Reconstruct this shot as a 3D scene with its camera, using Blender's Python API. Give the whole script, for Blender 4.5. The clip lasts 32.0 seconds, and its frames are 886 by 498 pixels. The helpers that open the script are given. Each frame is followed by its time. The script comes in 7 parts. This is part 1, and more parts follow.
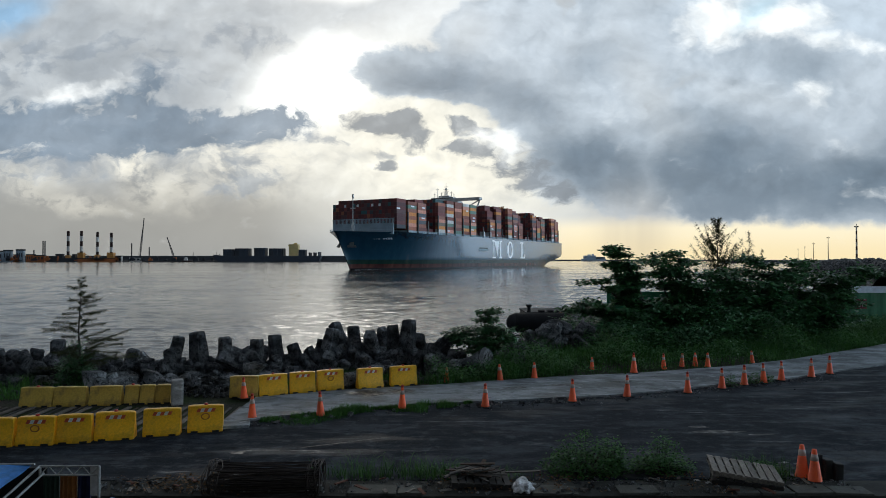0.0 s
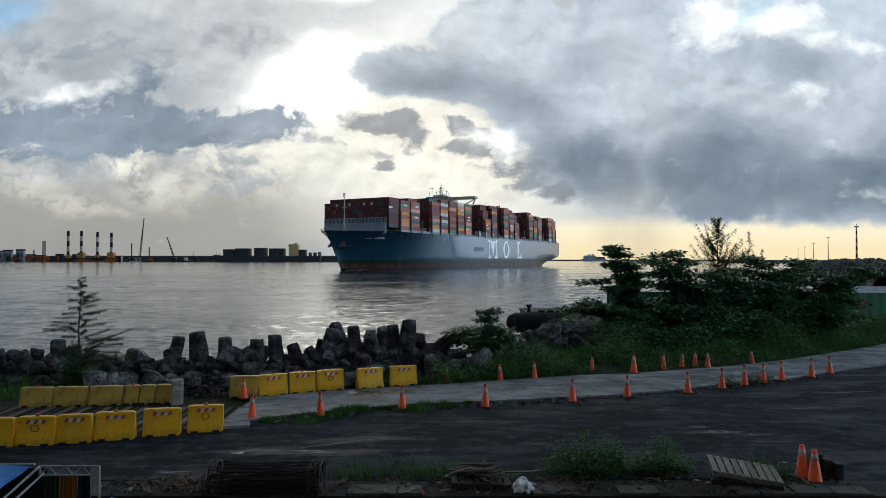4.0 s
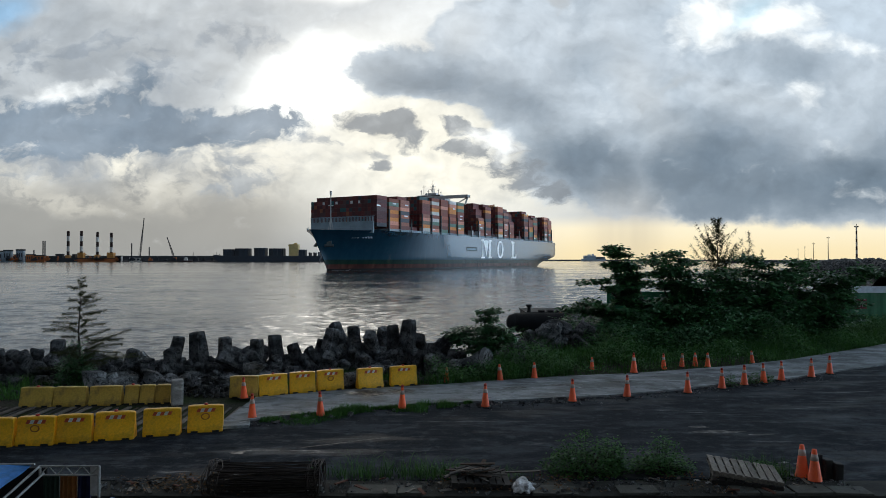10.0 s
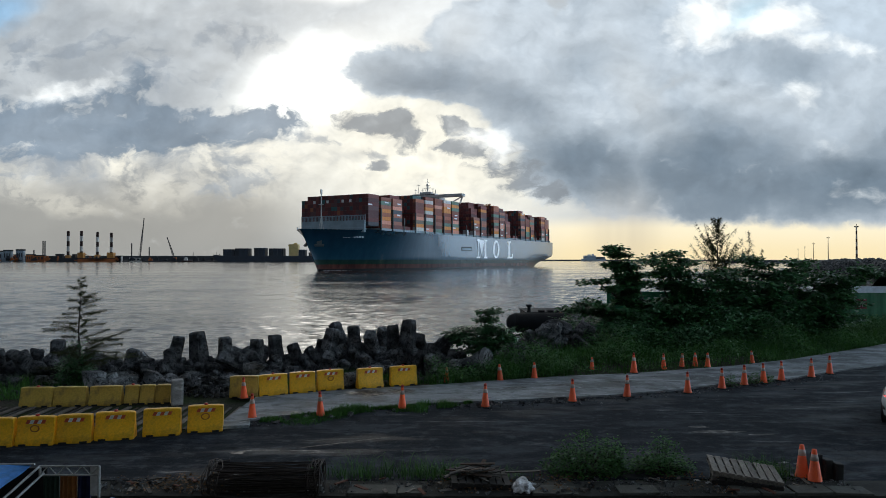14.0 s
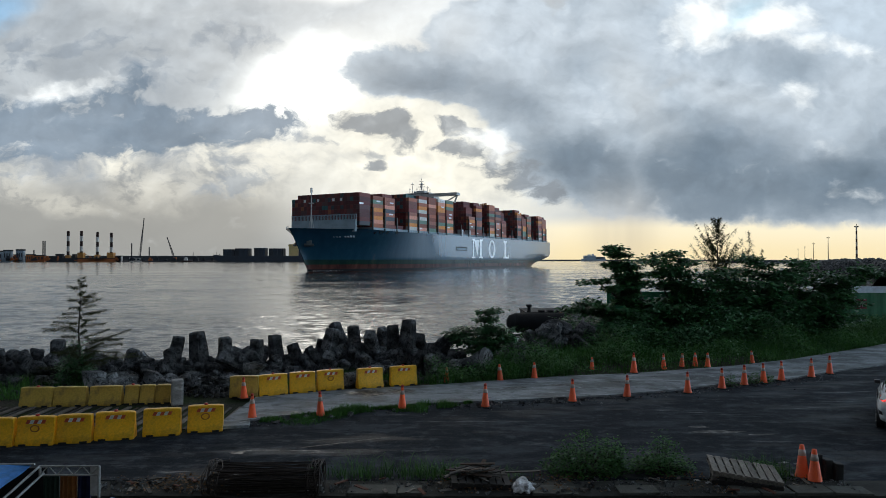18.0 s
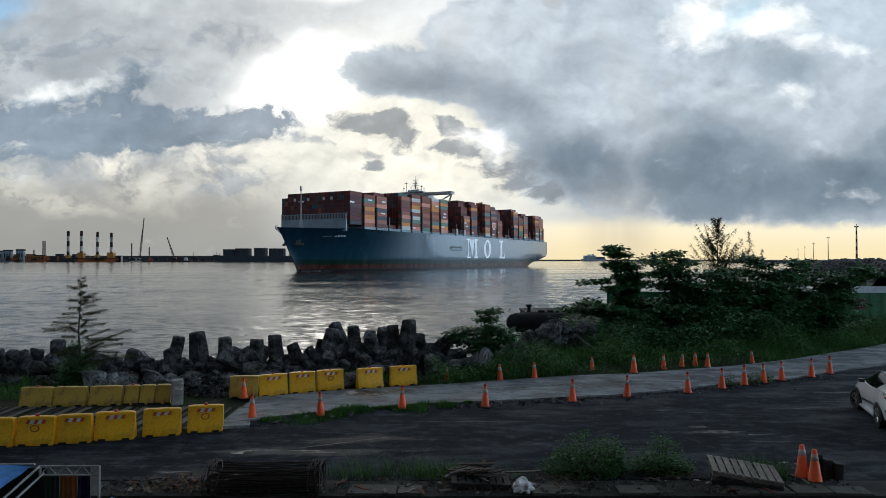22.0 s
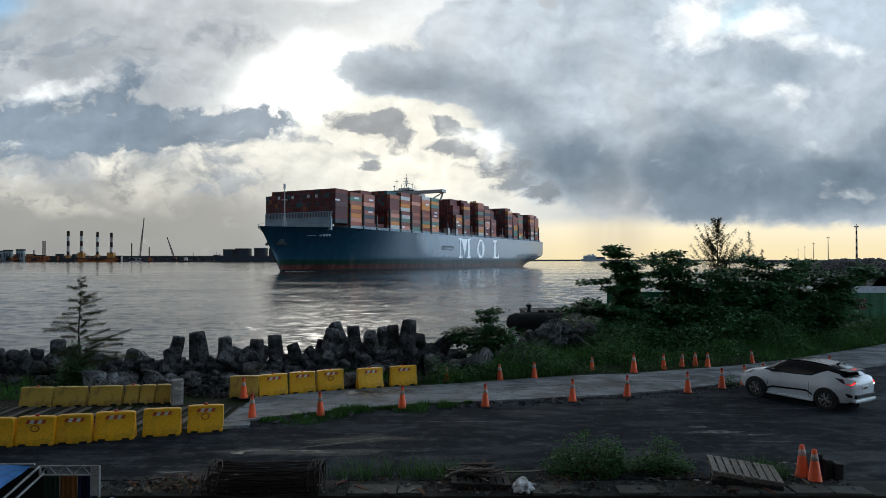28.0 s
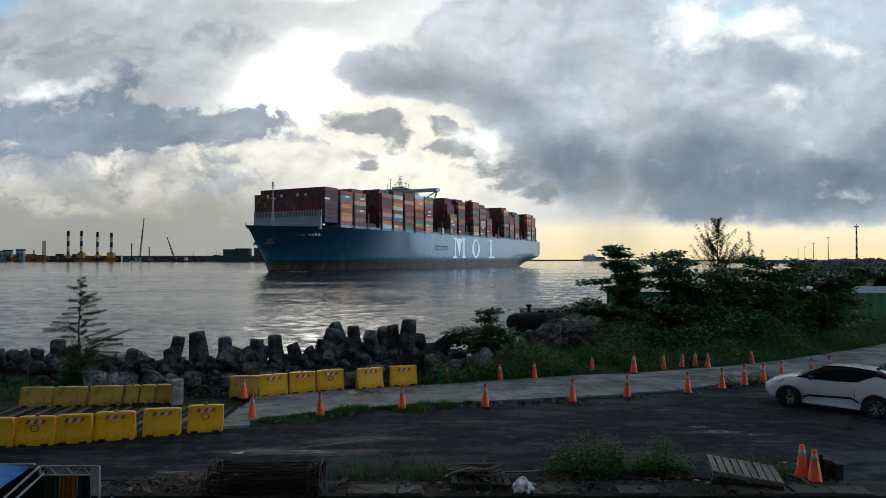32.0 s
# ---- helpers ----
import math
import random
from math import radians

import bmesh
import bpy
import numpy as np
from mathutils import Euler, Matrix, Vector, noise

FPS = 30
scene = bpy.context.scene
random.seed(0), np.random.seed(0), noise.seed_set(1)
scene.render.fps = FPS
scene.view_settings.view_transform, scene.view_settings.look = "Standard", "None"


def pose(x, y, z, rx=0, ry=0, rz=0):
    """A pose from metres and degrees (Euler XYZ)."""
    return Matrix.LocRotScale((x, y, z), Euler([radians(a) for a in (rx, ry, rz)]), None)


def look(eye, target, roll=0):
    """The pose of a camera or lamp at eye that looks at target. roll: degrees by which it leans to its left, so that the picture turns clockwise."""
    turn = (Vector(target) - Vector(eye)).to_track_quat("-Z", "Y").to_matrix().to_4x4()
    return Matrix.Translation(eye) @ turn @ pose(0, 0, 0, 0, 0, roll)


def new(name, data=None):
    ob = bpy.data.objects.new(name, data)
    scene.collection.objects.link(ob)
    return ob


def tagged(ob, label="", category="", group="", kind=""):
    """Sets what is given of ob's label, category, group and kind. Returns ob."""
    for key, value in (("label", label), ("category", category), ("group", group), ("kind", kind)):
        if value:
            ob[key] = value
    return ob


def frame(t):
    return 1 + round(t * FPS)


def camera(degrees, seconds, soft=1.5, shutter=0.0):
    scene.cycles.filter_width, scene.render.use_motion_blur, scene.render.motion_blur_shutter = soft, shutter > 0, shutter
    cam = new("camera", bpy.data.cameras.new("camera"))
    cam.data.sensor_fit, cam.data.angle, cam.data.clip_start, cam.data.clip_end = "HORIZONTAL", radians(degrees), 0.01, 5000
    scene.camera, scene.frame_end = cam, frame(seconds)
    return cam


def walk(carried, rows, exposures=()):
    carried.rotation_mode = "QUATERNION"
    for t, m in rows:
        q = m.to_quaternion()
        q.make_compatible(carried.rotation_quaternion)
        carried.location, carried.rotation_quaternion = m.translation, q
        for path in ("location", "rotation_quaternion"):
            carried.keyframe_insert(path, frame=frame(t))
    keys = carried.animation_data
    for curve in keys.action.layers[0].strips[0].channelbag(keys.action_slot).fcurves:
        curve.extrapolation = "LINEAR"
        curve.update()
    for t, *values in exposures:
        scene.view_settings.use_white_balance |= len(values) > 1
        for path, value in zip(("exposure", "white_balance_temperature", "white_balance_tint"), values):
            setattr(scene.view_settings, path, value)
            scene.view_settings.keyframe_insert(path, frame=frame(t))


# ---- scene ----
# ================= camera =================
EYE = (0.0, 0.0, 5.3)
WATER = -2.0
cam = camera(68.57, 32.0, soft=0.75)
walk(cam, [(0.0, pose(*EYE, 90.947, 0, 0)), (32.0, pose(*EYE, 90.947, 0, 0))],
     exposures=[(0.0, 0.0), (32.0, 0.0)])


# ================= node helpers =================
def put(nt, socket, value):
    if isinstance(value, bpy.types.NodeSocket):
        nt.links.new(value, socket)
    else:
        socket.default_value = value


def fmath(nt, op, a, b=0.0, c=0.0, clamp=False):
    n = nt.nodes.new("ShaderNodeMath")
    n.operation, n.use_clamp = op, clamp
    for i, v in enumerate((a, b, c)):
        put(nt, n.inputs[i], v)
    return n.outputs[0]


def vmath(nt, op, a, b=(0, 0, 0)):
    n = nt.nodes.new("ShaderNodeVectorMath")
    n.operation = op
    put(nt, n.inputs[0], a)
    put(nt, n.inputs[1], b)
    return n.outputs["Value"] if op == "LENGTH" else n.outputs["Vector"]


def fnoise(nt, vec, scale, detail=4.0, rough=0.55, colour=False, distortion=0.0):
    n = nt.nodes.new("ShaderNodeTexNoise")
    put(nt, n.inputs["Vector"], vec)
    n.inputs["Scale"].default_value = scale
    n.inputs["Detail"].default_value = detail
    n.inputs["Roughness"].default_value = rough
    n.inputs["Distortion"].default_value = distortion
    return n.outputs["Color"] if colour else n.outputs["Fac"]


def puffs(nt, vec, scale):
    """Rounded heaps, as in swelling cloud: high in the middle of each."""
    n = nt.nodes.new("ShaderNodeTexVoronoi")
    n.feature, n.normalize = "SMOOTH_F1", True
    put(nt, n.inputs["Vector"], vec)
    n.inputs["Scale"].default_value = scale
    n.inputs["Detail"].default_value = 3.0
    n.inputs["Roughness"].default_value = 0.55
    n.inputs["Smoothness"].default_value = 0.35
    return smooth(nt, n.outputs["Distance"], 0.75, 0.05)


def smooth(nt, value, lo, hi, a=0.0, b=1.0):
    n = nt.nodes.new("ShaderNodeMapRange")
    n.interpolation_type = "SMOOTHSTEP"
    put(nt, n.inputs["Value"], value)
    for key, v in (("From Min", lo), ("From Max", hi), ("To Min", a), ("To Max", b)):
        n.inputs[key].default_value = v
    return n.outputs["Result"]


def mixc(nt, fac, a, b, blend="MIX"):
    n = nt.nodes.new("ShaderNodeMix")
    n.data_type, n.blend_type = "RGBA", blend
    put(nt, n.inputs[0], fac)
    for i, v in ((6, a), (7, b)):
        put(nt, n.inputs[i], v if isinstance(v, bpy.types.NodeSocket) else (*v[:3], 1.0))
    return n.outputs[2]


def mapped(nt, vec, scale=(1, 1, 1), loc=(0, 0, 0), rot=0.0, kind="POINT"):
    n = nt.nodes.new("ShaderNodeMapping")
    n.vector_type = kind
    put(nt, n.inputs["Vector"], vec)
    n.inputs["Location"].default_value = loc
    n.inputs["Rotation"].default_value = (0, 0, rot)
    n.inputs["Scale"].default_value = scale
    return n.outputs["Vector"]


def ramp(nt, fac, stops, constant=False):
    n = nt.nodes.new("ShaderNodeValToRGB")
    cr = n.color_ramp
    cr.interpolation = "CONSTANT" if constant else "LINEAR"
    while len(cr.elements) < len(stops):
        cr.elements.new(0.5)
    for e, (p, c) in zip(cr.elements, stops):
        e.position, e.color = p, (*c, 1.0)
    put(nt, n.inputs["Fac"], fac)
    return n.outputs["Color"]


def material(name):
    m = bpy.data.materials.new(name)
    m.use_nodes = True
    nt = m.node_tree
    return m, nt, nt.nodes["Principled BSDF"]


def coords(nt, which="Object"):
    return nt.nodes.new("ShaderNodeTexCoord").outputs[which]


def world_pos(nt):
    return nt.nodes.new("ShaderNodeNewGeometry").outputs["Position"]


def random_of(nt):
    return nt.nodes.new("ShaderNodeObjectInfo").outputs["Random"]


def relief(nt, bsdf, height, strength=0.4, distance=0.02):
    n = nt.nodes.new("ShaderNodeBump")
    n.inputs["Strength"].default_value = strength
    n.inputs["Distance"].default_value = distance
    put(nt, n.inputs["Height"], height)
    nt.links.new(n.outputs["Normal"], bsdf.inputs["Normal"])
    return n


def surface(name, colour, rough=0.7, metal=0.0, grain=30.0, stains=2.0, vary=0.35, dirt=(0.05, 0.045, 0.04), dirty=0.3,
            bump=0.25, depth=0.01, by_object=0.0, spec=0.5, transmission=0.0):
    """A worn surface: colour grain, larger stains and relief, in metres."""
    m, nt, b = material(name)
    p = coords(nt)
    fine, big = fnoise(nt, p, grain, 5, 0.6), fnoise(nt, p, stains, 5, 0.6)
    c = mixc(nt, smooth(nt, fine, 0.3, 0.7), [v * (1 - vary * 0.5) for v in colour], [min(1, v * (1 + vary * 0.5)) for v in colour])
    c = mixc(nt, smooth(nt, big, 0.45, 0.72, 0.0, dirty), c, dirt)
    if by_object:
        k = fmath(nt, "MULTIPLY_ADD", random_of(nt), by_object, 1 - by_object * 0.5)
        c = mixc(nt, 1.0, c, nt_grey(nt, k), "MULTIPLY")
    put(nt, b.inputs["Base Color"], c)
    put(nt, b.inputs["Roughness"], smooth(nt, big, 0.3, 0.7, max(0.02, rough - 0.12), min(1, rough + 0.1)))
    b.inputs["Metallic"].default_value = metal
    b.inputs["Specular IOR Level"].default_value = spec
    relief(nt, b, fmath(nt, "MULTIPLY_ADD", big, 2.0, fine), bump, depth)
    return m


def nt_grey(nt, k):
    n = nt.nodes.new("ShaderNodeCombineColor")
    for i in range(3):
        put(nt, n.inputs[i], k)
    return n.outputs[0]


# ================= light =================
SKY_GAIN = 1.05
SUN_AZ = math.atan2(-0.17, 1.0)          # from +y towards +x
SUN_EL = math.atan(0.48)
wd = bpy.data.worlds.new("world")
scene.world = wd
wd.use_nodes = True
wnt = wd.node_tree
sky = wnt.nodes.new("ShaderNodeTexSky")
sky.sky_type, sky.sun_disc = "NISHITA", False
sky.sun_elevation, sky.sun_rotation = SUN_EL, SUN_AZ
sky.air_density, sky.dust_density, sky.ozone_density = 1.0, 4.0, 1.0
wnt.links.new(sky.outputs["Color"], wnt.nodes["Background"].inputs["Color"])
wnt.nodes["Background"].inputs["Strength"].default_value = 0.055

sun = new("sun", bpy.data.lights.new("sun", "SUN"))
sun.data.energy, sun.data.angle, sun.data.color = 4.0, radians(12), (1.0, 0.93, 0.82)
sun.matrix_world = look((0, 0, 50), (-math.sin(SUN_AZ) * 40, -math.cos(SUN_AZ) * 40, 50 - 40 * math.tan(SUN_EL)))


# ================= cloudy sky backdrop =================
def sky_material():
    m = bpy.data.materials.new("cloudy_sky")
    m.use_nodes = True
    m.cycles.emission_sampling = "NONE"
    nt = m.node_tree
    nt.nodes.clear()
    sep = nt.nodes.new("ShaderNodeSeparateXYZ")
    put(nt, sep.inputs[0], coords(nt))
    y = fmath(nt, "MAXIMUM", sep.outputs[1], 900.0)
    level = fmath(nt, "DIVIDE", sep.outputs[2], 4750.0)
    around = fmath(nt, "ARCTAN2", sep.outputs[0], sep.outputs[1])
    u, v = fmath(nt, "DIVIDE", sep.outputs[0], y), fmath(nt, "DIVIDE", sep.outputs[2], y)
    comb = nt.nodes.new("ShaderNodeCombineXYZ")
    put(nt, comb.inputs[0], u)
    put(nt, comb.inputs[1], v)
    flat = comb.outputs[0]
    tall = mapped(nt, flat, (1.0, 1.5, 1.0))
    w1 = vmath(nt, "SUBTRACT", fnoise(nt, tall, 7.0, 3, 0.5, True), (0.5, 0.5, 0.5))
    w2 = vmath(nt, "SUBTRACT", fnoise(nt, tall, 26.0, 4, 0.6, True), (0.5, 0.5, 0.5))
    warp = vmath(nt, "ADD", vmath(nt, "MULTIPLY", w1, (0.09, 0.06, 0.0)), vmath(nt, "MULTIPLY", w2, (0.032, 0.026, 0.0)))
    p = vmath(nt, "ADD", flat, warp)
    flat_warp = vmath(nt, "ADD", flat, vmath(nt, "MULTIPLY", warp, (0.5, 0.5, 0)))
    softp = vmath(nt, "ADD", flat, vmath(nt, "MULTIPLY", w1, (0.05, 0.04, 0.0)))

    def blob(cx, cy, rx, ry, turn=0.0, gain=1.0, edge=0.35, where=None):
        """An oval patch of the sky, in hundredths of a turn's tangent."""
        q = mapped(nt, where or p, (rx / 100, ry / 100, 1), (cx / 100, cy / 100, 0), radians(turn), "TEXTURE")
        return smooth(nt, vmath(nt, "LENGTH", q), 1.0 + edge, 1.0 - edge, 0.0, gain)

    def union(patches):
        out = patches[0]
        for q in patches[1:]:
            out = fmath(nt, "MAXIMUM", out, q)
        return out

    billow = fmath(nt, "MULTIPLY_ADD", fnoise(nt, mapped(nt, p, (1, 1.25, 1)), 14.0, 6, 0.52), 0.6, fmath(nt, "MULTIPLY", puffs(nt, mapped(nt, flat_warp, (1, 1.25, 1)), 17.0), 0.4))
    broad = fnoise(nt, mapped(nt, p, (1, 1.2, 1), (3.1, 1.7, 0)), 5.5, 4, 0.5)
    fine = fnoise(nt, mapped(nt, p, (1, 1.4, 1)), 60.0, 5, 0.6)
    ragged = fmath(nt, "MULTIPLY_ADD", fmath(nt, "SUBTRACT", billow, 0.5), 0.95, fmath(nt, "MULTIPLY", fmath(nt, "SUBTRACT", fine, 0.5), 0.22))

    def cloud(patches, lo=0.28, hi=0.72):
        return smooth(nt, fmath(nt, "ADD", union(patches), ragged), lo, hi)

    # finer tearing for the small and thin clouds
    tear = fnoise(nt, mapped(nt, p, (1, 1.5, 1), (3, 2, 0)), 24.0, 5, 0.56)
    torn = fmath(nt, "MULTIPLY_ADD", fmath(nt, "SUBTRACT", tear, 0.5), 3.0, fmath(nt, "MULTIPLY", ragged, 1.15))

    def shreds(patches, lo, hi):
        whole = union(patches)
        return smooth(nt, fmath(nt, "MULTIPLY_ADD", torn, smooth(nt, whole, 0.05, 0.55), whole), lo, hi)

    # the light body of the great cloud, and its dark cores
    body = cloud([blob(-1, 28.6, 14, 4.2, -6, 1.0, 0.5), blob(8, 34.5, 10, 6.5, 20, 1.0, 0.45), blob(17, 24.0, 16, 7.5, -30, 1.0, 0.5), blob(24, 14.0, 13, 6.4, -8, 1.0, 0.5), blob(46, 18, 20, 11, 5), blob(26, 33, 10, 9, 0),
                  blob(63, 15, 20, 10, 2), blob(85, 20, 28, 14, 0), blob(52, 30, 16, 4, -12, 0.9, 0.6)], 0.25, 0.62)
    under = smooth(nt, fmath(nt, "MULTIPLY_ADD", ragged, 0.02, v), 0.046, 0.066)
    body = fmath(nt, "MULTIPLY", body, under)
    core = union([blob(-2, 28.4, 11, 3.4, -6, 0.85, 0.85), blob(11, 25.0, 9, 3.6, -24, 0.7, 0.9), blob(22.5, 14.4, 10, 5.4, -10, 1.05, 0.8), blob(43.5, 13.0, 14, 7.6, 4, 1.1, 0.85),
                  blob(60, 11.5, 16, 6.0, 0, 1.0, 0.8), blob(54, 30.4, 9, 2.4, -12, 0.42, 0.9), blob(22, 31, 8, 3.0, 10, 0.45, 0.9), blob(85, 16, 26, 9, 0, 0.8, 0.8), blob(33, 22, 6, 2.6, 30, 0.4, 0.9)])
    core = fmath(nt, "MULTIPLY", smooth(nt, fmath(nt, "MULTIPLY_ADD", ragged, 0.6, core), 0.1, 1.0), body)
    band = shreds([blob(-48, 20.6, 22, 3.4, 1, 1.0, 0.75), blob(-60, 20.2, 14, 4.2, 0, 1.0, 0.75), blob(-33, 20.9, 10, 2.4, 6, 1.0, 0.8), blob(-26.5, 21.3, 4.0, 1.5, 8, 0.85, 0.9), blob(-51, 24.2, 4.6, 2.6, 15, 0.9, 0.9),
                   blob(-47.5, 26.8, 3.0, 2.6, 25, 0.5, 0.95), blob(-75, 21.0, 16, 4.0, 0, 1.0, 0.7)], 0.16, 0.72)
    plume = shreds([blob(-45.5, 29.6, 4.0, 4.0, 30, 0.75, 0.9), blob(-26.5, 33.2, 3.6, 3.0, -30, 0.8, 0.9), blob(-34.0, 34.2, 5.0, 2.6, 10, 0.7, 0.9), blob(-31.0, 15.2, 3.4, 1.7, 0, 0.85, 0.9), blob(-32, 11.6, 7.0, 2.2, 8, 0.8, 0.9),
                    blob(-20.5, 19.2, 4.6, 1.3, -8, 0.8, 0.9), blob(-62, 14.4, 10, 2.6, 0, 0.65, 0.9), blob(-70, 31, 16, 5, 5, 0.6, 0.9), blob(-54, 33, 14, 3.4, 0, 0.55, 0.9), blob(-12.0, 16.2, 3.2, 1.0, -10, 0.7, 0.9),
                    blob(-40, 16.8, 6, 2.2, 20, 0.6, 0.9), blob(-38, 27.5, 6, 2.6, -20, 0.5, 0.9)], 0.36, 1.0)
    scrap = shreds([blob(-12.6, 21.8, 3.6, 1.5, -10, 0.95, 0.95), blob(-8.0, 20.2, 4.4, 2.6, -28, 1.05, 0.9), blob(-5.0, 18.8, 2.6, 1.4, -30, 0.9, 0.95), blob(5.2, 16.4, 5.6, 2.0, -16, 0.9, 0.95), blob(11.0, 13.2, 5.0, 2.6, -28, 0.95, 0.95),
                    blob(15.6, 10.4, 3.6, 1.6, -30, 0.9, 0.95), blob(2.2, 20.0, 4.0, 1.6, -16, 0.7, 0.95), blob(-11.0, 14.4, 2.4, 0.8, 0, 0.75, 0.95), blob(7.5, 18.6, 5.0, 1.4, -24, 0.75, 0.95)], 0.34, 0.95)
    # bright openings
    sun_r = blob(-21.5, 27.5, 7.5, 4.6, 25, 1.0, 0.98, softp)
    sun_high = blob(-17, 52, 9, 6.5, 0, 1.0, 0.98, softp)
    sun_wide = blob(-8, 35.5, 20, 6.0, 26, 1.0, 0.98, softp)
    veil = blob(-3, 16.0, 21, 12, -14, 1.0, 0.9, softp)
    gaps = union([blob(41, 37.6, 7.0, 3.6, 12, 1.0, 0.98), blob(51.0, 36.6, 7.5, 2.6, 15, 0.95, 0.98), blob(55, 26.0, 2.4, 2.6, 30, 0.7, 0.9), blob(60, 33.5, 8, 1.6, -8, 0.6, 0.9), blob(7.0, 18.4, 5.0, 2.2, -20, 0.8, 0.98),
                  blob(-58, 26.8, 8, 1.6, 6, 0.6, 0.95), blob(63, 10.4, 3.0, 2.0, 0, 0.35, 0.9)])
    gaps = smooth(nt, fmath(nt, "MULTIPLY_ADD", ragged, 1.7, gaps), 0.25, 1.15)
    shaft = union([blob(30.5, 25, 2.6, 9, 28, 0.55, 0.95, softp), blob(35.5, 17, 2.6, 7, 20, 0.35, 0.95, softp), blob(2.5, 35, 3.0, 3.0, 0, 0.5, 0.95, softp), blob(46, 25, 8, 2.2, -10, 0.3, 0.95, softp)])
    low_right = fmath(nt, "MULTIPLY", smooth(nt, level, 0.070, 0.045), smooth(nt, u, -0.02, 0.22))
    low_left = fmath(nt, "MULTIPLY", smooth(nt, v, 0.20, 0.07), smooth(nt, u, -0.06, -0.32))
    cumulus = fmath(nt, "MULTIPLY", union([blob(-50, 15.6, 4, 2.4, -10, 0.8, 0.9), blob(-66, 12.6, 6, 2.0, -20, 0.4, 0.9), blob(-58, 9.0, 8, 1.4, -8, 0.35, 0.9), blob(-44, 12, 6, 3, 0, 0.45, 0.9), blob(-31, 16.5, 9, 5, 0, 0.7, 0.9), blob(-38, 18, 6, 1.6, 0, 0.7, 0.9)]),
                    smooth(nt, fmath(nt, "MULTIPLY_ADD", fine, 0.5, billow), 0.66, 0.90))
    # colours
    base = mixc(nt, smooth(nt, broad, 0.3, 0.7), (0.37, 0.405, 0.44), (0.60, 0.63, 0.65))
    base = mixc(nt, fmath(nt, "MULTIPLY", smooth(nt, u, 0.2, 0.4), smooth(nt, v, 0.22, 0.34)), base, (0.56, 0.64, 0.72))
    base = mixc(nt, fmath(nt, "MULTIPLY", low_left, 0.85), base, (0.31, 0.30, 0.275))
    base = mixc(nt, fmath(nt, "MULTIPLY", veil, smooth(nt, billow, 0.3, 0.6, 0.5, 1.0)), base, (0.97, 0.92, 0.79))
    base = mixc(nt, low_right, base, mixc(nt, smooth(nt, v, 0.0, 0.07), (0.95, 0.77, 0.46), (1.0, 0.89, 0.66)))
    base = mixc(nt, cumulus, base, (1.0, 0.94, 0.80))
    base = mixc(nt, blob(-70, 39.0, 7, 2.6, 20, 0.75, 0.8), base, (0.22, 0.45, 0.70))
    light = mixc(nt, smooth(nt, fmath(nt, "MULTIPLY_ADD", broad, 0.6, fmath(nt, "MULTIPLY", billow, 0.4)), 0.36, 0.64), (0.36, 0.43, 0.50), (0.56, 0.625, 0.69))
    light = mixc(nt, shaft, light, (0.60, 0.63, 0.65))
    deep = mixc(nt, smooth(nt, broad, 0.3, 0.7), (0.135, 0.185, 0.240), (0.21, 0.265, 0.325))
    col = mixc(nt, fmath(nt, "MULTIPLY", body, 0.95), base, light)
    col = mixc(nt, fmath(nt, "MULTIPLY", core, 0.92), col, deep)
    col = mixc(nt, fmath(nt, "MULTIPLY", plume, 0.65), col, (0.27, 0.315, 0.37))
    col = mixc(nt, fmath(nt, "MULTIPLY", band, 0.95), col, mixc(nt, smooth(nt, broad, 0.3, 0.7), (0.135, 0.195, 0.265), (0.255, 0.32, 0.395)))
    col = mixc(nt, fmath(nt, "MULTIPLY", scrap, 0.9), col, (0.235, 0.265, 0.30))
    col = mixc(nt, fmath(nt, "MULTIPLY", gaps, 0.98), col, (1.05, 1.06, 1.04))
    col = mixc(nt, blob(48, 38.3, 4, 2.0, 30, 0.6, 0.8), col, (0.55, 0.77, 0.88))
    dark = fmath(nt, "MAXIMUM", fmath(nt, "MAXIMUM", band, scrap), fmath(nt, "MULTIPLY", body, 0.92))
    # rain veil under the cloud
    rain = fmath(nt, "MULTIPLY", blob(28.0, 4.5, 5.0, 6.0, 0, 0.42, 0.9, flat), smooth(nt, fnoise(nt, mapped(nt, flat, (1, 0.04, 1), rot=0.12), 22.0, 2), 0.25, 0.7, 0.5, 1.0))
    col = mixc(nt, rain, col, (0.47, 0.41, 0.33))
    moved = (-0.010, 0.016, 0.0)
    shifted = fmath(nt, "MULTIPLY_ADD", fnoise(nt, mapped(nt, vmath(nt, "ADD", p, moved), (1, 1.25, 1)), 14.0, 6, 0.52), 0.6, fmath(nt, "MULTIPLY", puffs(nt, mapped(nt, vmath(nt, "ADD", flat_warp, moved), (1, 1.25, 1)), 17.0), 0.4))
    lift = fmath(nt, "SUBTRACT", billow, shifted)
    col = mixc(nt, 1.0, col, nt_grey(nt, fmath(nt, "MULTIPLY_ADD", fmath(nt, "MULTIPLY", lift, smooth(nt, level, 0.06, 0.11)), 0.7, 1.0)), "MULTIPLY")
    # brighter sky added out of view on the right to light the ship's side
    added_side_sky = fmath(nt, "MULTIPLY", fmath(nt, "MULTIPLY", smooth(nt, around, 0.61, 0.90), smooth(nt, around, 2.25, 1.5, 0.15, 1.0)), smooth(nt, level, 0.75, 0.25))
    col = mixc(nt, added_side_sky, col, (1.60, 2.10, 2.65))
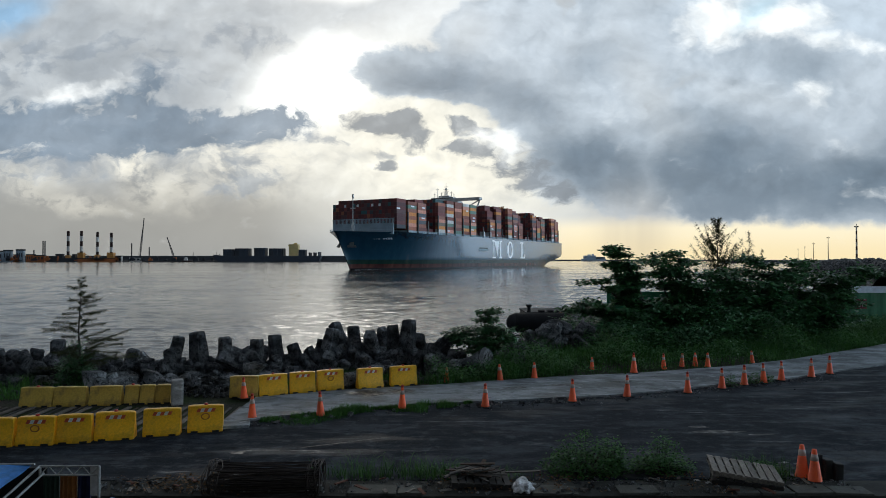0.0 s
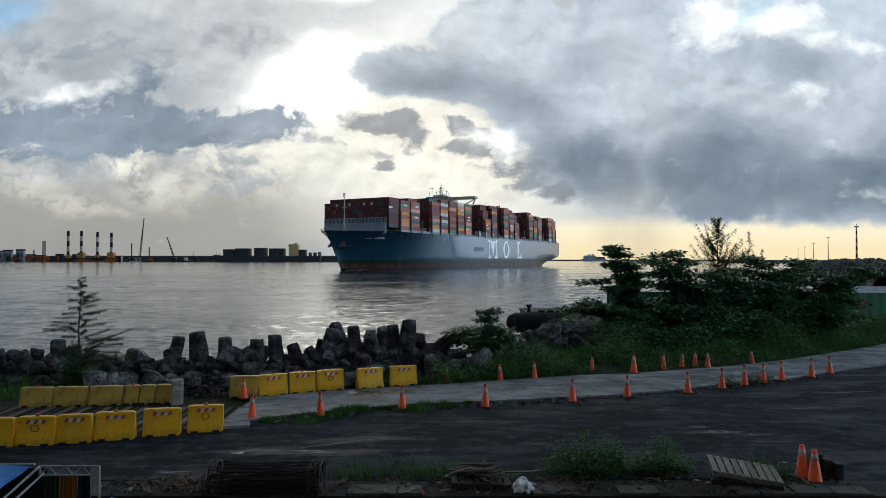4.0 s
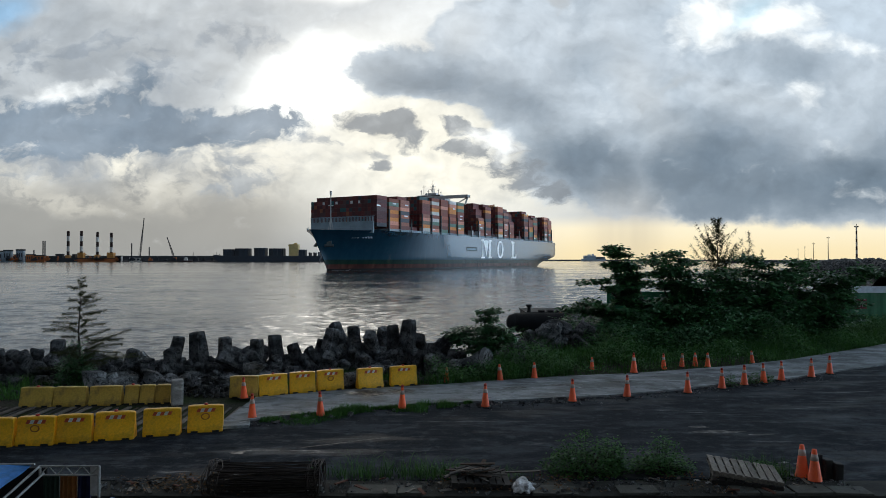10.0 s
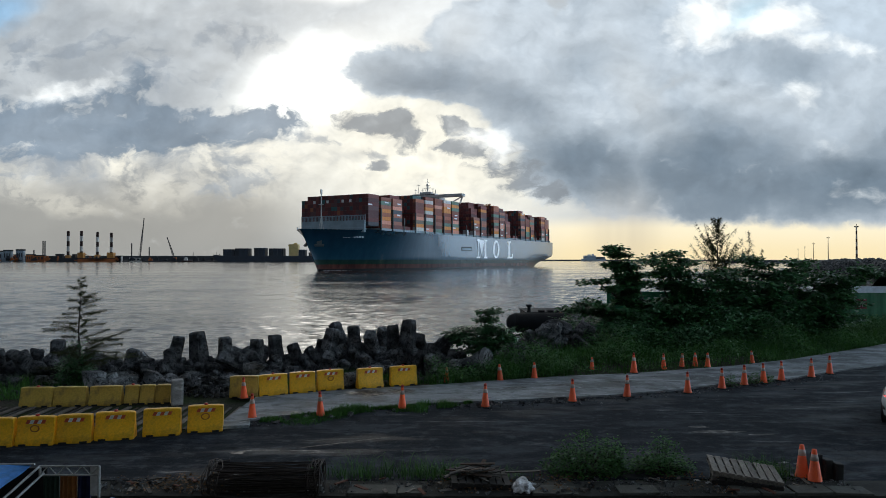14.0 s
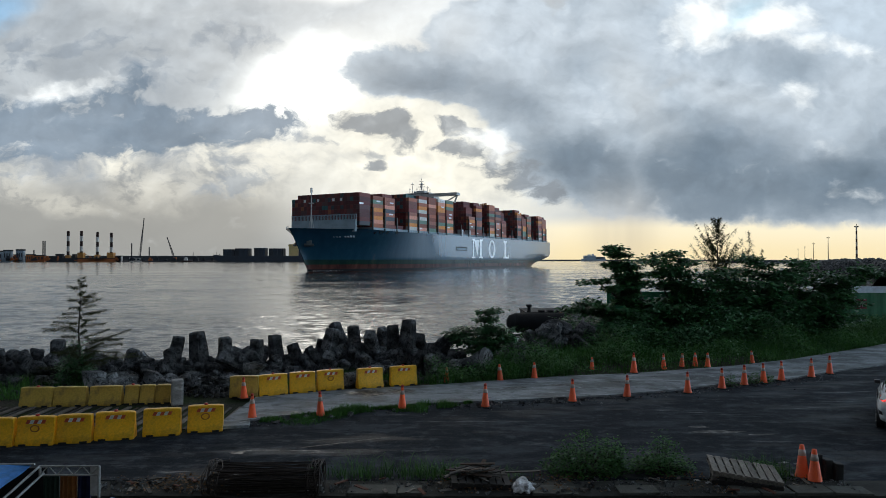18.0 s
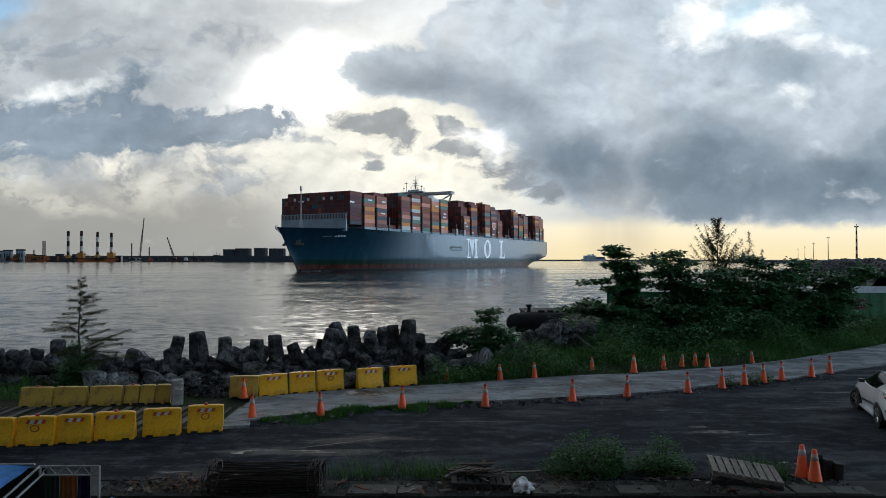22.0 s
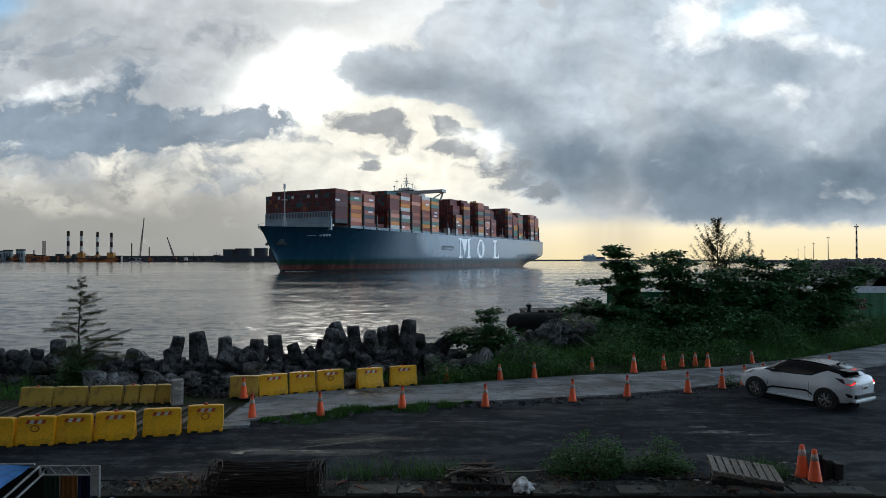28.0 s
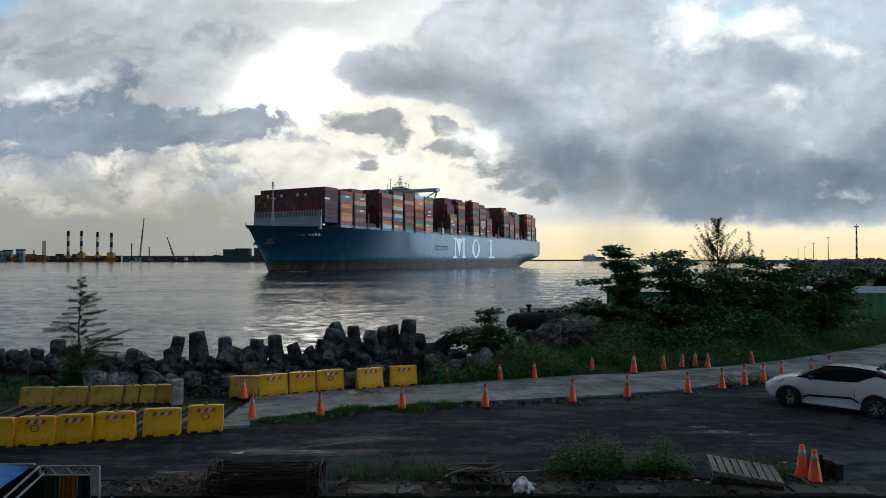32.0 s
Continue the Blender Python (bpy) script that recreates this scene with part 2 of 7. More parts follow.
    # dark cover added overhead, out of view, to cut light on the foreground
    col = mixc(nt, smooth(nt, level, 0.38, 0.62, 0.0, 0.9), col, (0.11, 0.125, 0.145))
    col = mixc(nt, 1.0, col, (0.968, 1.0, 1.02), "MULTIPLY")
    keep = fmath(nt, "SUBTRACT", 1.0, dark)
    glow = fmath(nt, "MULTIPLY_ADD", fmath(nt, "MULTIPLY", sun_r, keep), 1.0, fmath(nt, "MULTIPLY", fmath(nt, "MULTIPLY", sun_wide, keep), 0.36))
    col = mixc(nt, 1.0, col, mixc(nt, 1.0, nt_grey(nt, glow), (1.0, 0.99, 0.93), "MULTIPLY"), "ADD")
    col = mixc(nt, 1.0, col, mixc(nt, 1.0, nt_grey(nt, sun_high), (9.0, 8.7, 8.0), "MULTIPLY"), "ADD")
    em, tr, add, out = (nt.nodes.new("ShaderNode" + k) for k in ("Emission", "BsdfTransparent", "AddShader", "OutputMaterial"))
    put(nt, em.inputs["Color"], col)
    em.inputs["Strength"].default_value = SKY_GAIN
    tr.inputs["Color"].default_value = (0.03, 0.03, 0.03, 1)
    nt.links.new(em.outputs[0], add.inputs[0])
    nt.links.new(tr.outputs[0], add.inputs[1])
    nt.links.new(add.outputs[0], out.inputs["Surface"])
    return m


def sky_dome():
    """A piece of a sphere before the camera, seen from inside."""
    bm = bmesh.new()
    cols, rows, R = 90, 30, 4750.0
    grid = []
    for j in range(rows + 1):
        e = radians(-2.5 + 92.0 * j / rows)
        grid.append([bm.verts.new((R * math.cos(e) * math.sin(a), R * math.cos(e) * math.cos(a), R * math.sin(e)))
                     for a in (radians(-92 + 247 * i / cols) for i in range(cols + 1))])
    for j in range(rows):
        for i in range(cols):
            bm.faces.new((grid[j][i], grid[j][i + 1], grid[j + 1][i + 1], grid[j + 1][i])).normal_flip()
    return bm


# ================= building helpers =================
def part(name, bm, mat, parent=None, label="", m=None):
    """Links a bmesh as one mesh object, under a thing or under a part."""
    me = bpy.data.meshes.new(name)
    bm.to_mesh(me)
    bm.free()
    for k in (mat if isinstance(mat, (list, tuple)) else [mat]):
        me.materials.append(k)
    ob = new(name, me)
    ob.parent = parent
    if m is not None:
        ob.matrix_basis = m
    if label:
        ob["label"] = label
    return ob


def raw(name, verts, faces, mat, parent=None, label="", smooth_faces=False):
    me = bpy.data.meshes.new(name)
    me.from_pydata([tuple(v) for v in verts], [], [tuple(f) for f in faces])
    if smooth_faces:
        me.shade_smooth()
    me.materials.append(mat)
    ob = new(name, me)
    ob.parent = parent
    if label:
        ob["label"] = label
    return ob


def shared(name, me, parent, m):
    ob = new(name, me)
    ob.parent = parent
    ob.matrix_basis = m
    return ob


def thing(name, m, label, category, group="", kind=""):
    ob = new(name)
    ob.empty_display_size = 0.2
    ob.matrix_basis = m
    return tagged(ob, label, category, group, kind)


def box(bm, x0, y0, z0, x1, y1, z1, bevel=0.0, m=None, mi=0):
    vs = [bm.verts.new((x, y, z)) for x in (x0, x1) for y in (y0, y1) for z in (z0, z1)]
    fs = [bm.faces.new([vs[i] for i in q]) for q in ((0, 1, 3, 2), (4, 6, 7, 5), (0, 4, 5, 1), (2, 3, 7, 6), (0, 2, 6, 4), (1, 5, 7, 3))]
    for f in fs:
        f.material_index = mi
    if bevel:
        es = list({e for f in fs for e in f.edges})
        r = bmesh.ops.bevel(bm, geom=es, offset=bevel, segments=2, affect="EDGES", profile=0.6)
        for f in r["faces"]:
            f.material_index = mi
        vs = list({v for f in r["faces"] for v in f.verts} | {v for v in vs if v.is_valid})
    if m is not None:
        bmesh.ops.transform(bm, matrix=m, verts=vs)
    return vs


def tube(bm, a, b, r0, r1=None, n=8, cap=True):
    """A straight, tapered rod from a to b."""
    a, b, r1 = Vector(a), Vector(b), r0 if r1 is None else r1
    q = (b - a).to_track_quat("Z", "Y")
    rings = [[bm.verts.new(c + q @ Vector((r * math.cos(t), r * math.sin(t), 0))) for t in (2 * math.pi * i / n for i in range(n))]
             for c, r in ((a, r0), (b, r1))]
    for i in range(n):
        bm.faces.new((rings[0][i], rings[0][(i + 1) % n], rings[1][(i + 1) % n], rings[1][i]))
    if cap:
        bm.faces.new(rings[0][::-1])
        bm.faces.new(rings[1])
    return rings


def turned(bm, profile, n=20, m=None, cap=True):
    """A body of revolution round z from (radius, height) pairs."""
    rings = []
    for r, z in profile:
        rings.append([bm.verts.new((r * math.cos(2 * math.pi * i / n), r * math.sin(2 * math.pi * i / n), z)) for i in range(n)])
    for a, b in zip(rings, rings[1:]):
        for i in range(n):
            bm.faces.new((a[i], a[(i + 1) % n], b[(i + 1) % n], b[i]))
    if cap:
        bm.faces.new(rings[0][::-1])
        bm.faces.new(rings[-1])
    if m is not None:
        bmesh.ops.transform(bm, matrix=m, verts=[v for r in rings for v in r])


def soften(bm, angle=40):
    for f in bm.faces:
        f.smooth = True
    for e in bm.edges:
        e.smooth = not (len(e.link_faces) == 2 and e.calc_face_angle(0) > radians(angle))
    return bm


def along(line, x):
    """The height of a polyline of (x, y) at x."""
    if x <= line[0][0]:
        return line[0][1]
    for (a, b), (c, d) in zip(line, line[1:]):
        if x <= c:
            return b + (d - b) * (x - a) / (c - a)
    return line[-1][1]


# ================= materials of the setting =================
def wet_asphalt():
    m, nt, b = material("asphalt")
    p = coords(nt)
    streak = fnoise(nt, mapped(nt, p, (0.15, 1.0, 1), rot=-0.2, ), 1.5, 8, 0.72)
    mud = fnoise(nt, mapped(nt, p, (0.35, 1.0, 1), (9, 4, 0), rot=-0.22), 0.8, 6, 0.6)
    fine = fnoise(nt, p, 45, 4, 0.7)
    mottle = fnoise(nt, mapped(nt, p, (0.7, 1.0, 1), (3, 1, 0)), 2.4, 7, 0.7)
    crumbs = fnoise(nt, p, 14, 5, 0.7)
    c = mixc(nt, smooth(nt, fine, 0.3, 0.75), (0.006, 0.009, 0.013), (0.022, 0.028, 0.036))
    c = mixc(nt, smooth(nt, mud, 0.46, 0.66, 0.0, 0.8), c, (0.046, 0.055, 0.066))
    # pale streak colour stands in for the sky's sheen on wet tracks
    c = mixc(nt, smooth(nt, streak, 0.53, 0.74, 0.0, 0.55), c, (0.085, 0.10, 0.118))
    c = mixc(nt, smooth(nt, mottle, 0.50, 0.68, 0.0, 0.6), c, (0.075, 0.09, 0.108))
    c = mixc(nt, smooth(nt, mottle, 0.46, 0.34, 0.0, 0.85), c, (0.006, 0.008, 0.011))
    c = mixc(nt, smooth(nt, crumbs, 0.60, 0.74, 0.0, 0.55), c, (0.17, 0.19, 0.21))
    put(nt, b.inputs["Base Color"], c)
    wet = smooth(nt, fnoise(nt, mapped(nt, p, (0.25, 1, 1), (2, 7, 0), rot=-0.2), 0.9, 4), 0.5, 0.66)
    film = smooth(nt, streak, 0.60, 0.68)
    put(nt, b.inputs["Roughness"], fmath(nt, "SUBTRACT", smooth(nt, wet, 0.0, 1.0, 0.92, 0.62), fmath(nt, "MULTIPLY", film, 0.38)))
    put(nt, b.inputs["Specular IOR Level"], fmath(nt, "MULTIPLY_ADD", film, 0.4, 0.08))
    relief(nt, b, fmath(nt, "MULTIPLY_ADD", mud, 3.0, fine), 0.5, 0.015)
    return m


def concrete(name, light=(0.28, 0.305, 0.32), darkc=(0.045, 0.053, 0.060), wetness=0.5, tone=1.0):
    m, nt, b = material(name)
    p = coords(nt)
    big = fnoise(nt, mapped(nt, p, (0.5, 1, 1), rot=-0.3), 0.9, 6, 0.6)
    fine = fnoise(nt, p, 22, 5, 0.65)
    c = mixc(nt, smooth(nt, big, 0.32, 0.62), darkc, light)
    worn = fnoise(nt, mapped(nt, p, (0.6, 1, 1), (4, 8, 0), rot=-0.45), 2.6, 7, 0.68)
    c = mixc(nt, smooth(nt, worn, 0.46, 0.36, 0.0, 0.7), c, darkc)
    c = mixc(nt, smooth(nt, worn, 0.56, 0.68, 0.0, 0.6), c, [min(1, v * 1.7) for v in light])
    c = mixc(nt, smooth(nt, fine, 0.35, 0.8, 0.0, 0.35), c, (0.05, 0.05, 0.05))
    put(nt, b.inputs["Base Color"], c)
    put(nt, b.inputs["Roughness"], smooth(nt, big, 0.3, 0.55, 0.8 - 0.55 * wetness, 0.85))
    b.inputs["Specular IOR Level"].default_value = 0.1 + 0.5 * wetness
    relief(nt, b, fmath(nt, "MULTIPLY_ADD", big, 2.0, fine), 0.5, 0.02)
    return m


def soil():
    m, nt, b = material("soil")
    p = coords(nt)
    big, fine = fnoise(nt, p, 0.7, 6, 0.6), fnoise(nt, p, 14, 6, 0.7)
    c = mixc(nt, smooth(nt, fine, 0.3, 0.7), (0.018, 0.020, 0.014), (0.070, 0.066, 0.055))
    c = mixc(nt, smooth(nt, big, 0.42, 0.62, 0.0, 0.75), c, (0.022, 0.040, 0.012))
    put(nt, b.inputs["Base Color"], c)
    b.inputs["Roughness"].default_value = 0.95
    b.inputs["Specular IOR Level"].default_value = 0.06
    relief(nt, b, fmath(nt, "MULTIPLY_ADD", big, 4.0, fine), 0.8, 0.05)
    return m


def sea_water():
    m, nt, b = material("sea_water")
    p = coords(nt)
    b.inputs["Base Color"].default_value = (0.018, 0.026, 0.031, 1)
    gusts = fnoise(nt, mapped(nt, p, (0.14, 1.0, 1), rot=0.05), 0.045, 6, 0.62)
    put(nt, b.inputs["Roughness"], smooth(nt, gusts, 0.35, 0.65, 0.05, 0.14))
    b.inputs["IOR"].default_value = 1.333
    flaws = fnoise(nt, mapped(nt, p, (0.7, 0.8, 1), (6, 2, 0), rot=0.1), 0.11, 5, 0.62)
    swell = fnoise(nt, mapped(nt, p, (0.42, 1.0, 1), rot=0.06), 1.15, 5, 0.62)
    chop = fnoise(nt, mapped(nt, p, (0.6, 1.0, 1), (5, 3, 0), rot=-0.08), 3.2, 5, 0.65)
    relief(nt, b, fmath(nt, "MULTIPLY", fmath(nt, "MULTIPLY_ADD", swell, 1.5, fmath(nt, "MULTIPLY", chop, 0.45)), fmath(nt, "MULTIPLY", smooth(nt, gusts, 0.3, 0.7, 0.75, 1.3), smooth(nt, flaws, 0.36, 0.64, 0.65, 1.35))), 1.0, 0.055)
    return m


def armour_concrete(name="armour_concrete", tone=1.0):
    m, nt, b = material(name)
    p = coords(nt)
    big, mid, fine = fnoise(nt, p, 1.1, 5, 0.6), fnoise(nt, p, 5.0, 6, 0.75), fnoise(nt, p, 26, 4, 0.75)
    # strong pale and dark contrast also stands in for lit facets and shade
    c = mixc(nt, smooth(nt, big, 0.3, 0.68), (0.016, 0.018, 0.020), (0.20, 0.207, 0.215))
    c = mixc(nt, smooth(nt, mid, 0.48, 0.60, 0.0, 0.9), c, (0.010, 0.011, 0.010))
    c = mixc(nt, smooth(nt, fine, 0.55, 0.72, 0.0, 0.6), c, (0.36, 0.36, 0.35))
    k = fmath(nt, "MULTIPLY_ADD", random_of(nt), 1.25 * tone, 0.65 * tone)
    put(nt, b.inputs["Base Color"], mixc(nt, 1.0, c, nt_grey(nt, k), "MULTIPLY"))
    b.inputs["Roughness"].default_value = 0.9
    b.inputs["Specular IOR Level"].default_value = 0.12
    relief(nt, b, fmath(nt, "MULTIPLY_ADD", mid, 3.0, fine), 1.0, 0.07)
    return m


ASPHALT, CONCRETE, SOIL, SEA = wet_asphalt(), concrete("path_concrete"), soil(), sea_water()
ROCK = armour_concrete()
LEDGE = concrete("ledge_concrete", (0.040, 0.042, 0.038), (0.010, 0.012, 0.010), 0.1)

# ================= sky, ground, water, road =================
backdrop = part("backdrop", sky_dome(), sky_material())
backdrop.visible_shadow = True
tagged(backdrop, "heavy grey broken clouds with bright sunlit gaps", "sky", kind="structure")

PATH_NEAR = [(-7.15, 20.9), (-6.2, 21.5), (-3.6, 22.8), (-0.9, 23.8), (1.6, 24.2), (4.65, 24.87), (7.2, 25.5), (10.0, 26.6),
             (12.4, 27.8), (15.4, 28.9), (19.5, 31.3), (22.1, 32.6), (27, 35.5), (34, 40)]
PATH_FAR = [(-7.15, 24.85), (-7.0, 24.9), (-4.0, 26.3), (-1.0, 27.1), (2.4, 28.3), (5.5, 29.4), (8.8, 30.1), (14.4, 32.2),
            (18.3, 34.3), (23.4, 37.7), (27.3, 40.4), (34, 45)]
SHORE = [(-4900, 900), (-400, 60), (-60, 31), (-20, 29.2), (-8, 29.6), (0, 31.5), (5, 37), (10, 58), (16, 75), (60, 90), (200, 140), (4900, 1500)]


def ground_height(x, y):
    d = y - along(SHORE, x)
    z = -0.02
    if d > -2.0:
        k = min(1.0, (d + 2.0) / 9.0)
        z -= 5.0 * k * k * (3 - 2 * k)
    if x > 0 and y > along(PATH_FAR, x):
        far = y - along(PATH_FAR, x)
        z += 0.45 * min(1, far / 4) * min(1, x / 6) * max(0.0, min(1.0, -d / 4))
    if abs(x) < 60 and y < 80:
        z += 0.05 * noise.noise((x * 0.5, y * 0.5, 0)) * (1 if y > along(PATH_FAR, x) + 0.5 or y < 15.8 else 0)
    return z


def spaced(edges):
    out = []
    for a, b, step in edges:
        n = max(1, round((b - a) / step))
        out += [a + (b - a) * i / n for i in range(n)]
    return out + [edges[-1][1]]


def sheet(xs, ys, height):
    verts = [(x, y, height(x, y)) for y in ys for x in xs]
    w = len(xs)
    return verts, [(j * w + i, j * w + i + 1, (j + 1) * w + i + 1, (j + 1) * w + i) for j in range(len(ys) - 1) for i in range(w - 1)]


gv, gf = sheet(spaced([(-4900, -300, 700), (-300, -40, 40), (-40, 50, 1.0), (50, 300, 30), (300, 4900, 700)]),
               spaced([(-600, -20, 100), (-20, 14, 4), (14, 80, 1.0), (80, 300, 20), (300, 4900, 700)]), ground_height)
tagged(raw("ground", gv, gf, SOIL, smooth_faces=True), "dark wet soil and weeds sloping to the water", "ground", kind="structure")

def wave_sheet():
    """The sea as a fan of cells that widen with distance, with real waves on it."""
    g = np.random.default_rng(9)
    az = np.radians(np.concatenate([np.linspace(-85, -41, 14), np.linspace(-40, 40, 380), np.linspace(41, 85, 14)]))
    rad = 26.0 * (4680.0 / 26.0) ** (np.arange(1150) / 1149.0)
    R, A = np.meshgrid(rad, az, indexing="ij")
    X, Y = R * np.sin(A), R * np.cos(A)
    Z = np.full_like(X, WATER)
    cell = R * (math.log(4680.0 / 26.0) / 1149.0)
    patch = 0.70 + 0.22 * np.sin(X * 0.021 + 1.3 * np.sin(Y * 0.017)) * np.sin(Y * 0.031 + 0.8 * np.sin(X * 0.013))
    for i in range(44):
        l = 0.45 * (2.4 / 0.45) ** g.random()
        a = math.pi / 2 + g.normal(0, 0.8)
        k, ph = 2 * math.pi / l, g.uniform(0, 6.28)
        fade = np.clip((l / cell - 2.2) / 3.0, 0, 1)
        Z += patch * fade * 0.0056 * l ** 0.8 * np.sin(k * (X * math.cos(a) + Y * math.sin(a)) + ph + 0.9 * np.sin(X * 0.11 + ph) )
    # longer wavelets that still show further out, low in a slick before the ship
    rough = 1.15 - 0.70 * np.exp(-((X + 12.0 + 0.10 * Y) / (14.0 + 0.17 * Y)) ** 2)
    for i in range(56):
        l = 0.8 * (7.0 / 0.8) ** g.random()
        a = math.pi / 2 + g.normal(0, 0.6)
        k, ph = 2 * math.pi / l, g.uniform(0, 6.28)
        fade = np.clip((l / cell - 1.7) / 2.0, 0, 1)
        Z += rough * fade * 0.0030 * l * np.sin(k * (X * math.cos(a) + Y * math.sin(a)) + ph + 1.2 * np.sin(X * 0.07 + ph) + 0.6 * np.sin(Y * 0.05 - ph))
    w = len(az)
    verts = np.stack([X, Y, Z], 2).reshape(-1, 3)
    j, i = np.meshgrid(np.arange(len(rad) - 1), np.arange(w - 1), indexing="ij")
    q = (j * w + i).ravel()
    faces = np.stack([q, q + w, q + w + 1, q + 1], 1)
    me = bpy.data.meshes.new("water")
    me.vertices.add(len(verts))
    me.vertices.foreach_set("co", verts.ravel().astype(np.float32))
    me.loops.add(faces.size)
    me.loops.foreach_set("vertex_index", faces[:, ::-1].ravel().astype(np.int32))
    me.polygons.add(len(faces))
    me.polygons.foreach_set("loop_start", (np.arange(len(faces)) * 4).astype(np.int32))
    me.update(calc_edges=True)
    me.shade_smooth()
    me.materials.append(SEA)
    return new("water", me)


SEA_SHEET = tagged(wave_sheet(), "grey rippled harbour water reflecting bright clouds", "water", kind="structure")


def strip(name, near, far, z, mat, step=0.6, thick=0.25, rough=0.0):
    """A slab between two polylines, cut in steps along x."""
    x0, x1 = max(near[0][0], far[0][0]) - 0.01, min(near[-1][0], far[-1][0])
    x0 = min(near[0][0], far[0][0])
    n = int((x1 - x0) / step)
    vs, fs = [], []
    for i in range(n + 1):
        x = x0 + (x1 - x0) * i / n
        a, b = along(near, x), along(far, x)
        a += rough * noise.noise((x * 1.7, 3.0, 0))
        vs += [(x, a, z - thick), (x, a, z), (x, a + 0.35 * (b - a), z + 0.01), (x, b, z), (x, b, z - thick)]
        if i:
            q = 5 * i
            fs += [(q - 5 + k, q + k, q + k + 1, q - 4 + k) for k in range(4)]
    return raw(name, vs, fs, mat)


road_far = [(-40, 18.2), (-13.5, 18.2), (-8.0, 19.9)] + [(x, y + 0.3) for x, y in PATH_NEAR[1:]]
road_near = [(-40, 15.7), (-10, 15.75), (2, 15.7), (9.5, 15.9), (12, 13.0), (18, 8.0), (34, 4.0)]
tagged(strip("road", road_near, road_far, 0.0, ASPHALT, rough=0.06), "dark patched wet asphalt road with mud and painted sheen streaks", "road", kind="structure")
tagged(strip("pavement", PATH_NEAR, PATH_FAR, 0.07, CONCRETE, rough=0.10), "pale worn concrete lane with damp patches", "pavement", kind="structure")


# ================= container ship =================
def painted_steel(name, colour, rough=0.35, rust=0.25, scale=0.12):
    m, nt, b = material(name)
    p = coords(nt)
    streak = fnoise(nt, mapped(nt, p, (1, 1, 0.15)), scale * 6, 5, 0.6)
    big = fnoise(nt, p, scale, 4, 0.6)
    c = mixc(nt, smooth(nt, big, 0.3, 0.7), [v * 0.85 for v in colour], [min(1, v * 1.12) for v in colour])
    c = mixc(nt, smooth(nt, streak, 0.55, 0.8, 0.0, rust), c, (0.10, 0.07, 0.05))
    put(nt, b.inputs["Base Color"], c)
    put(nt, b.inputs["Roughness"], smooth(nt, streak, 0.3, 0.7, rough - 0.08, rough + 0.12))
    return m


def hull_paint():
    m, nt, b = material("hull_paint")
    p = coords(nt)
    sep = nt.nodes.new("ShaderNodeSeparateXYZ")
    put(nt, sep.inputs[0], p)
    z = fmath(nt, "MULTIPLY_ADD", fnoise(nt, mapped(nt, p, (1, 1, 1)), 0.5, 4), 0.5, sep.outputs[2])
    streak = fnoise(nt, mapped(nt, p, (1, 1, 0.15)), 0.25, 6, 0.62)
    c = mixc(nt, smooth(nt, streak, 0.3, 0.7), (0.008, 0.046, 0.080), (0.013, 0.058, 0.096))
    green = mixc(nt, smooth(nt, streak, 0.3, 0.7), (0.006, 0.024, 0.020), (0.016, 0.038, 0.026))
    red = mixc(nt, smooth(nt, streak, 0.35, 0.7), (0.040, 0.012, 0.010), (0.105, 0.036, 0.026))
    c = mixc(nt, smooth(nt, z, 8.2, 7.0), c, green)
    c = mixc(nt, smooth(nt, z, 4.6, 4.3), c, red)
    c = mixc(nt, smooth(nt, z, 1.9, 1.2), c, (0.010, 0.010, 0.010))
    c = mixc(nt, fmath(nt, "MULTIPLY", smooth(nt, streak, 0.6, 0.75, 0.0, 0.2), smooth(nt, z, 26, 8)), c, (0.16, 0.11, 0.08))
    put(nt, b.inputs["Base Color"], c)
    b.inputs["Roughness"].default_value = 0.24
    put(nt, b.inputs["Coat Weight"], smooth(nt, z, 6.5, 11.0, 0.0, 0.5))
    put(nt, b.inputs["Specular IOR Level"], smooth(nt, z, 8.0, 10.5, 0.15, 0.5))
    b.inputs["Coat Roughness"].default_value = 0.08
    b.inputs["Coat IOR"].default_value = 1.45
    return m


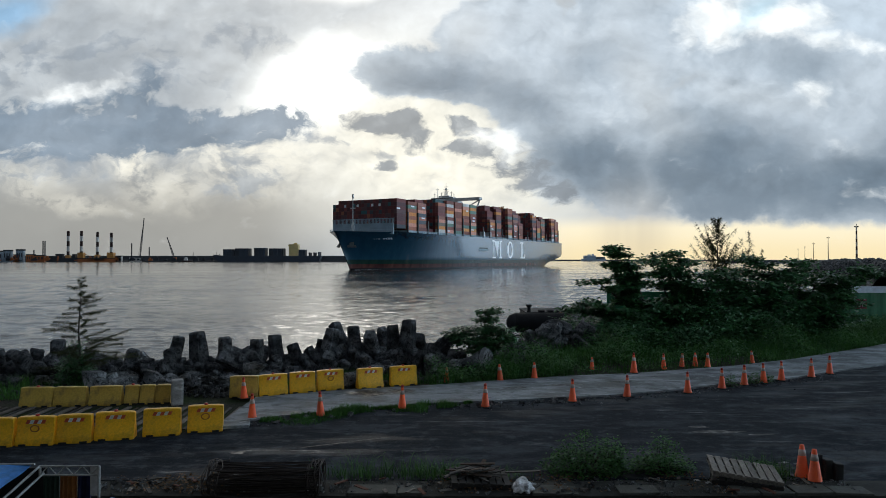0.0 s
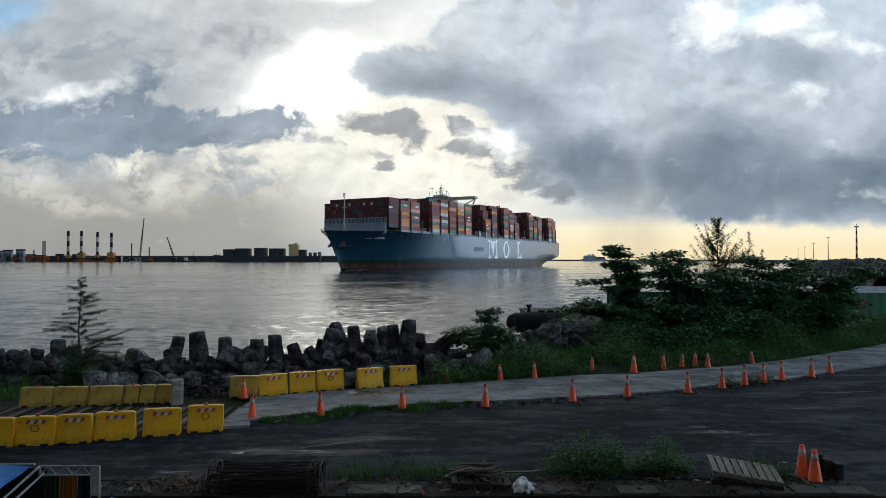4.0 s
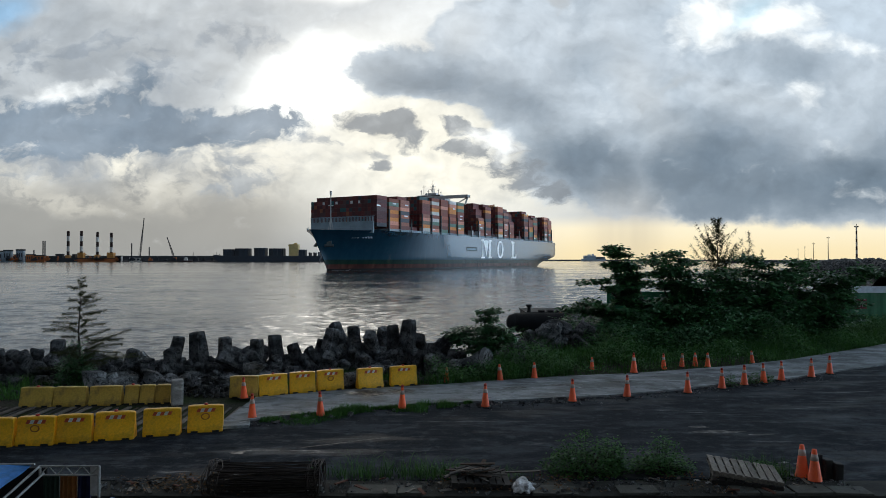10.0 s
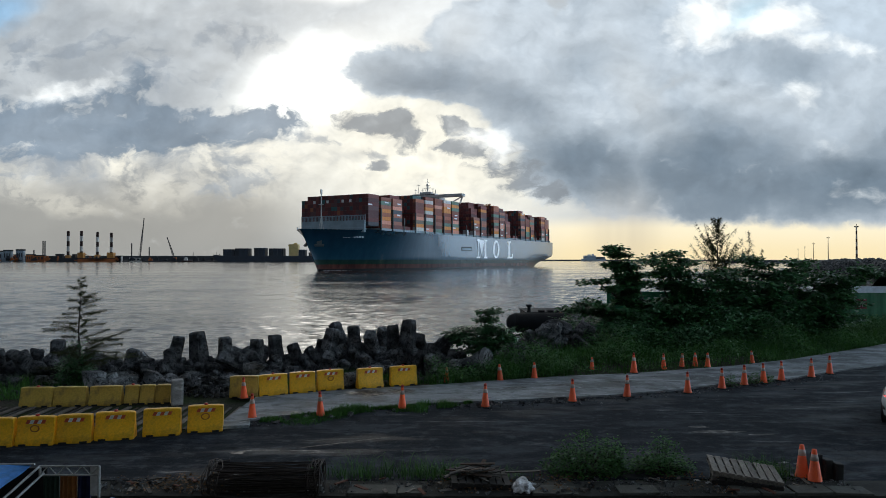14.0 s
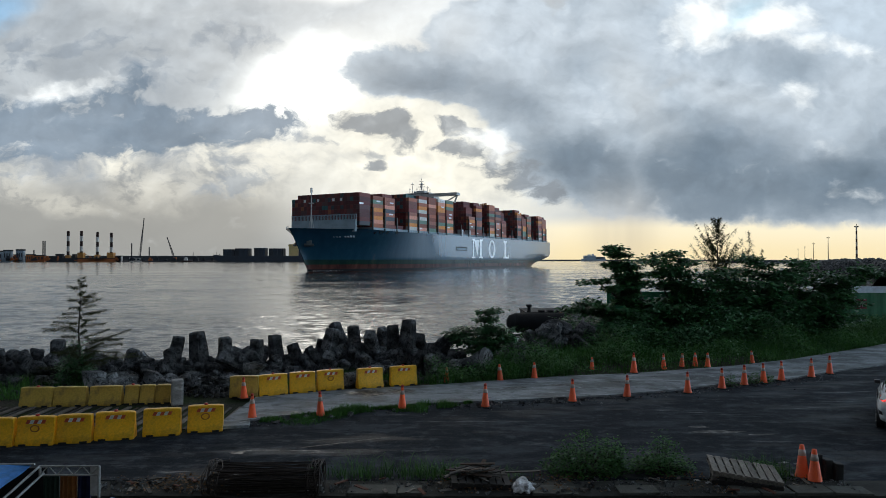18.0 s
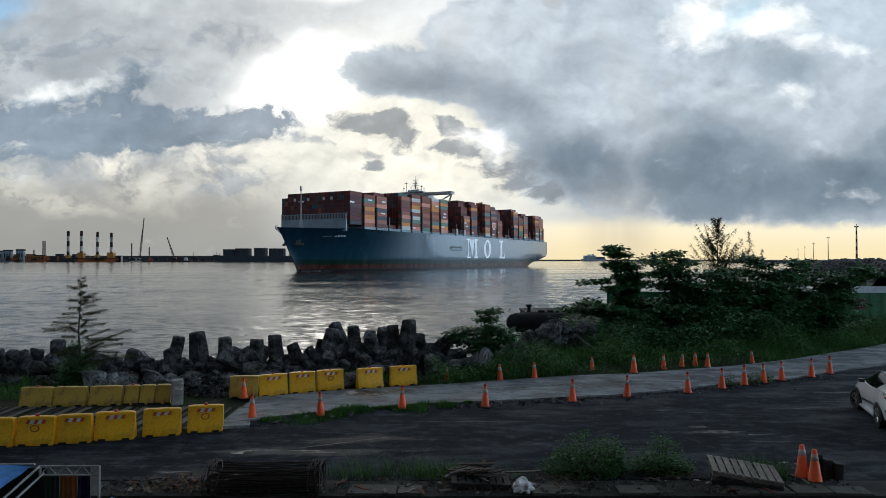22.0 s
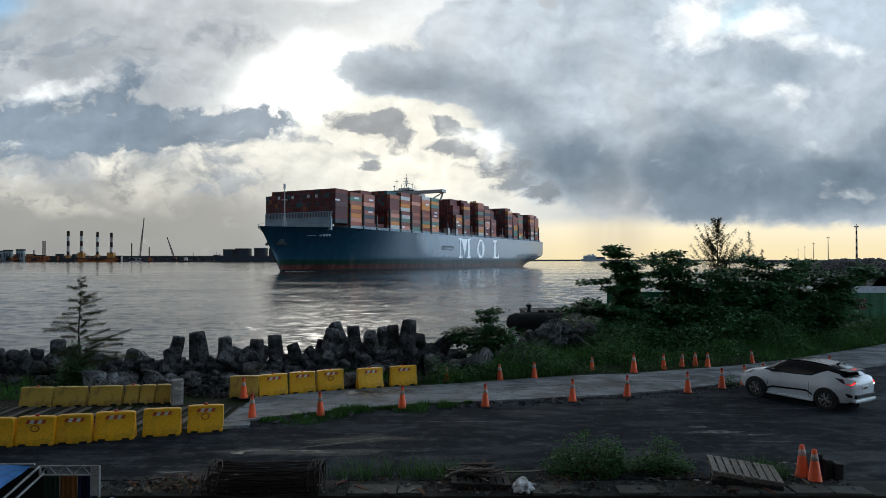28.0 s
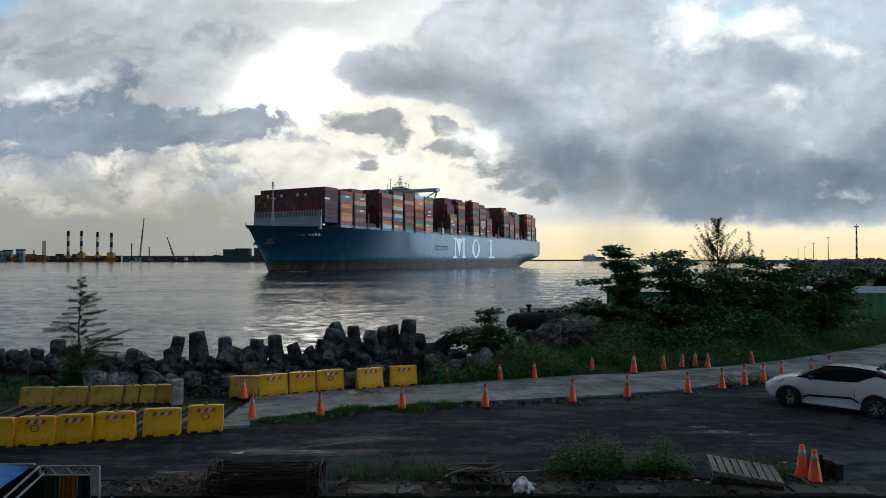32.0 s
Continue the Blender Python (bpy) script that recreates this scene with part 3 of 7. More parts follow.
def container_paint(by_island, mixed=True):
    m, nt, b = material("container_paint")
    r = nt.nodes.new("ShaderNodeNewGeometry").outputs["Random Per Island"] if by_island else random_of(nt)
    # mixed side colours are set brighter, with light from the right put in
    if mixed:
        stops = [(0.0, (0.24, 0.070, 0.045)), (0.14, (0.40, 0.125, 0.070)), (0.24, (0.17, 0.060, 0.050)), (0.34, (0.34, 0.13, 0.090)), (0.45, (0.72, 0.25, 0.060)),
                 (0.57, (0.78, 0.28, 0.19)), (0.66, (0.13, 0.22, 0.165)), (0.75, (0.19, 0.15, 0.115)), (0.82, (0.075, 0.085, 0.10)), (0.89, (0.21, 0.055, 0.05)), (0.96, (0.58, 0.56, 0.52))]
    else:
        stops = [(0.0, (0.115, 0.022, 0.022)), (0.25, (0.155, 0.032, 0.028)), (0.48, (0.080, 0.022, 0.024)), (0.68, (0.19, 0.045, 0.040)), (0.80, (0.10, 0.045, 0.045)),
                 (0.88, (0.045, 0.050, 0.058)), (0.93, (0.28, 0.085, 0.040)), (0.965, (0.035, 0.10, 0.105))]
    c = ramp(nt, r, [(q, tuple(min(0.85, v * 1.3) for v in k)) for q, k in stops], True)
    p = coords(nt)
    c = mixc(nt, smooth(nt, fnoise(nt, p, 0.8, 4), 0.45, 0.75, 0.0, 0.4), c, (0.07, 0.05, 0.045))
    put(nt, b.inputs["Base Color"], c)
    b.inputs["Roughness"].default_value = 0.6
    wave = nt.nodes.new("ShaderNodeTexWave")
    wave.inputs["Scale"].default_value = 0.9
    put(nt, wave.inputs["Vector"], p)
    relief(nt, b, wave.outputs["Fac"], 0.5, 0.04)
    return m


HULL, CONT, CONT_FRONT, CONT_MANY = hull_paint(), container_paint(False), container_paint(False, False), container_paint(True, False)
SHIP_WHITE = painted_steel("ship_white", (0.62, 0.63, 0.62), 0.45, 0.3)
SHIP_GREY = painted_steel("ship_grey", (0.33, 0.42, 0.48), 0.45, 0.25)
DECK_DARK = painted_steel("deck_steel", (0.05, 0.06, 0.06), 0.6, 0.5)
MARK_WHITE = painted_steel("mark_white", (0.90, 0.91, 0.91), 0.3, 0.1)
MARK_WHITE.node_tree.nodes["Principled BSDF"].inputs["Coat Weight"].default_value = 0.75
BRASSY = painted_steel("funnel_paint", (0.42, 0.17, 0.05), 0.5, 0.3)
DARK_GLASS = surface("dark_glass", (0.012, 0.014, 0.016), 0.06, 0.0, 3, 1, 0.2, dirty=0.0, bump=0.0)
DECK_Z = 26.8


def hull_half(s, z):
    k = max(0.0, min(1.0, z / DECK_Z))
    def full(a, reach, power, edge):
        q = max(0.0, min(1.0, (s - a) / reach))
        return edge * (1 - (1 - q) ** power)
    stem = 18.0 * (1 - k) ** 0.85
    top, bottom = full(stem, 58.0 - 0.4 * stem, 2.5, 29.4), full(max(17.0, stem), 128.0, 1.9, 29.4)
    w = bottom + (top - bottom) * k ** 1.7
    if s > 325:
        q = (s - 325) / 75.0
        w *= 1 - max(0.0, 1 - z / 11.0) ** 1.4 * min(0.7, q * q * 1.2) - 0.04 * q * q
    return w


def hull_mesh():
    bm = bmesh.new()
    levels = [-3.0, 0.0, 2.5, 5.0, 8.0, 11.0, 14.0, 17.0, 20.0, 23.0, 25.0, DECK_Z]
    us = [0, .004, .01, .018, .028, .04, .055, .07, .09, .115, .14, .17, .2, .24, .28, .33, .4, .5, .6, .7, .78, .83, .87, .9, .93, .95, .97, .985, 1]
    rings = []
    for z in levels:
        k = max(0.0, z / DECK_Z)
        s0, s1 = 18.0 * (1 - k) ** 0.85, 364 + 40 * min(1.0, max(0.01, (z - 1.5) / 11.0)) ** 0.8
        port, star = [], []
        for i, u in enumerate(us):
            s = s0 + (s1 - s0) * u
            w = max(0.25, hull_half(s, z))
            if z <= 0:
                w = max(0.25, w)
            sheer = 1.6 * max(0.0, 1 - s / 60) ** 1.5 * max(0.0, (z - 14) / (DECK_Z - 14)) - 1.8 * k * max(0.0, 1 - s / 36) ** 0.5
            port.append(bm.verts.new((-s, w, z + sheer)))
            star.append(bm.verts.new((-s, -w, z + sheer)))
        rings.append((port, star))
    for (a, c), (b, d) in zip(rings, rings[1:]):
        for i in range(len(us) - 1):
            bm.faces.new((a[i + 1], a[i], b[i], b[i + 1]))
            bm.faces.new((c[i], c[i + 1], d[i + 1], d[i]))
        bm.faces.new((a[0], c[0], d[0], b[0]))
        bm.faces.new((c[-1], a[-1], b[-1], d[-1]))
    p, q = rings[-1]
    for i in range(len(us) - 1):
        bm.faces.new((p[i + 1], p[i], q[i], q[i + 1])).material_index = 1
    bmesh.ops.recalc_face_normals(bm, faces=bm.faces)
    return soften(bm, 45)


def box_mesh(name, x, y, z, mat, bevel=0.05):
    bm = bmesh.new()
    box(bm, 0, 0, 0, x, y, z, bevel)
    me = bpy.data.meshes.new(name)
    bm.to_mesh(me)
    bm.free()
    me.materials.append(mat)
    return me


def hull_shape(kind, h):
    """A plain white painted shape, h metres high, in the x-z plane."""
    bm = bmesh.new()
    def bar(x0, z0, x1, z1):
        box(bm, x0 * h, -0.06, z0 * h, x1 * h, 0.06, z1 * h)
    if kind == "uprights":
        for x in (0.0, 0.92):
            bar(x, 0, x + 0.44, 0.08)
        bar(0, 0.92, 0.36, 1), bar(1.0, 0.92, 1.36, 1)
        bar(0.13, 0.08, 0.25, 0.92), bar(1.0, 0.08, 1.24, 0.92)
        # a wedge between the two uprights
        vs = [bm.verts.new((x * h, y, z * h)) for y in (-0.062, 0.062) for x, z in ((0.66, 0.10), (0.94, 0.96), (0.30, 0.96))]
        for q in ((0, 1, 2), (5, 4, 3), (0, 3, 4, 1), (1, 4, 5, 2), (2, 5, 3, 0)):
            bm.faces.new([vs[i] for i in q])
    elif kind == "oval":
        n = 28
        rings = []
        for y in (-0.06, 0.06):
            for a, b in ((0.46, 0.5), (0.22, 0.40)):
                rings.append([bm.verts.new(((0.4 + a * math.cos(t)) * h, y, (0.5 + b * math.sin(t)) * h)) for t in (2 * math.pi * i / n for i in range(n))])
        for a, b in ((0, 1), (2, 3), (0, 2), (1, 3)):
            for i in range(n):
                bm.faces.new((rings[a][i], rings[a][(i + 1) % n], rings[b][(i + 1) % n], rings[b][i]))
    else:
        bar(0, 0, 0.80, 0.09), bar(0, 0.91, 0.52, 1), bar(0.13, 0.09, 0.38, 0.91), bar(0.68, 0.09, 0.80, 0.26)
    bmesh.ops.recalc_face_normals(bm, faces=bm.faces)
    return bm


def container_ship():
    ship = thing("container_ship", pose(-72.8, 434.6, WATER, 0, 0, 241.94),
                 "huge blue-grey container ship stacked high with maroon, orange and green boxes", "ship")
    part("hull", hull_mesh(), [HULL, DECK_DARK], ship)
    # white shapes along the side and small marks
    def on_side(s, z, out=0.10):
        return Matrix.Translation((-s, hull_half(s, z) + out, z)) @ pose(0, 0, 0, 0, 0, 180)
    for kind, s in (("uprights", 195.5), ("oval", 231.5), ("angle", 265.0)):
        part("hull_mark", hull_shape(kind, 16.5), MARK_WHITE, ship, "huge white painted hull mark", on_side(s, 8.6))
    name_bar = bmesh.new()
    for i in range(8):
        if i != 3:
            box(name_bar, i * 1.9, -0.05, 0, i * 1.9 + 1.3, 0.05, 1.5)
    part("name_mark", name_bar, SHIP_GREY, ship, "small white bars on the bow", Matrix.Translation((-24, hull_half(24, 22.0) + 0.25, 21.5)) @ pose(0, 0, 0, -32, 0, 147))
    bm = bmesh.new()
    box(bm, 0, -0.1, 0, 20, 0.1, 3.2)
    part("pilot_door", bm, DECK_DARK, ship, "dark slot-shaped opening", on_side(166, 14.8, 0.02))
    bm = bmesh.new()
    box(bm, 0.8, -0.1, 0, 19.2, 0.1, 1.6)
    part("gangway", bm, SHIP_GREY, ship, "stowed grey gangway", on_side(166, 15.4, 0.12))
    # breakwater, rail and foremast on the bow
    bm = bmesh.new()
    box(bm, -33.5, -26.2, 25.2, -32.3, 26.2, 33.0, 0.2)
    part("breakwater", bm, SHIP_GREY, ship, "pale blue-grey wave breaker plate")
    bm = bmesh.new()
    for i in range(45):
        y = -26.2 + 52.4 * i / 44
        box(bm, -33.0, y - 0.2, 33.0, -32.6, y + 0.2, 36.2)
    box(bm, -33.1, -26.6, 36.0, -32.5, 26.6, 36.5)
    part("catwalk_rail", bm, SHIP_GREY, ship)
    bm = bmesh.new()
    tube(bm, (-21, 0, 25), (-21, 0, 50), 0.5, 0.28)
    tube(bm, (-21, 2.4, 25), (-21, 0, 36), 0.22), tube(bm, (-21, -2.4, 25), (-21, 0, 36), 0.22)
    box(bm, -22, -1.5, 43, -20, 1.5, 43.5), box(bm, -21.6, -0.4, 50, -20.4, 0.4, 53)
    part("foremast", bm, SHIP_WHITE, ship, "white steel foremast")
    for side in (1, -1):
        bm = bmesh.new()
        box(bm, -1.6, -0.6, -2.2, 1.6, 0.6, 2.2, 0.3), box(bm, -3.0, -0.7, -3.0, 3.0, 0.7, -1.6, 0.3)
        part("anchor", bm, DECK_DARK, ship, "dark stowed anchor in its pocket", Matrix.Translation((-13, side * (hull_half(13, 19) + 0.4), 18.5)) @ pose(0, 0, 0, side * -28, 0, side * 130))
    bm = bmesh.new()
    for s, y in ((8, 3), (12, -4), (17, 6), (17, -6), (25, 9), (25, -9), (28, 0)):
        box(bm, -s - 1, y - 1, 24.5, -s + 1, y + 1, 26.8, 0.2)
    tagged(part("winch", bm, SHIP_WHITE, ship), kind="stuff")
    bm = bmesh.new()
    tube(bm, (-14, 0, -1.2), (-20, 0, -1.2), 0.3, 2.6, 12)
    part("bulb", bm, HULL, ship)
    # bow rail
    bm = bmesh.new()
    for side in (1, -1):
        last = None
        for i in range(22):
            s = 1.0 + i * 1.6
            q = Vector((-s, side * max(0.3, hull_half(s, DECK_Z) - 0.3), 26.6))
            tube(bm, q, q + Vector((0, 0, 1.4)), 0.08, n=4)
            if last:
                tube(bm, last + Vector((0, 0, 1.4)), q + Vector((0, 0, 1.4)), 0.07, n=4)
            last = q
    tagged(part("bow_rail", bm, SHIP_GREY, ship), kind="stuff")
    # bays of boxes: start, tiers of the outer rows, tiers of the inner rows
    L, W, T = 12.19, 2.44, 2.60
    me40 = box_mesh("container", L, W, T - 0.06, CONT, 0.08)
    me_front = box_mesh("container", L, W, T - 0.06, CONT_FRONT, 0.08)
    rnd = random.Random(7)
    # a bay with no port stacks leaves its outer rows open
    bays = [(34.5, 8, 8), (49.5, 8, 8), (64, 8, 9), (79, 0, 8), (94.8, 9, 10), (109.2, 10, 10), (124, 10, 10), (138.5, 10, 10), (152.8, 10, 10),
            (179, 0, 10), (193.5, 6, 11), (208.4, 10, 11), (222.8, 0, 11), (236.3, 11, 11), (250.5, 9, 11), (264.5, 6, 11), (290, 0, 10), (304.5, 10, 11),
            (318.4, 8, 10), (332.3, 9, 10), (348, 0, 9), (366, 10, 10), (379.6, 9, 10), (391.5, 8, 9)]
    rows = 22
    verts, faces = [], []
    base = 28.6
    made = 0
    for n, (s, outer, inner) in enumerate(bays):
        for r in range(rows):
            y = (r - rows / 2) * 2.52
            from_port = rows - 1 - r
            tiers = outer if from_port < 1 else (outer + inner + 1) // 2 if from_port < 2 else inner
            if outer == 0:
                tiers = from_port % 2 if from_port < 7 else inner - 1
            if s + L > 400:
                continue
            if r < 2 and n < 3:
                tiers = inner - 1
            if n > 8 and rnd.random() < 0.18 and from_port > 1:
                tiers -= 1
            if s < 40 and abs(y + 1.26) > hull_half(s, DECK_Z) + 1:
                continue
            for t in range(tiers):
                seen = (from_port == 0) or (n == 0 and t >= 1)
                z = base + t * T + (0.9 if n == 0 else 0)
                if seen and made < 330:
                    shared("container", me_front if n == 0 else me40, ship, Matrix.Translation((-s - L, y, z)))
                    made += 1
                elif from_port < 3 or t >= tiers - 3 or n == 0 or (from_port < 14 and (outer == 0 or bays[n - 1][1] == 0)):
                    k = len(verts)
                    a, b = -s - L, -s
                    verts += [(x, yy, zz) for x in (a, b) for yy in (y, y + W) for zz in (z, z + T - 0.06)]
                    faces += [tuple(k + i for i in q) for q in ((0, 1, 3, 2), (4, 6, 7, 5), (0, 4, 5, 1), (2, 3, 7, 6), (0, 2, 6, 4), (1, 5, 7, 3))]
    tagged(raw("container_block", verts, faces, CONT_MANY, ship, "tightly packed rows of steel boxes"), kind="stuff")
    # pale marks on some of the boxes
    mark = box_mesh("box_mark", 4.6, 0.03, 1.0, MARK_WHITE, 0.0)
    square = box_mesh("box_mark", 0.03, 1.9, 1.9, MARK_WHITE, 0.0)
    for y in (-17.6, -6.5, 6.1, 12.3):
        shared("box_mark", square, ship, Matrix.Translation((-34.48, y, base + 6.4 * T)))
    rm = random.Random(3)
    for n, (s, outer, inner) in enumerate(bays):
        for t in range(outer):
            if rm.random() < 0.16:
                shared("box_mark", mark, ship, Matrix.Translation((-s - rm.uniform(4.2, 11.5), rows / 2 * 2.52 - 0.06, base + t * T + 1.3)))
    # broken water at the stem
    bm = bmesh.new()
    for i in range(26):
        a = Vector((-18.5 - i * 0.9, (0.6 + hull_half(18.5 + i * 0.9, 0.2)), 0.12))
        r = 0.9 * (1 - i / 30) * rm.uniform(0.5, 1.0)
        ring = [bm.verts.new(a + Vector((r * 1.6 * math.cos(q), r * math.sin(q) * 0.7, 0.25 * rm.random()))) for q in (2 * math.pi * k / 7 for k in range(7))]
        bm.faces.new(ring)
    tagged(part("bow_foam", bm, MARK_WHITE, ship, "white broken water at the stem"), kind="stuff")
    # lashing bridges between the bays
    for s, outer, inner in bays[1:]:
        bm = bmesh.new()
        top = base + 2.6 * (3 if outer == 0 else min(5, outer + 1))
        for y in (-28.4, -14, 0, 14, 28.3):
            box(bm, -s + 0.5, y - 0.35, DECK_Z, -s + 1.6, y + 0.35, top)
        for z in (base + 4, top - 0.5):
            box(bm, -s + 0.4, -28.6, z, -s + 1.7, 28.6, z + 0.4)
        part("lashing_bridge", bm, DECK_DARK, ship)
    # hatch coaming and side rail
    bm = bmesh.new()
    box(bm, -396, -27.9, DECK_Z - 0.2, -48, 27.9, base - 0.1)
    part("hatch_coaming", bm, SHIP_GREY, ship)
    bm = bmesh.new()
    for i in range(120):
        s = 60 + i * 2.8
        box(bm, -s - 0.12, hull_half(s, DECK_Z) - 0.5, DECK_Z, -s + 0.12, hull_half(s, DECK_Z) - 0.3, DECK_Z + 1.5)
    box(bm, -394, 28.8, DECK_Z + 1.4, -60, 28.95, DECK_Z + 1.6)
    part("side_rail", bm, SHIP_GREY, ship)
    # bridge house with wings
    house = bmesh.new()
    box(house, -177.5, -14, DECK_Z, -167.5, 8, 60.0, 0.2)
    body = part("deckhouse", house, SHIP_WHITE, ship, "white multi-storey bridge house")
    bm = bmesh.new()
    W0, W1 = -36.0, 29.6
    box(bm, -173, W0, 60.0, -166.5, W1, 61.0, 0.1), box(bm, -173, W0, 61.0, -172.7, W1, 62.2), box(bm, -166.8, W0, 61.0, -166.5, W1, 62.2)
    box(bm, -173, W1 - 0.4, 61.0, -166.5, W1, 62.2), box(bm, -173, W0, 61.0, -166.5, W0 + 0.4, 62.2)
    part("bridge_wing", bm, SHIP_WHITE, body)
    for y0, y1 in ((8.5, W1 - 1.0), (-14.5, W0 + 1.0)):
        bm = bmesh.new()
        tube(bm, (-170, y0, 50.5), (-170, y1, 60.2), 0.55, n=6)
        tube(bm, (-170, y1, 60.2), (-170, y1 + (y0 - y1) * 0.12, 54.0), 0.7, n=6)
        part("wing_brace", bm, SHIP_WHITE, body)
    bm = bmesh.new()
    box(bm, -172.6, -19, 61.0, -166.9, 4, 63.4, 0.2)
    part("wheelhouse", bm, SHIP_WHITE, body)
    for i in range(11):
        bm = bmesh.new()
        box(bm, -166.9, -18.3 + i * 2.02, 61.9, -166.8, -18.3 + i * 2.02 + 1.6, 62.9)
        part("bridge_window", bm, DARK_GLASS, body)
    bm = bmesh.new()
    box(bm, -172, -9, 63.4, -168, -1, 65.2, 0.2)
    for dx, dy in ((-1.2, -1.2), (1.2, -1.2), (-1.2, 1.2), (1.2, 1.2)):
        tube(bm, (-170 + dx, -5 + dy, 65), (-170 + dx * 0.3, -5 + dy * 0.3, 72), 0.22, n=5)
    tube(bm, (-170, -5, 66), (-170, -5, 76.5), 0.3, 0.15)
    for z, w in ((68.5, 3.4), (70.5, 2.6), (73, 1.8)):
        box(bm, -170.4, -5 - w, z, -169.6, -5 + w, z + 0.3)
    for y, z, w in ((-14, 72.5, 1.6), (-16.5, 68.5, 0.9), (-9.5, 68.5, 1.0), (0.5, 69.0, 1.2), (3.0, 67.0, 0.7)):
        tube(bm, (-170, y, 63), (-170, y, z), 0.28, 0.16), box(bm, -170.3, y - w, z - 1.6, -169.7, y + w, z - 1.25)
    turned(bm, [(0.3, 0), (1.1, 0.6), (1.2, 1.4), (0.7, 2.1), (0.1, 2.4)], 10, Matrix.Translation((-171, -12, 63.4)))
    part("radar_mast", bm, SHIP_WHITE, body)
    bm = bmesh.new()
    box(bm, -289, -19, DECK_Z, -279.5, 10, 56.0, 0.3)
    eng = part("engine_casing", bm, SHIP_WHITE, ship)
    bm = bmesh.new()
    box(bm, -288.5, -8, 56, -280, 8, 61.0, 0.8)
    for i in range(4):
        tube(bm, (-287 + i * 1.8, -4 + i * 2.6, 60.5), (-287.4 + i * 1.8, -4 + i * 2.6, 63.2), 0.8)
    part("funnel", bm, BRASSY, eng, "orange-brown funnel casing with exhaust pipes")
    # deck crane crates and small white housings along the edge
    for s in (178.5, 192.5):
        bm = bmesh.new()
        box(bm, -s - 3, 24.5, DECK_Z, -s, 28.6, DECK_Z + 5.5, 0.2)
        part("deck_locker", bm, SHIP_WHITE, ship)
    return ship


SHIP = container_ship()


# ================= roadworks along the lane =================
ORANGE = surface("cone_orange", (0.98, 0.115, 0.022), 0.5, 0, 40, 5, 0.25, dirty=0.18, by_object=0.25)
BAND = surface("reflective_band", (0.52, 0.40, 0.35), 0.35, 0, 60, 8, 0.2, dirty=0.3)
BLACK_RUBBER = surface("black_rubber", (0.018, 0.018, 0.018), 0.75, 0, 50, 4, 0.4, dirty=0.1)
RED_PLASTIC = surface("red_plastic", (0.45, 0.035, 0.02), 0.35, 0, 60, 8, 0.2, dirty=0.2)
YELLOW = surface("barrier_yellow", (0.88, 0.46, 0.014), 0.42, 0, 18, 3.5, 0.22, dirt=(0.26, 0.16, 0.03), dirty=0.42, bump=0.3, depth=0.012, by_object=0.22)
PALE_YELLOW = surface("faded_barrier", (0.60, 0.40, 0.07), 0.5, 0, 18, 3.0, 0.25, dirt=(0.16, 0.12, 0.06), dirty=0.65, by_object=0.25)
STICKER_RED = surface("sticker_red", (0.62, 0.10, 0.035), 0.4, 0, 60, 8, 0.2, dirty=0.3)
STICKER_WHITE = surface("sticker_white", (0.75, 0.74, 0.70), 0.4, 0, 60, 8, 0.2, dirty=0.3)
SCRAWL = surface("dark_scrawl", (0.36, 0.13, 0.03), 0.7, 0, 60, 8, 0.3, dirty=0.2)
OLD_WOOD = surface("weathered_wood", (0.125, 0.105, 0.088), 0.85, 0, 26, 3, 0.6, dirty=0.5, bump=0.6, depth=0.01, by_object=0.5)
DARK_WOOD = surface("dark_wet_wood", (0.022, 0.020, 0.018), 0.75, 0, 22, 2, 0.6, dirty=0.4, bump=0.6, depth=0.012, by_object=0.5)
RUSTY = surface("rusty_steel", (0.055, 0.042, 0.036), 0.7, 0.5, 40, 4, 0.6, dirty=0.4, by_object=0.4)
STEEL = surface("galvanised_tube", (0.42, 0.43, 0.43), 0.45, 0.6, 40, 6, 0.25, dirty=0.3)
BLUE_TARP = surface("blue_tarpaulin", (0.07, 0.34, 0.85), 0.45, 0, 9, 2, 0.35, dirty=0.25, bump=0.7, depth=0.03)


def cone_meshes():
    """Foot, body, band and lamp of a cone 0.85 m high."""
    out = []
    bm = bmesh.new()
    box(bm, -0.2, -0.2, 0, 0.2, 0.2, 0.035, 0.012)
    out.append(("foot", bm, BLACK_RUBBER))
    bm = bmesh.new()
    turned(bm, [(0.165, 0.035), (0.16, 0.06), (0.145, 0.075), (0.045, 0.76), (0.03, 0.765)], 20)
    out.append(("cone_body", soften(bm), ORANGE))
    bm = bmesh.new()
    turned(bm, [(0.083, 0.52), (0.086, 0.522), (0.063, 0.66), (0.06, 0.66)], 20)
    out.append(("reflective_band", soften(bm), BAND))
    bm = bmesh.new()
    turned(bm, [(0.035, 0.755), (0.052, 0.77), (0.055, 0.80), (0.04, 0.845), (0.01, 0.86)], 14)
    out.append(("top_lamp", soften(bm), RED_PLASTIC))
    meshes = []
    for name, b, mat in out:
        me = bpy.data.meshes.new(name)
        b.to_mesh(me)
        b.free()
        me.materials.append(mat)
        meshes.append((name, me))
    return meshes


CONE_PARTS = cone_meshes()


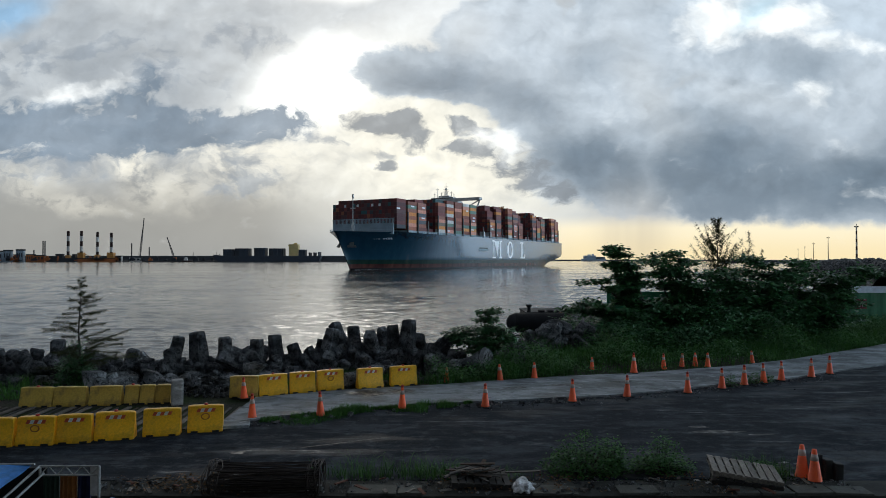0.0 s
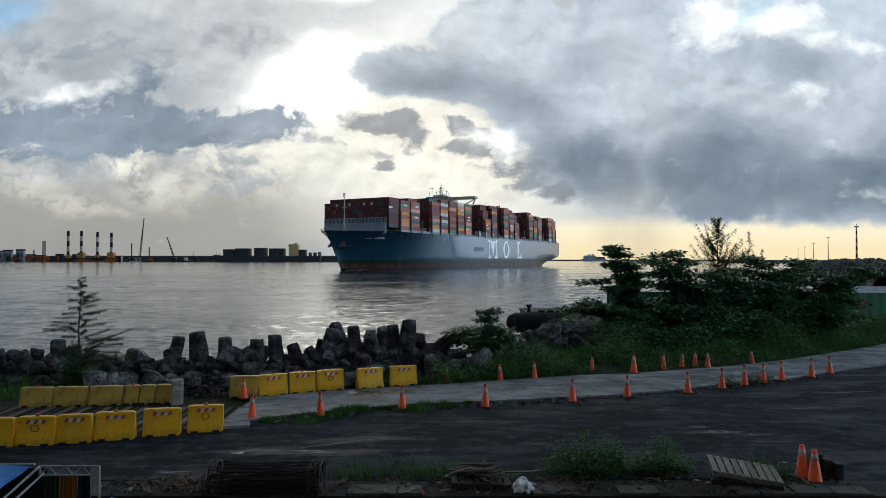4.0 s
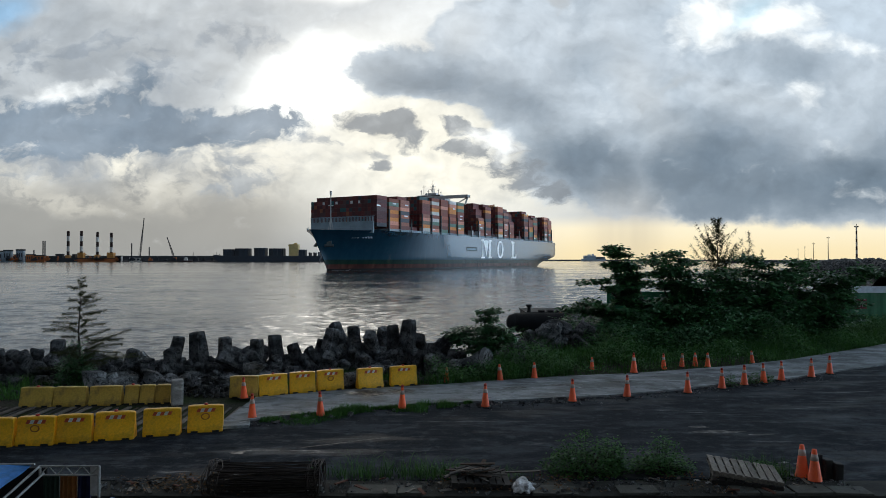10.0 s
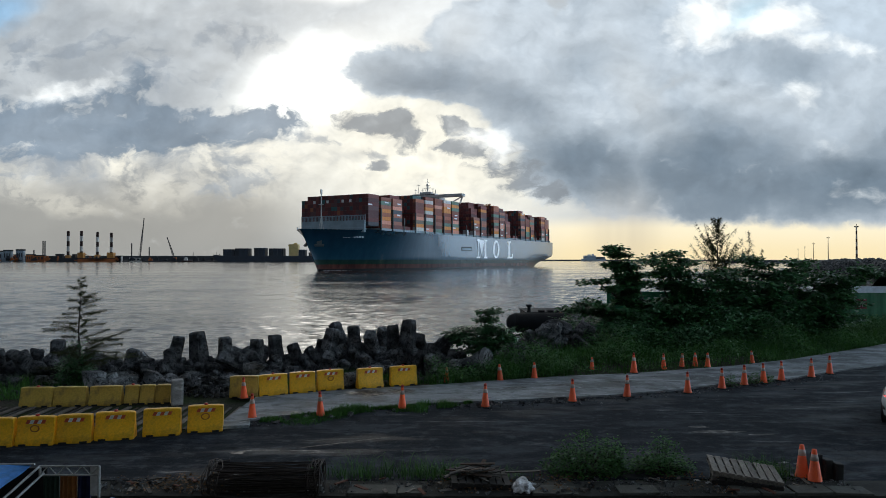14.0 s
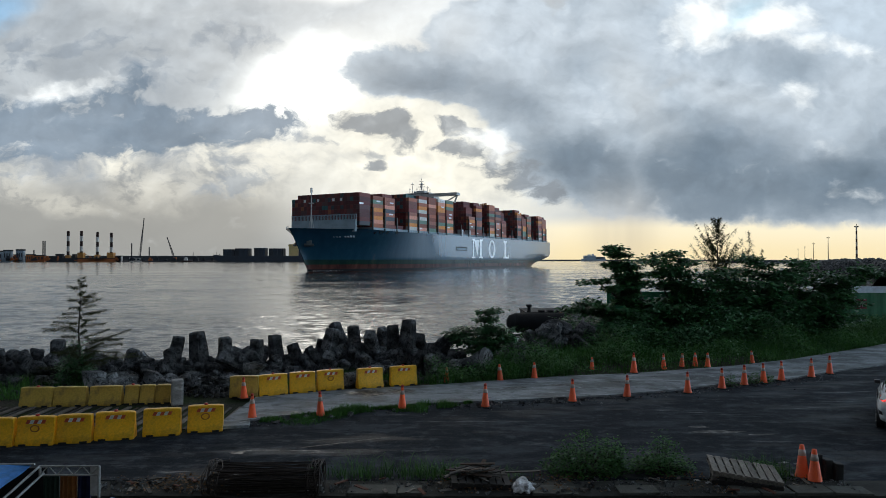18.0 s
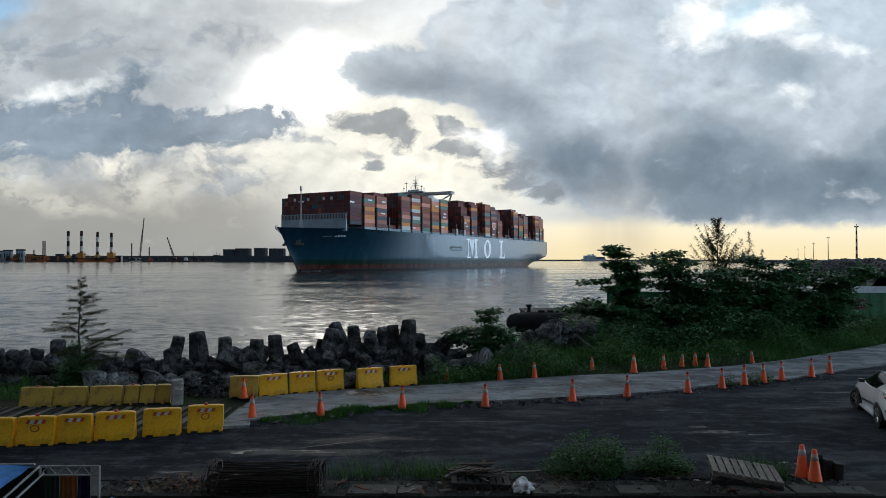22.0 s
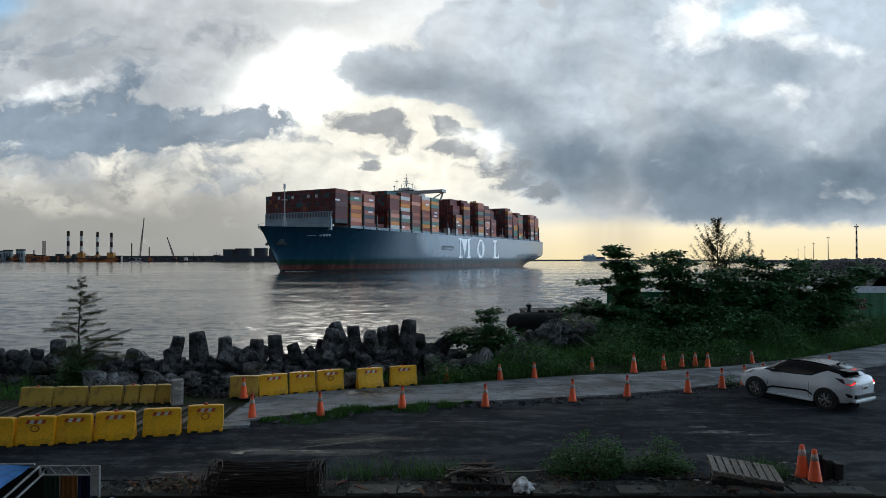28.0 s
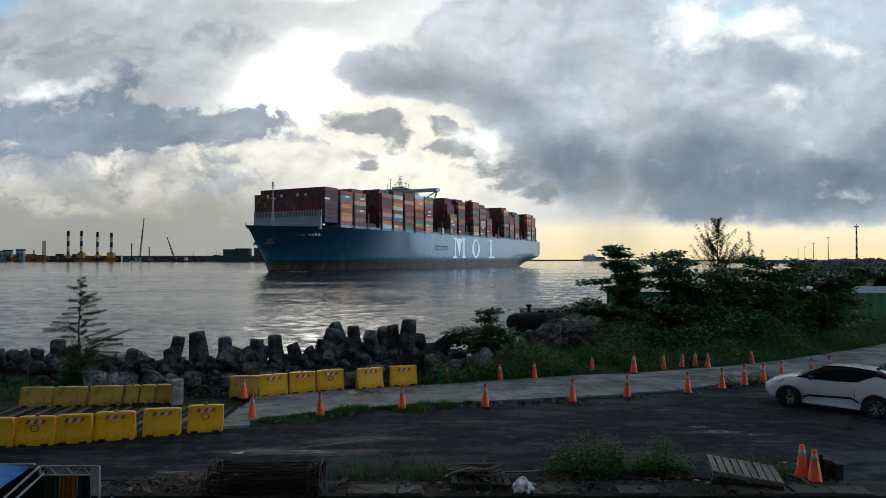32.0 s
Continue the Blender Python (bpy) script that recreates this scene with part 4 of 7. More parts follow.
def traffic_cone(x, y, z=0.0, size=1.0, lean=0.0, turn=0.0, lamp=True, band=True, label="orange traffic cone with a white band and red lamp", group="cones along the lane"):
    c = thing("traffic_cone", pose(x, y, z, 0, lean, turn), label, "traffic cone", group)
    c.scale = (size, size, size)
    for name, me in CONE_PARTS:
        if (name == "top_lamp" and not lamp) or (name == "reflective_band" and not band):
            continue
        shared(name, me, c, Matrix())
    return c


lane_z = 0.0
for i, (x, y) in enumerate([(-6.35, 21.71), (-4.15, 22.1), (-1.45, 23.18), (1.52, 23.45), (4.84, 24.38), (7.11, 25.18), (9.73, 25.92),
                            (11.48, 26.83), (12.73, 27.55), (13.79, 28.05), (14.84, 28.58), (16.62, 29.4), (17.95, 30.27)]):
    traffic_cone(x, y, 0.0, 1.0, (0, -1.5, 1, 0.5, -2, -1, 0.5, 0, -1, 1, -1, 0, 2)[i], i * 23, label="orange traffic cone with red lamp at the edge of the lane")
for i, (x, y, size, lean) in enumerate([(-7.5, 24.6, 0.95, -2), (0.15, 28.1, 0.86, 2), (2.5, 28.4, 1.0, -9), (4.05, 28.9, 0.98, 0), (7.09, 31.0, 0.86, 0),
                                        (8.83, 30.15, 1.1, 0), (10.63, 31.4, 0.92, 0), (11.72, 32.0, 0.92, -6), (12.46, 32.2, 0.92, -6),
                                        (13.04, 32.1, 0.94, 0), (15.81, 33.3, 0.85, -4)]):
    traffic_cone(x, y, 0.06 if i in (0, 5) else 0.0, size, lean, i * 31, lamp=i in (0, 5, 6), label="orange traffic cone standing in the grass verge" if i else "orange traffic cone before a yellow barrier")
traffic_cone(8.73, 15.88, 0.0, 1.06, 0, 10, lamp=False, label="bright orange traffic cone beside the kerb", group="pair of near cones")
traffic_cone(8.80, 15.45, 0.0, 1.08, -2, 30, lamp=False, label="bright orange traffic cone beside the kerb", group="pair of near cones")


def barrier_body(w, h, dent=0.0):
    """A water-filled road barrier, wide at its foot, with a step and lifting notches."""
    bm = bmesh.new()
    prof = [(-0.235, 0.0), (-0.235, 0.10), (-0.20, 0.22), (-0.12, 0.46), (-0.105, h - 0.03), (-0.08, h), (0.08, h), (0.105, h - 0.03), (0.12, 0.46), (0.20, 0.22), (0.235, 0.10), (0.235, 0.0)]
    n = 9
    rings = []
    for i in range(n):
        x = -w / 2 + w * i / (n - 1)
        pinch = 0.93 if i in (0, n - 1) else 1.0
        rings.append([bm.verts.new((x, y * pinch + dent * noise.noise((x * 3, z * 3, w)), z - (0.02 if pinch < 1 and z > 0.5 else 0))) for y, z in prof])
    for a, b in zip(rings, rings[1:]):
        for k in range(len(prof)):
            bm.faces.new((a[k], a[(k + 1) % len(prof)], b[(k + 1) % len(prof)], b[k]))
    bm.faces.new(rings[0])
    bm.faces.new(rings[-1][::-1])
    # feet with a notch between them
    bmesh.ops.recalc_face_normals(bm, faces=bm.faces)
    return soften(bm, 35)


def road_barrier(a, b, h=0.87, z=0.0, mat=None, sticker=True, cap=True, ring=False, group="yellow barriers", label=""):
    """A barrier whose near foot runs from a to b."""
    (ax, ay), (bx, by) = a, b
    w, turn = math.hypot(bx - ax, by - ay) - 0.02, math.degrees(math.atan2(by - ay, bx - ax))
    mid = Vector(((ax + bx) / 2, (ay + by) / 2, z)) + Vector((-math.sin(radians(turn)), math.cos(radians(turn)), 0)) * 0.235
    t = thing("road_barrier", pose(*mid, random.uniform(-1.6, 1.0), random.uniform(-0.8, 0.8), turn + random.uniform(-1.2, 1.2)), label or "yellow plastic water-filled road barrier with a striped sticker", "road barrier", group)
    part("body", barrier_body(w, h, 0.02), mat or YELLOW, t)
    y = -0.118
    if sticker:
        for i in range(5):
            bm = bmesh.new()
            x0, sk = -0.27 + i * 0.105, 0.05
            vs = [bm.verts.new((x0 + dx, y - 0.004 * s, zz)) for s in (0, 1) for dx, zz in ((0, h - 0.20), (0.1, h - 0.20), (0.1 + sk, h - 0.09), (sk, h - 0.09))]
            for q in ((3, 2, 1, 0), (4, 5, 6, 7), (0, 1, 5, 4), (1, 2, 6, 5), (2, 3, 7, 6), (3, 0, 4, 7)):
                bm.faces.new([vs[k] for k in q])
            part("sticker_stripe", bm, STICKER_WHITE if i % 2 else STICKER_RED, t)
    if cap:
        bm = bmesh.new()
        turned(bm, [(0.05, h - 0.01), (0.055, h + 0.02), (0.045, h + 0.055), (0.01, h + 0.06)], 12)
        part("filler_cap", soften(bm), RED_PLASTIC, t, "red filler cap")
    if ring:
        bm = bmesh.new()
        n = 18
        rr = [[bm.verts.new((r * 1.25 * math.cos(2 * math.pi * i / n), -0.150 - d, 0.47 + r * math.sin(2 * math.pi * i / n))) for i in range(n)] for r, d in ((0.105, 0), (0.075, 0.006))]
        for i in range(n):
            bm.faces.new((rr[0][i], rr[0][(i + 1) % n], rr[1][(i + 1) % n], rr[1][i]))
        part("painted_ring", bm, SCRAWL, t, "brown painted ring")
    for sx in (-0.3, 0.3):
        bm = bmesh.new()
        box(bm, sx * w - 0.10, -0.245, -0.002, sx * w + 0.10, 0.245, 0.055)
        part("fork_slot", bm, BLACK_RUBBER, t)
    return t


DECK_TOP = 0.06
near = "yellow barriers on the near side of the timber deck"
for i, (a, b) in enumerate([((-13.3, 18.3), (-12.2, 18.45)), ((-12.17, 18.51), (-11.15, 18.62)), ((-11.14, 18.73), (-10.21, 18.9)), ((-10.19, 19.02), (-9.13, 19.26)),
                            ((-8.98, 19.45), (-7.94, 19.69)), ((-7.82, 19.9), (-6.8, 20.14))]):
    road_barrier(a, b, 0.80, 0.0, None, i != 0, i in (1, 3, 5), i in (1, 5), near)
back = "faded barriers on the far side of the timber deck"
for i, (a, b) in enumerate([((-15.25, 23.4), (-14.12, 23.5)), ((-14.09, 23.5), (-12.98, 23.6)), ((-12.87, 23.63), (-11.75, 23.72)), ((-11.67, 23.8), (-11.16, 23.86)),
                            ((-11.13, 23.86), (-10.62, 23.93)), ((-10.58, 23.95), (-10.04, 24.02))]):
    road_barrier(a, b, 0.68, 0.0, PALE_YELLOW, False, i in (0, 3), False, back, "faded yellow plastic road barrier, scuffed and stained")
far = "yellow barriers along the concrete lane"
for i, (a, b) in enumerate([((-8.13, 24.75), (-7.06, 24.87)), ((-7.03, 24.97), (-6.02, 25.38)), ((-6.0, 25.55), (-5.04, 25.88)), ((-5.0, 26.03), (-3.99, 26.4)),
                            ((-3.42, 26.4), (-2.43, 26.85)), ((-2.14, 27.0), (-1.06, 27.35))]):
    road_barrier(a, b, 0.80, 0.05, PALE_YELLOW if i == 0 else None, i > 0, i in (1, 2, 3, 4, 5), i == 3, far)

PALE_CONCRETE = concrete("pale_concrete", (0.42, 0.42, 0.41), (0.20, 0.20, 0.195), 0.0)
# concrete post at the end of the faded barriers
bm = bmesh.new()
box(bm, -0.21, -0.21, 0, 0.21, 0.21, 0.93, 0.07)
tagged(part("concrete_post", bm, PALE_CONCRETE, None, "", pose(-9.72, 23.85, 0, 0, 0, 22)), "pale chipped concrete marker post", "post")

# timber deck between the two rows of barriers
deck = thing("timber_deck", pose(0, 0, 0), "timber deck of weathered planks over dark beams", "deck", kind="structure")
bm = bmesh.new()
box(bm, -18.5, 20.6, -0.35, -7.0, 23.5, -0.04)
part("deck_beam", bm, DARK_WOOD, deck)
for i in range(34):
    x = -18.0 + i * 0.33
    y0 = 18.85 + 0.30 * max(0.0, x + 13.2)
    bm = bmesh.new()
    # every second strip is dark wood standing in for a shaded gap
    w = 0.085 if i % 2 else 0.05
    box(bm, -w, 0, 0, w, 23.35 - y0, 0.05, 0.012)
    part("plank", bm, OLD_WOOD if i % 2 else DARK_WOOD, deck, "", pose(x, y0, -0.03 + (0.03 if i % 2 else 0), 0, 0, 2 + (i % 3) * 0.7))

# buoy ball at the end of the deck
bm = bmesh.new()
bmesh.ops.create_uvsphere(bm, u_segments=20, v_segments=12, radius=0.19)
tagged(part("buoy", soften(bm, 80), ORANGE, None, "", pose(-16.05, 23.3, 0.24)), "round orange float lying on the deck", "buoy")


# ================= armour blocks on the shore =================
def tetrapod_mesh(seed):
    """Four tapered, chamfered legs of cast concrete."""
    rnd = random.Random(seed)
    bm = bmesh.new()
    for d in ((0, 0, 1), (0.94, 0, -0.33), (-0.47, 0.816, -0.33), (-0.47, -0.816, -0.33)):
        d = Vector(d).normalized()
        q = d.to_track_quat("Z", "Y")
        rings = []
        for t, r in ((-0.05, 0.46), (0.45, 0.40), (1.1, 0.355), (1.70, 0.325), (1.76, 0.27)):
            rings.append([bm.verts.new(d * t + q @ Vector((r * cx, r * cy, 0)) + Vector([rnd.uniform(-0.03, 0.03) for _ in range(3)]))
                          for cx, cy in ((1, .66), (.72, .98), (-.72, .98), (-1, .66), (-1, -.66), (-.72, -.98), (.72, -.98), (1, -.66))])
        for a, b in zip(rings, rings[1:]):
            for i in range(8):
                bm.faces.new((a[i], a[(i + 1) % 8], b[(i + 1) % 8], b[i]))
        bm.faces.new(rings[-1])
        bm.faces.new(rings[0][::-1])
    me = bpy.data.meshes.new("armour_block")
    bm.to_mesh(me)
    bm.free()
    me.materials.append(ROCK)
    return me


BOULDER = armour_concrete("boulder_stone", 1.35)


def rock_mesh(seed, r=0.5):
    """A broken stone: the hull of random points."""
    rnd = random.Random(seed)
    bm = bmesh.new()
    for _ in range(16):
        v = Vector((rnd.gauss(0, 1), rnd.gauss(0, 1), rnd.gauss(0, 1))).normalized() * r * rnd.uniform(0.8, 1.1)
        bm.verts.new((v.x * 1.25, v.y, v.z * 0.8))
    res = bmesh.ops.convex_hull(bm, input=bm.verts)
    bmesh.ops.delete(bm, geom=[e for e in res["geom_interior"] if isinstance(e, bmesh.types.BMVert)], context="VERTS")
    bmesh.ops.bevel(bm, geom=list(bm.edges), offset=0.03 * r, segments=1, affect="EDGES")
    me = bpy.data.meshes.new("boulder")
    bm.to_mesh(me)
    bm.free()
    me.materials.append(BOULDER)
    return me


TETRA = [tetrapod_mesh(k) for k in range(4)]
ROCKS = [rock_mesh(k, 0.5) for k in range(6)]


def armour_block(x, y, top, lean=0.0, turn=0.0, k=0, size=1.0, tip=0.0):
    """A block with one leg standing, its tip at the height top."""
    m = pose(x, y, top - 1.74 * size * math.cos(radians(lean)) * math.cos(radians(tip)), tip, lean, turn)
    ob = new("armour_block", TETRA[k % 4])
    ob.matrix_basis = m @ Matrix.Scale(size, 4)
    return tagged(ob, "dark weathered concrete armour block on the shore", "armour block", "armour blocks along the shore")


rb = random.Random(11)
for i, (x, y, top, lean, size) in enumerate([(-20.9, 31, 1.0, -14, 1.0), (-19.8, 31.3, 0.98, 12, 0.8), (-18.3, 30.9, 1.48, 2, 0.95), (-16.2, 30.6, 0.75, 8, 0.9), (-12.9, 31, 1.62, -14, 0.78), (-11.6, 31.1, 1.82, 3, 0.95),
                                             (-10.4, 31.2, 1.58, 1, 0.82), (-8.95, 31.0, 1.5, 3, 0.82), (-7.95, 31.2, 1.68, -3, 0.80)]):
    armour_block(x, y, top, lean, 20 + i * 47, i, size, (-6, 4, 2, -3)[i % 4])
for i, (x, y, top, lean, size) in enumerate([(-5.6, 31.6, 1.92, 10, 0.88), (-4.95, 32.3, 2.08, 30, 0.80), (-4.25, 31.7, 2.05, 4, 0.84), (-3.45, 32.3, 1.72, 38, 0.85), (-3.2, 33.0, 1.85, 20, 0.75), (-2.35, 31.8, 2.08, -4, 0.80),
                                             (-1.75, 31.6, 2.36, 6, 0.92), (-7.0, 31.8, 1.15, 20, 0.7), (-6.2, 32.0, 1.35, -14, 0.7), (-1.1, 33.0, 1.5, 44, 0.8), (-0.3, 33.4, 1.5, 50, 0.8)]):
    armour_block(x, y, top, lean, 70 + i * 61, i + 1, size, (5, -4, 2, -7)[i % 4])
for i in range(46):
    x = -20 + i * 0.46 + rb.uniform(-0.3, 0.3)
    y = 30.2 + rb.uniform(-0.5, 1.2) + 0.05 * max(0.0, x + 6)
    armour_block(x, y, rb.uniform(0.35, 1.1), rb.uniform(-50, 50), rb.uniform(0, 360), i, rb.uniform(0.5, 0.8), rb.uniform(-45, 45))
for i in range(46):
    x = -27 + i * 0.72 + rb.uniform(-0.3, 0.3)
    y = along(SHORE, x) + rb.uniform(0.6, 4.8)
    armour_block(x, y, rb.uniform(-0.2, 0.75) - 0.25 * max(0, y - along(SHORE, x) - 2.5), rb.uniform(-55, 55), rb.uniform(0, 360), i, rb.uniform(0.8, 1.1), rb.uniform(-50, 50))
for i in range(300):
    x = rb.uniform(-26, 6)
    y = along(SHORE, x) + rb.uniform(-3.6, 3.0)
    ob = new("boulder", ROCKS[i % 6])
    s = 0.28 + 0.85 * rb.random() ** 1.6
    ob.matrix_basis = pose(x, y, max(-1.2, ground_height(x, y)) + (0.15 + 0.3 * rb.random()) * s + (0.35 * rb.random() if i % 3 == 0 else 0), rb.uniform(-30, 30), rb.uniform(-30, 30), rb.uniform(0, 360)) @ Matrix.Scale(s, 4)
    tagged(ob, "rough grey rubble stone behind the armour blocks", "boulder", "rubble on the shore")
# a leaning slab and a pile of stones in front of the jetty
ob = new("boulder", ROCKS[2])
ob.matrix_basis = pose(1.75, 30.2, 0.72, 4, 14, 20) @ Matrix.Diagonal((0.95, 0.8, 2.3, 1))
tagged(ob, "tall pale stone slab leaning among the weeds", "boulder", "rubble on the shore")
for i in range(34):
    low = i < 16
    x = rb.uniform(3.2, 8.6)
    y = 33.6 + 0.55 * (x - 3.2) + rb.uniform(-0.7, 0.7)
    s = rb.uniform(1.2, 1.6) if low else rb.uniform(0.65, 1.05)
    ob = new("boulder", ROCKS[i % 6])
    ob.matrix_basis = pose(x, y, ground_height(x, y) + (0.4 if low else rb.uniform(0.95, 1.25)), rb.uniform(-30, 30), rb.uniform(-30, 30), rb.uniform(0, 360)) @ Matrix.Diagonal((s * rb.uniform(0.7, 1.0), s, s * rb.uniform(0.9, 1.3), 1))
    tagged(ob, "rough grey stone piled before the jetty", "boulder", "stones before the jetty")


# ================= white crossover car =================
def car_paint():
    m, nt, b = material("white_car_paint")
    p = coords(nt)
    c = mixc(nt, smooth(nt, fnoise(nt, p, 2.0, 4), 0.4, 0.7), (0.78, 0.82, 0.86), (0.72, 0.76, 0.80))
    put(nt, b.inputs["Base Color"], c)
    b.inputs["Roughness"].default_value = 0.22
    b.inputs["Coat Weight"].default_value = 0.5
    b.inputs["Coat Roughness"].default_value = 0.05
    return m


def lamp_glow(name, colour, strength):
    m, nt, b = material(name)
    b.inputs["Base Color"].default_value = (*colour, 1)
    b.inputs["Roughness"].default_value = 0.2
    b.inputs["Emission Color"].default_value = (*colour, 1)
    b.inputs["Emission Strength"].default_value = strength
    return m


CAR_WHITE, TAIL_RED = car_paint(), lamp_glow("tail_lamp_red", (0.9, 0.03, 0.02), 1.3)
REVERSE_WHITE = lamp_glow("reversing_lamp_white", (1.0, 0.97, 0.9), 3.0)
CAR_BLACK = surface("black_trim", (0.012, 0.012, 0.014), 0.4, 0, 60, 6, 0.3, dirty=0.1)
CAR_ROOF = surface("black_roof_paint", (0.018, 0.019, 0.022), 0.22, 0, 60, 6, 0.2, dirty=0.05, bump=0.02)
CAR_GLASS = surface("tinted_glass", (0.005, 0.006, 0.008), 0.14, 0, 3, 1, 0.1, dirty=0.0, bump=0.0, spec=0.2)
ALLOY = surface("alloy", (0.55, 0.56, 0.57), 0.3, 0.9, 60, 6, 0.1, dirty=0.15, bump=0.05)
CLEAR = surface("lamp_lens", (0.55, 0.57, 0.60), 0.08, 0.2, 10, 3, 0.1, dirty=0.0, bump=0.0)


def loft(bm, stations, closed=True):
    rings = [[bm.verts.new(p) for p in st] for st in stations]
    n = len(rings[0])
    for a, b in zip(rings, rings[1:]):
        for i in range(n if closed else n - 1):
            bm.faces.new((a[i], a[(i + 1) % n], b[(i + 1) % n], b[i]))
    if closed:
        bm.faces.new(rings[0][::-1])
        bm.faces.new(rings[-1])
    return rings


def blend(table, x):
    for a, b in zip(table, table[1:]):
        if x <= b[0]:
            k = (x - a[0]) / (b[0] - a[0])
            return [p + (q - p) * k for p, q in zip(a, b)]
    return list(table[-1])


BODY = [(-0.84, .56, .58, .82, .68, 1.07, .56, 1.09), (-0.78, .40, .74, .80, .81, 1.13, .67, 1.15), (-0.62, .32, .82, .78, .89, 1.18, .76, 1.21), (-0.30, .28, .85, .77, .925, 1.19, .81, 1.24),
        (0.0, .27, .86, .76, .93, 1.17, .82, 1.23), (0.35, .25, .85, .74, .90, 1.13, .82, 1.19), (0.7, .24, .84, .73, .875, 1.10, .815, 1.15), (1.3, .24, .83, .73, .865, 1.07, .81, 1.12),
        (2.0, .24, .83, .73, .875, 1.06, .80, 1.12), (2.4, .25, .84, .73, .90, 1.05, .78, 1.12), (2.64, .26, .85, .73, .915, 1.04, .74, 1.11), (2.95, .27, .84, .72, .89, 1.0, .69, 1.05),
        (3.2, .28, .80, .69, .84, .93, .61, .97), (3.36, .31, .70, .65, .75, .84, .50, .87), (3.46, .40, .50, .60, .56, .72, .40, .73)]


def body_side(x, z):
    """Half the body's width at x and z."""
    _, zb, ws, zm, wm, zt, wt, _ = blend(BODY, x)
    if z <= zm:
        return ws + (wm - ws) * max(0, (z - zb) / (zm - zb))
    return wm + (wt - wm) * min(1, (z - zm) / (zt - zm))


def white_car():
    car = thing("car", pose(14, 22, 0), "white compact crossover car with black roof and lit tail lamps", "car")
    bm = bmesh.new()
    stations = []
    xs = sorted({round(-0.86 + 4.38 * i / 44, 3) for i in range(45)} | {r[0] for r in BODY})
    for x in xs:
        _, zb, ws, zm, wm, zt, wt, top = blend(BODY, x)
        half = [(0, zb), (ws * 0.9, zb), (ws, zb + 0.04), ((ws + wm) / 2 + 0.005, (zb + zm) / 2), (wm, zm), (wm * 0.985, zm + 0.08), ((wm + wt) / 2, (zm + zt) / 2 + 0.05), (wt, zt), (wt * 0.8, (zt + top * 2) / 3), (wt * 0.4, top)]
        stations.append([(x, w, z) for w, z in half] + [(x, -w, z) for w, z in half[:0:-1]])
    loft(bm, stations)
    bmesh.ops.recalc_face_normals(bm, faces=bm.faces)
    part("body", soften(bm, 50), CAR_WHITE, car)
    # cabin: x, base z, base half width, top z, top half width
    cab = [(-0.66, 1.15, .64, 1.19, .61), (-0.45, 1.17, .72, 1.33, .60), (-0.15, 1.18, .77, 1.47, .58), (0.2, 1.14, .785, 1.53, .58), (0.7, 1.10, .785, 1.57, .58), (1.1, 1.08, .785, 1.575, .58),
           (1.5, 1.07, .78, 1.54, .57), (1.75, 1.07, .77, 1.47, .56), (2.1, 1.08, .75, 1.30, .58), (2.42, 1.09, .70, 1.12, .64)]
    bm = bmesh.new()
    loft(bm, [[(x, w0, z0), (x, (w0 + w1) / 2 + 0.03, (z0 + z1) / 2), (x, w1, z1 - 0.04), (x, w1 - 0.07, z1), (x, 0, z1 + 0.015),
               (x, -w1 + 0.07, z1), (x, -w1, z1 - 0.04), (x, -(w0 + w1) / 2 - 0.03, (z0 + z1) / 2), (x, -w0, z0)] for x, z0, w0, z1, w1 in
              (blend(cab, -0.66 + 3.08 * i / 30) for i in range(31))])
    bmesh.ops.recalc_face_normals(bm, faces=bm.faces)
    part("window_glass", soften(bm, 50), CAR_GLASS, car, "black tinted glass")
    bm = bmesh.new()
    loft(bm, [[(x, y * (w1 - 0.05), z1 + 0.022 + 0.008 * (1 - y * y) - d) for y, d in ((-1, 0), (-0.5, 0), (0, 0), (0.5, 0), (1, 0), (1, .02), (-1, .02))]
              for x, z0, w0, z1, w1 in (blend(cab, 0.05 + 1.6 * i / 12) for i in range(13))])
    bmesh.ops.recalc_face_normals(bm, faces=bm.faces)
    part("roof", soften(bm, 60), CAR_ROOF, car, "glossy black roof panel")
    for side in (1, -1):
        # rear quarter rising behind the side window
        bm = bmesh.new()
        pts = [(-0.55, 1.15), (0.62, 1.08), (0.32, 1.24), (0.02, 1.36), (-0.35, 1.29)]
        fa = [bm.verts.new((x, side * (0.82 - 0.42 * max(0, z - 1.10)), z)) for x, z in pts]
        fb = [bm.verts.new((x, side * (0.70 - 0.42 * max(0, z - 1.05)), z)) for x, z in pts]
        bm.faces.new(fa), bm.faces.new(fb[::-1])
        for i in range(5):
            bm.faces.new((fa[i], fa[(i + 1) % 5], fb[(i + 1) % 5], fb[i]))
        bmesh.ops.recalc_face_normals(bm, faces=bm.faces)
        part("rear_quarter", soften(bm, 40), CAR_WHITE, car)
        # tail lamp
        bm = bmesh.new()
        pts = [(-0.84, 1.08, 0.58), (-0.55, 1.14, 0.77), (-0.26, 1.17, 0.83), (-0.52, 1.02, 0.86), (-0.79, 0.95, 0.76)]
        fa = [bm.verts.new((x - 0.012, side * (w + 0.012), z)) for x, z, w in pts]
        fb = [bm.verts.new((x + 0.05, side * (w - 0.06), z)) for x, z, w in pts]
        bm.faces.new(fa), bm.faces.new(fb[::-1])
        for i in range(5):
            bm.faces.new((fa[i], fa[(i + 1) % 5], fb[(i + 1) % 5], fb[i]))
        bmesh.ops.recalc_face_normals(bm, faces=bm.faces)
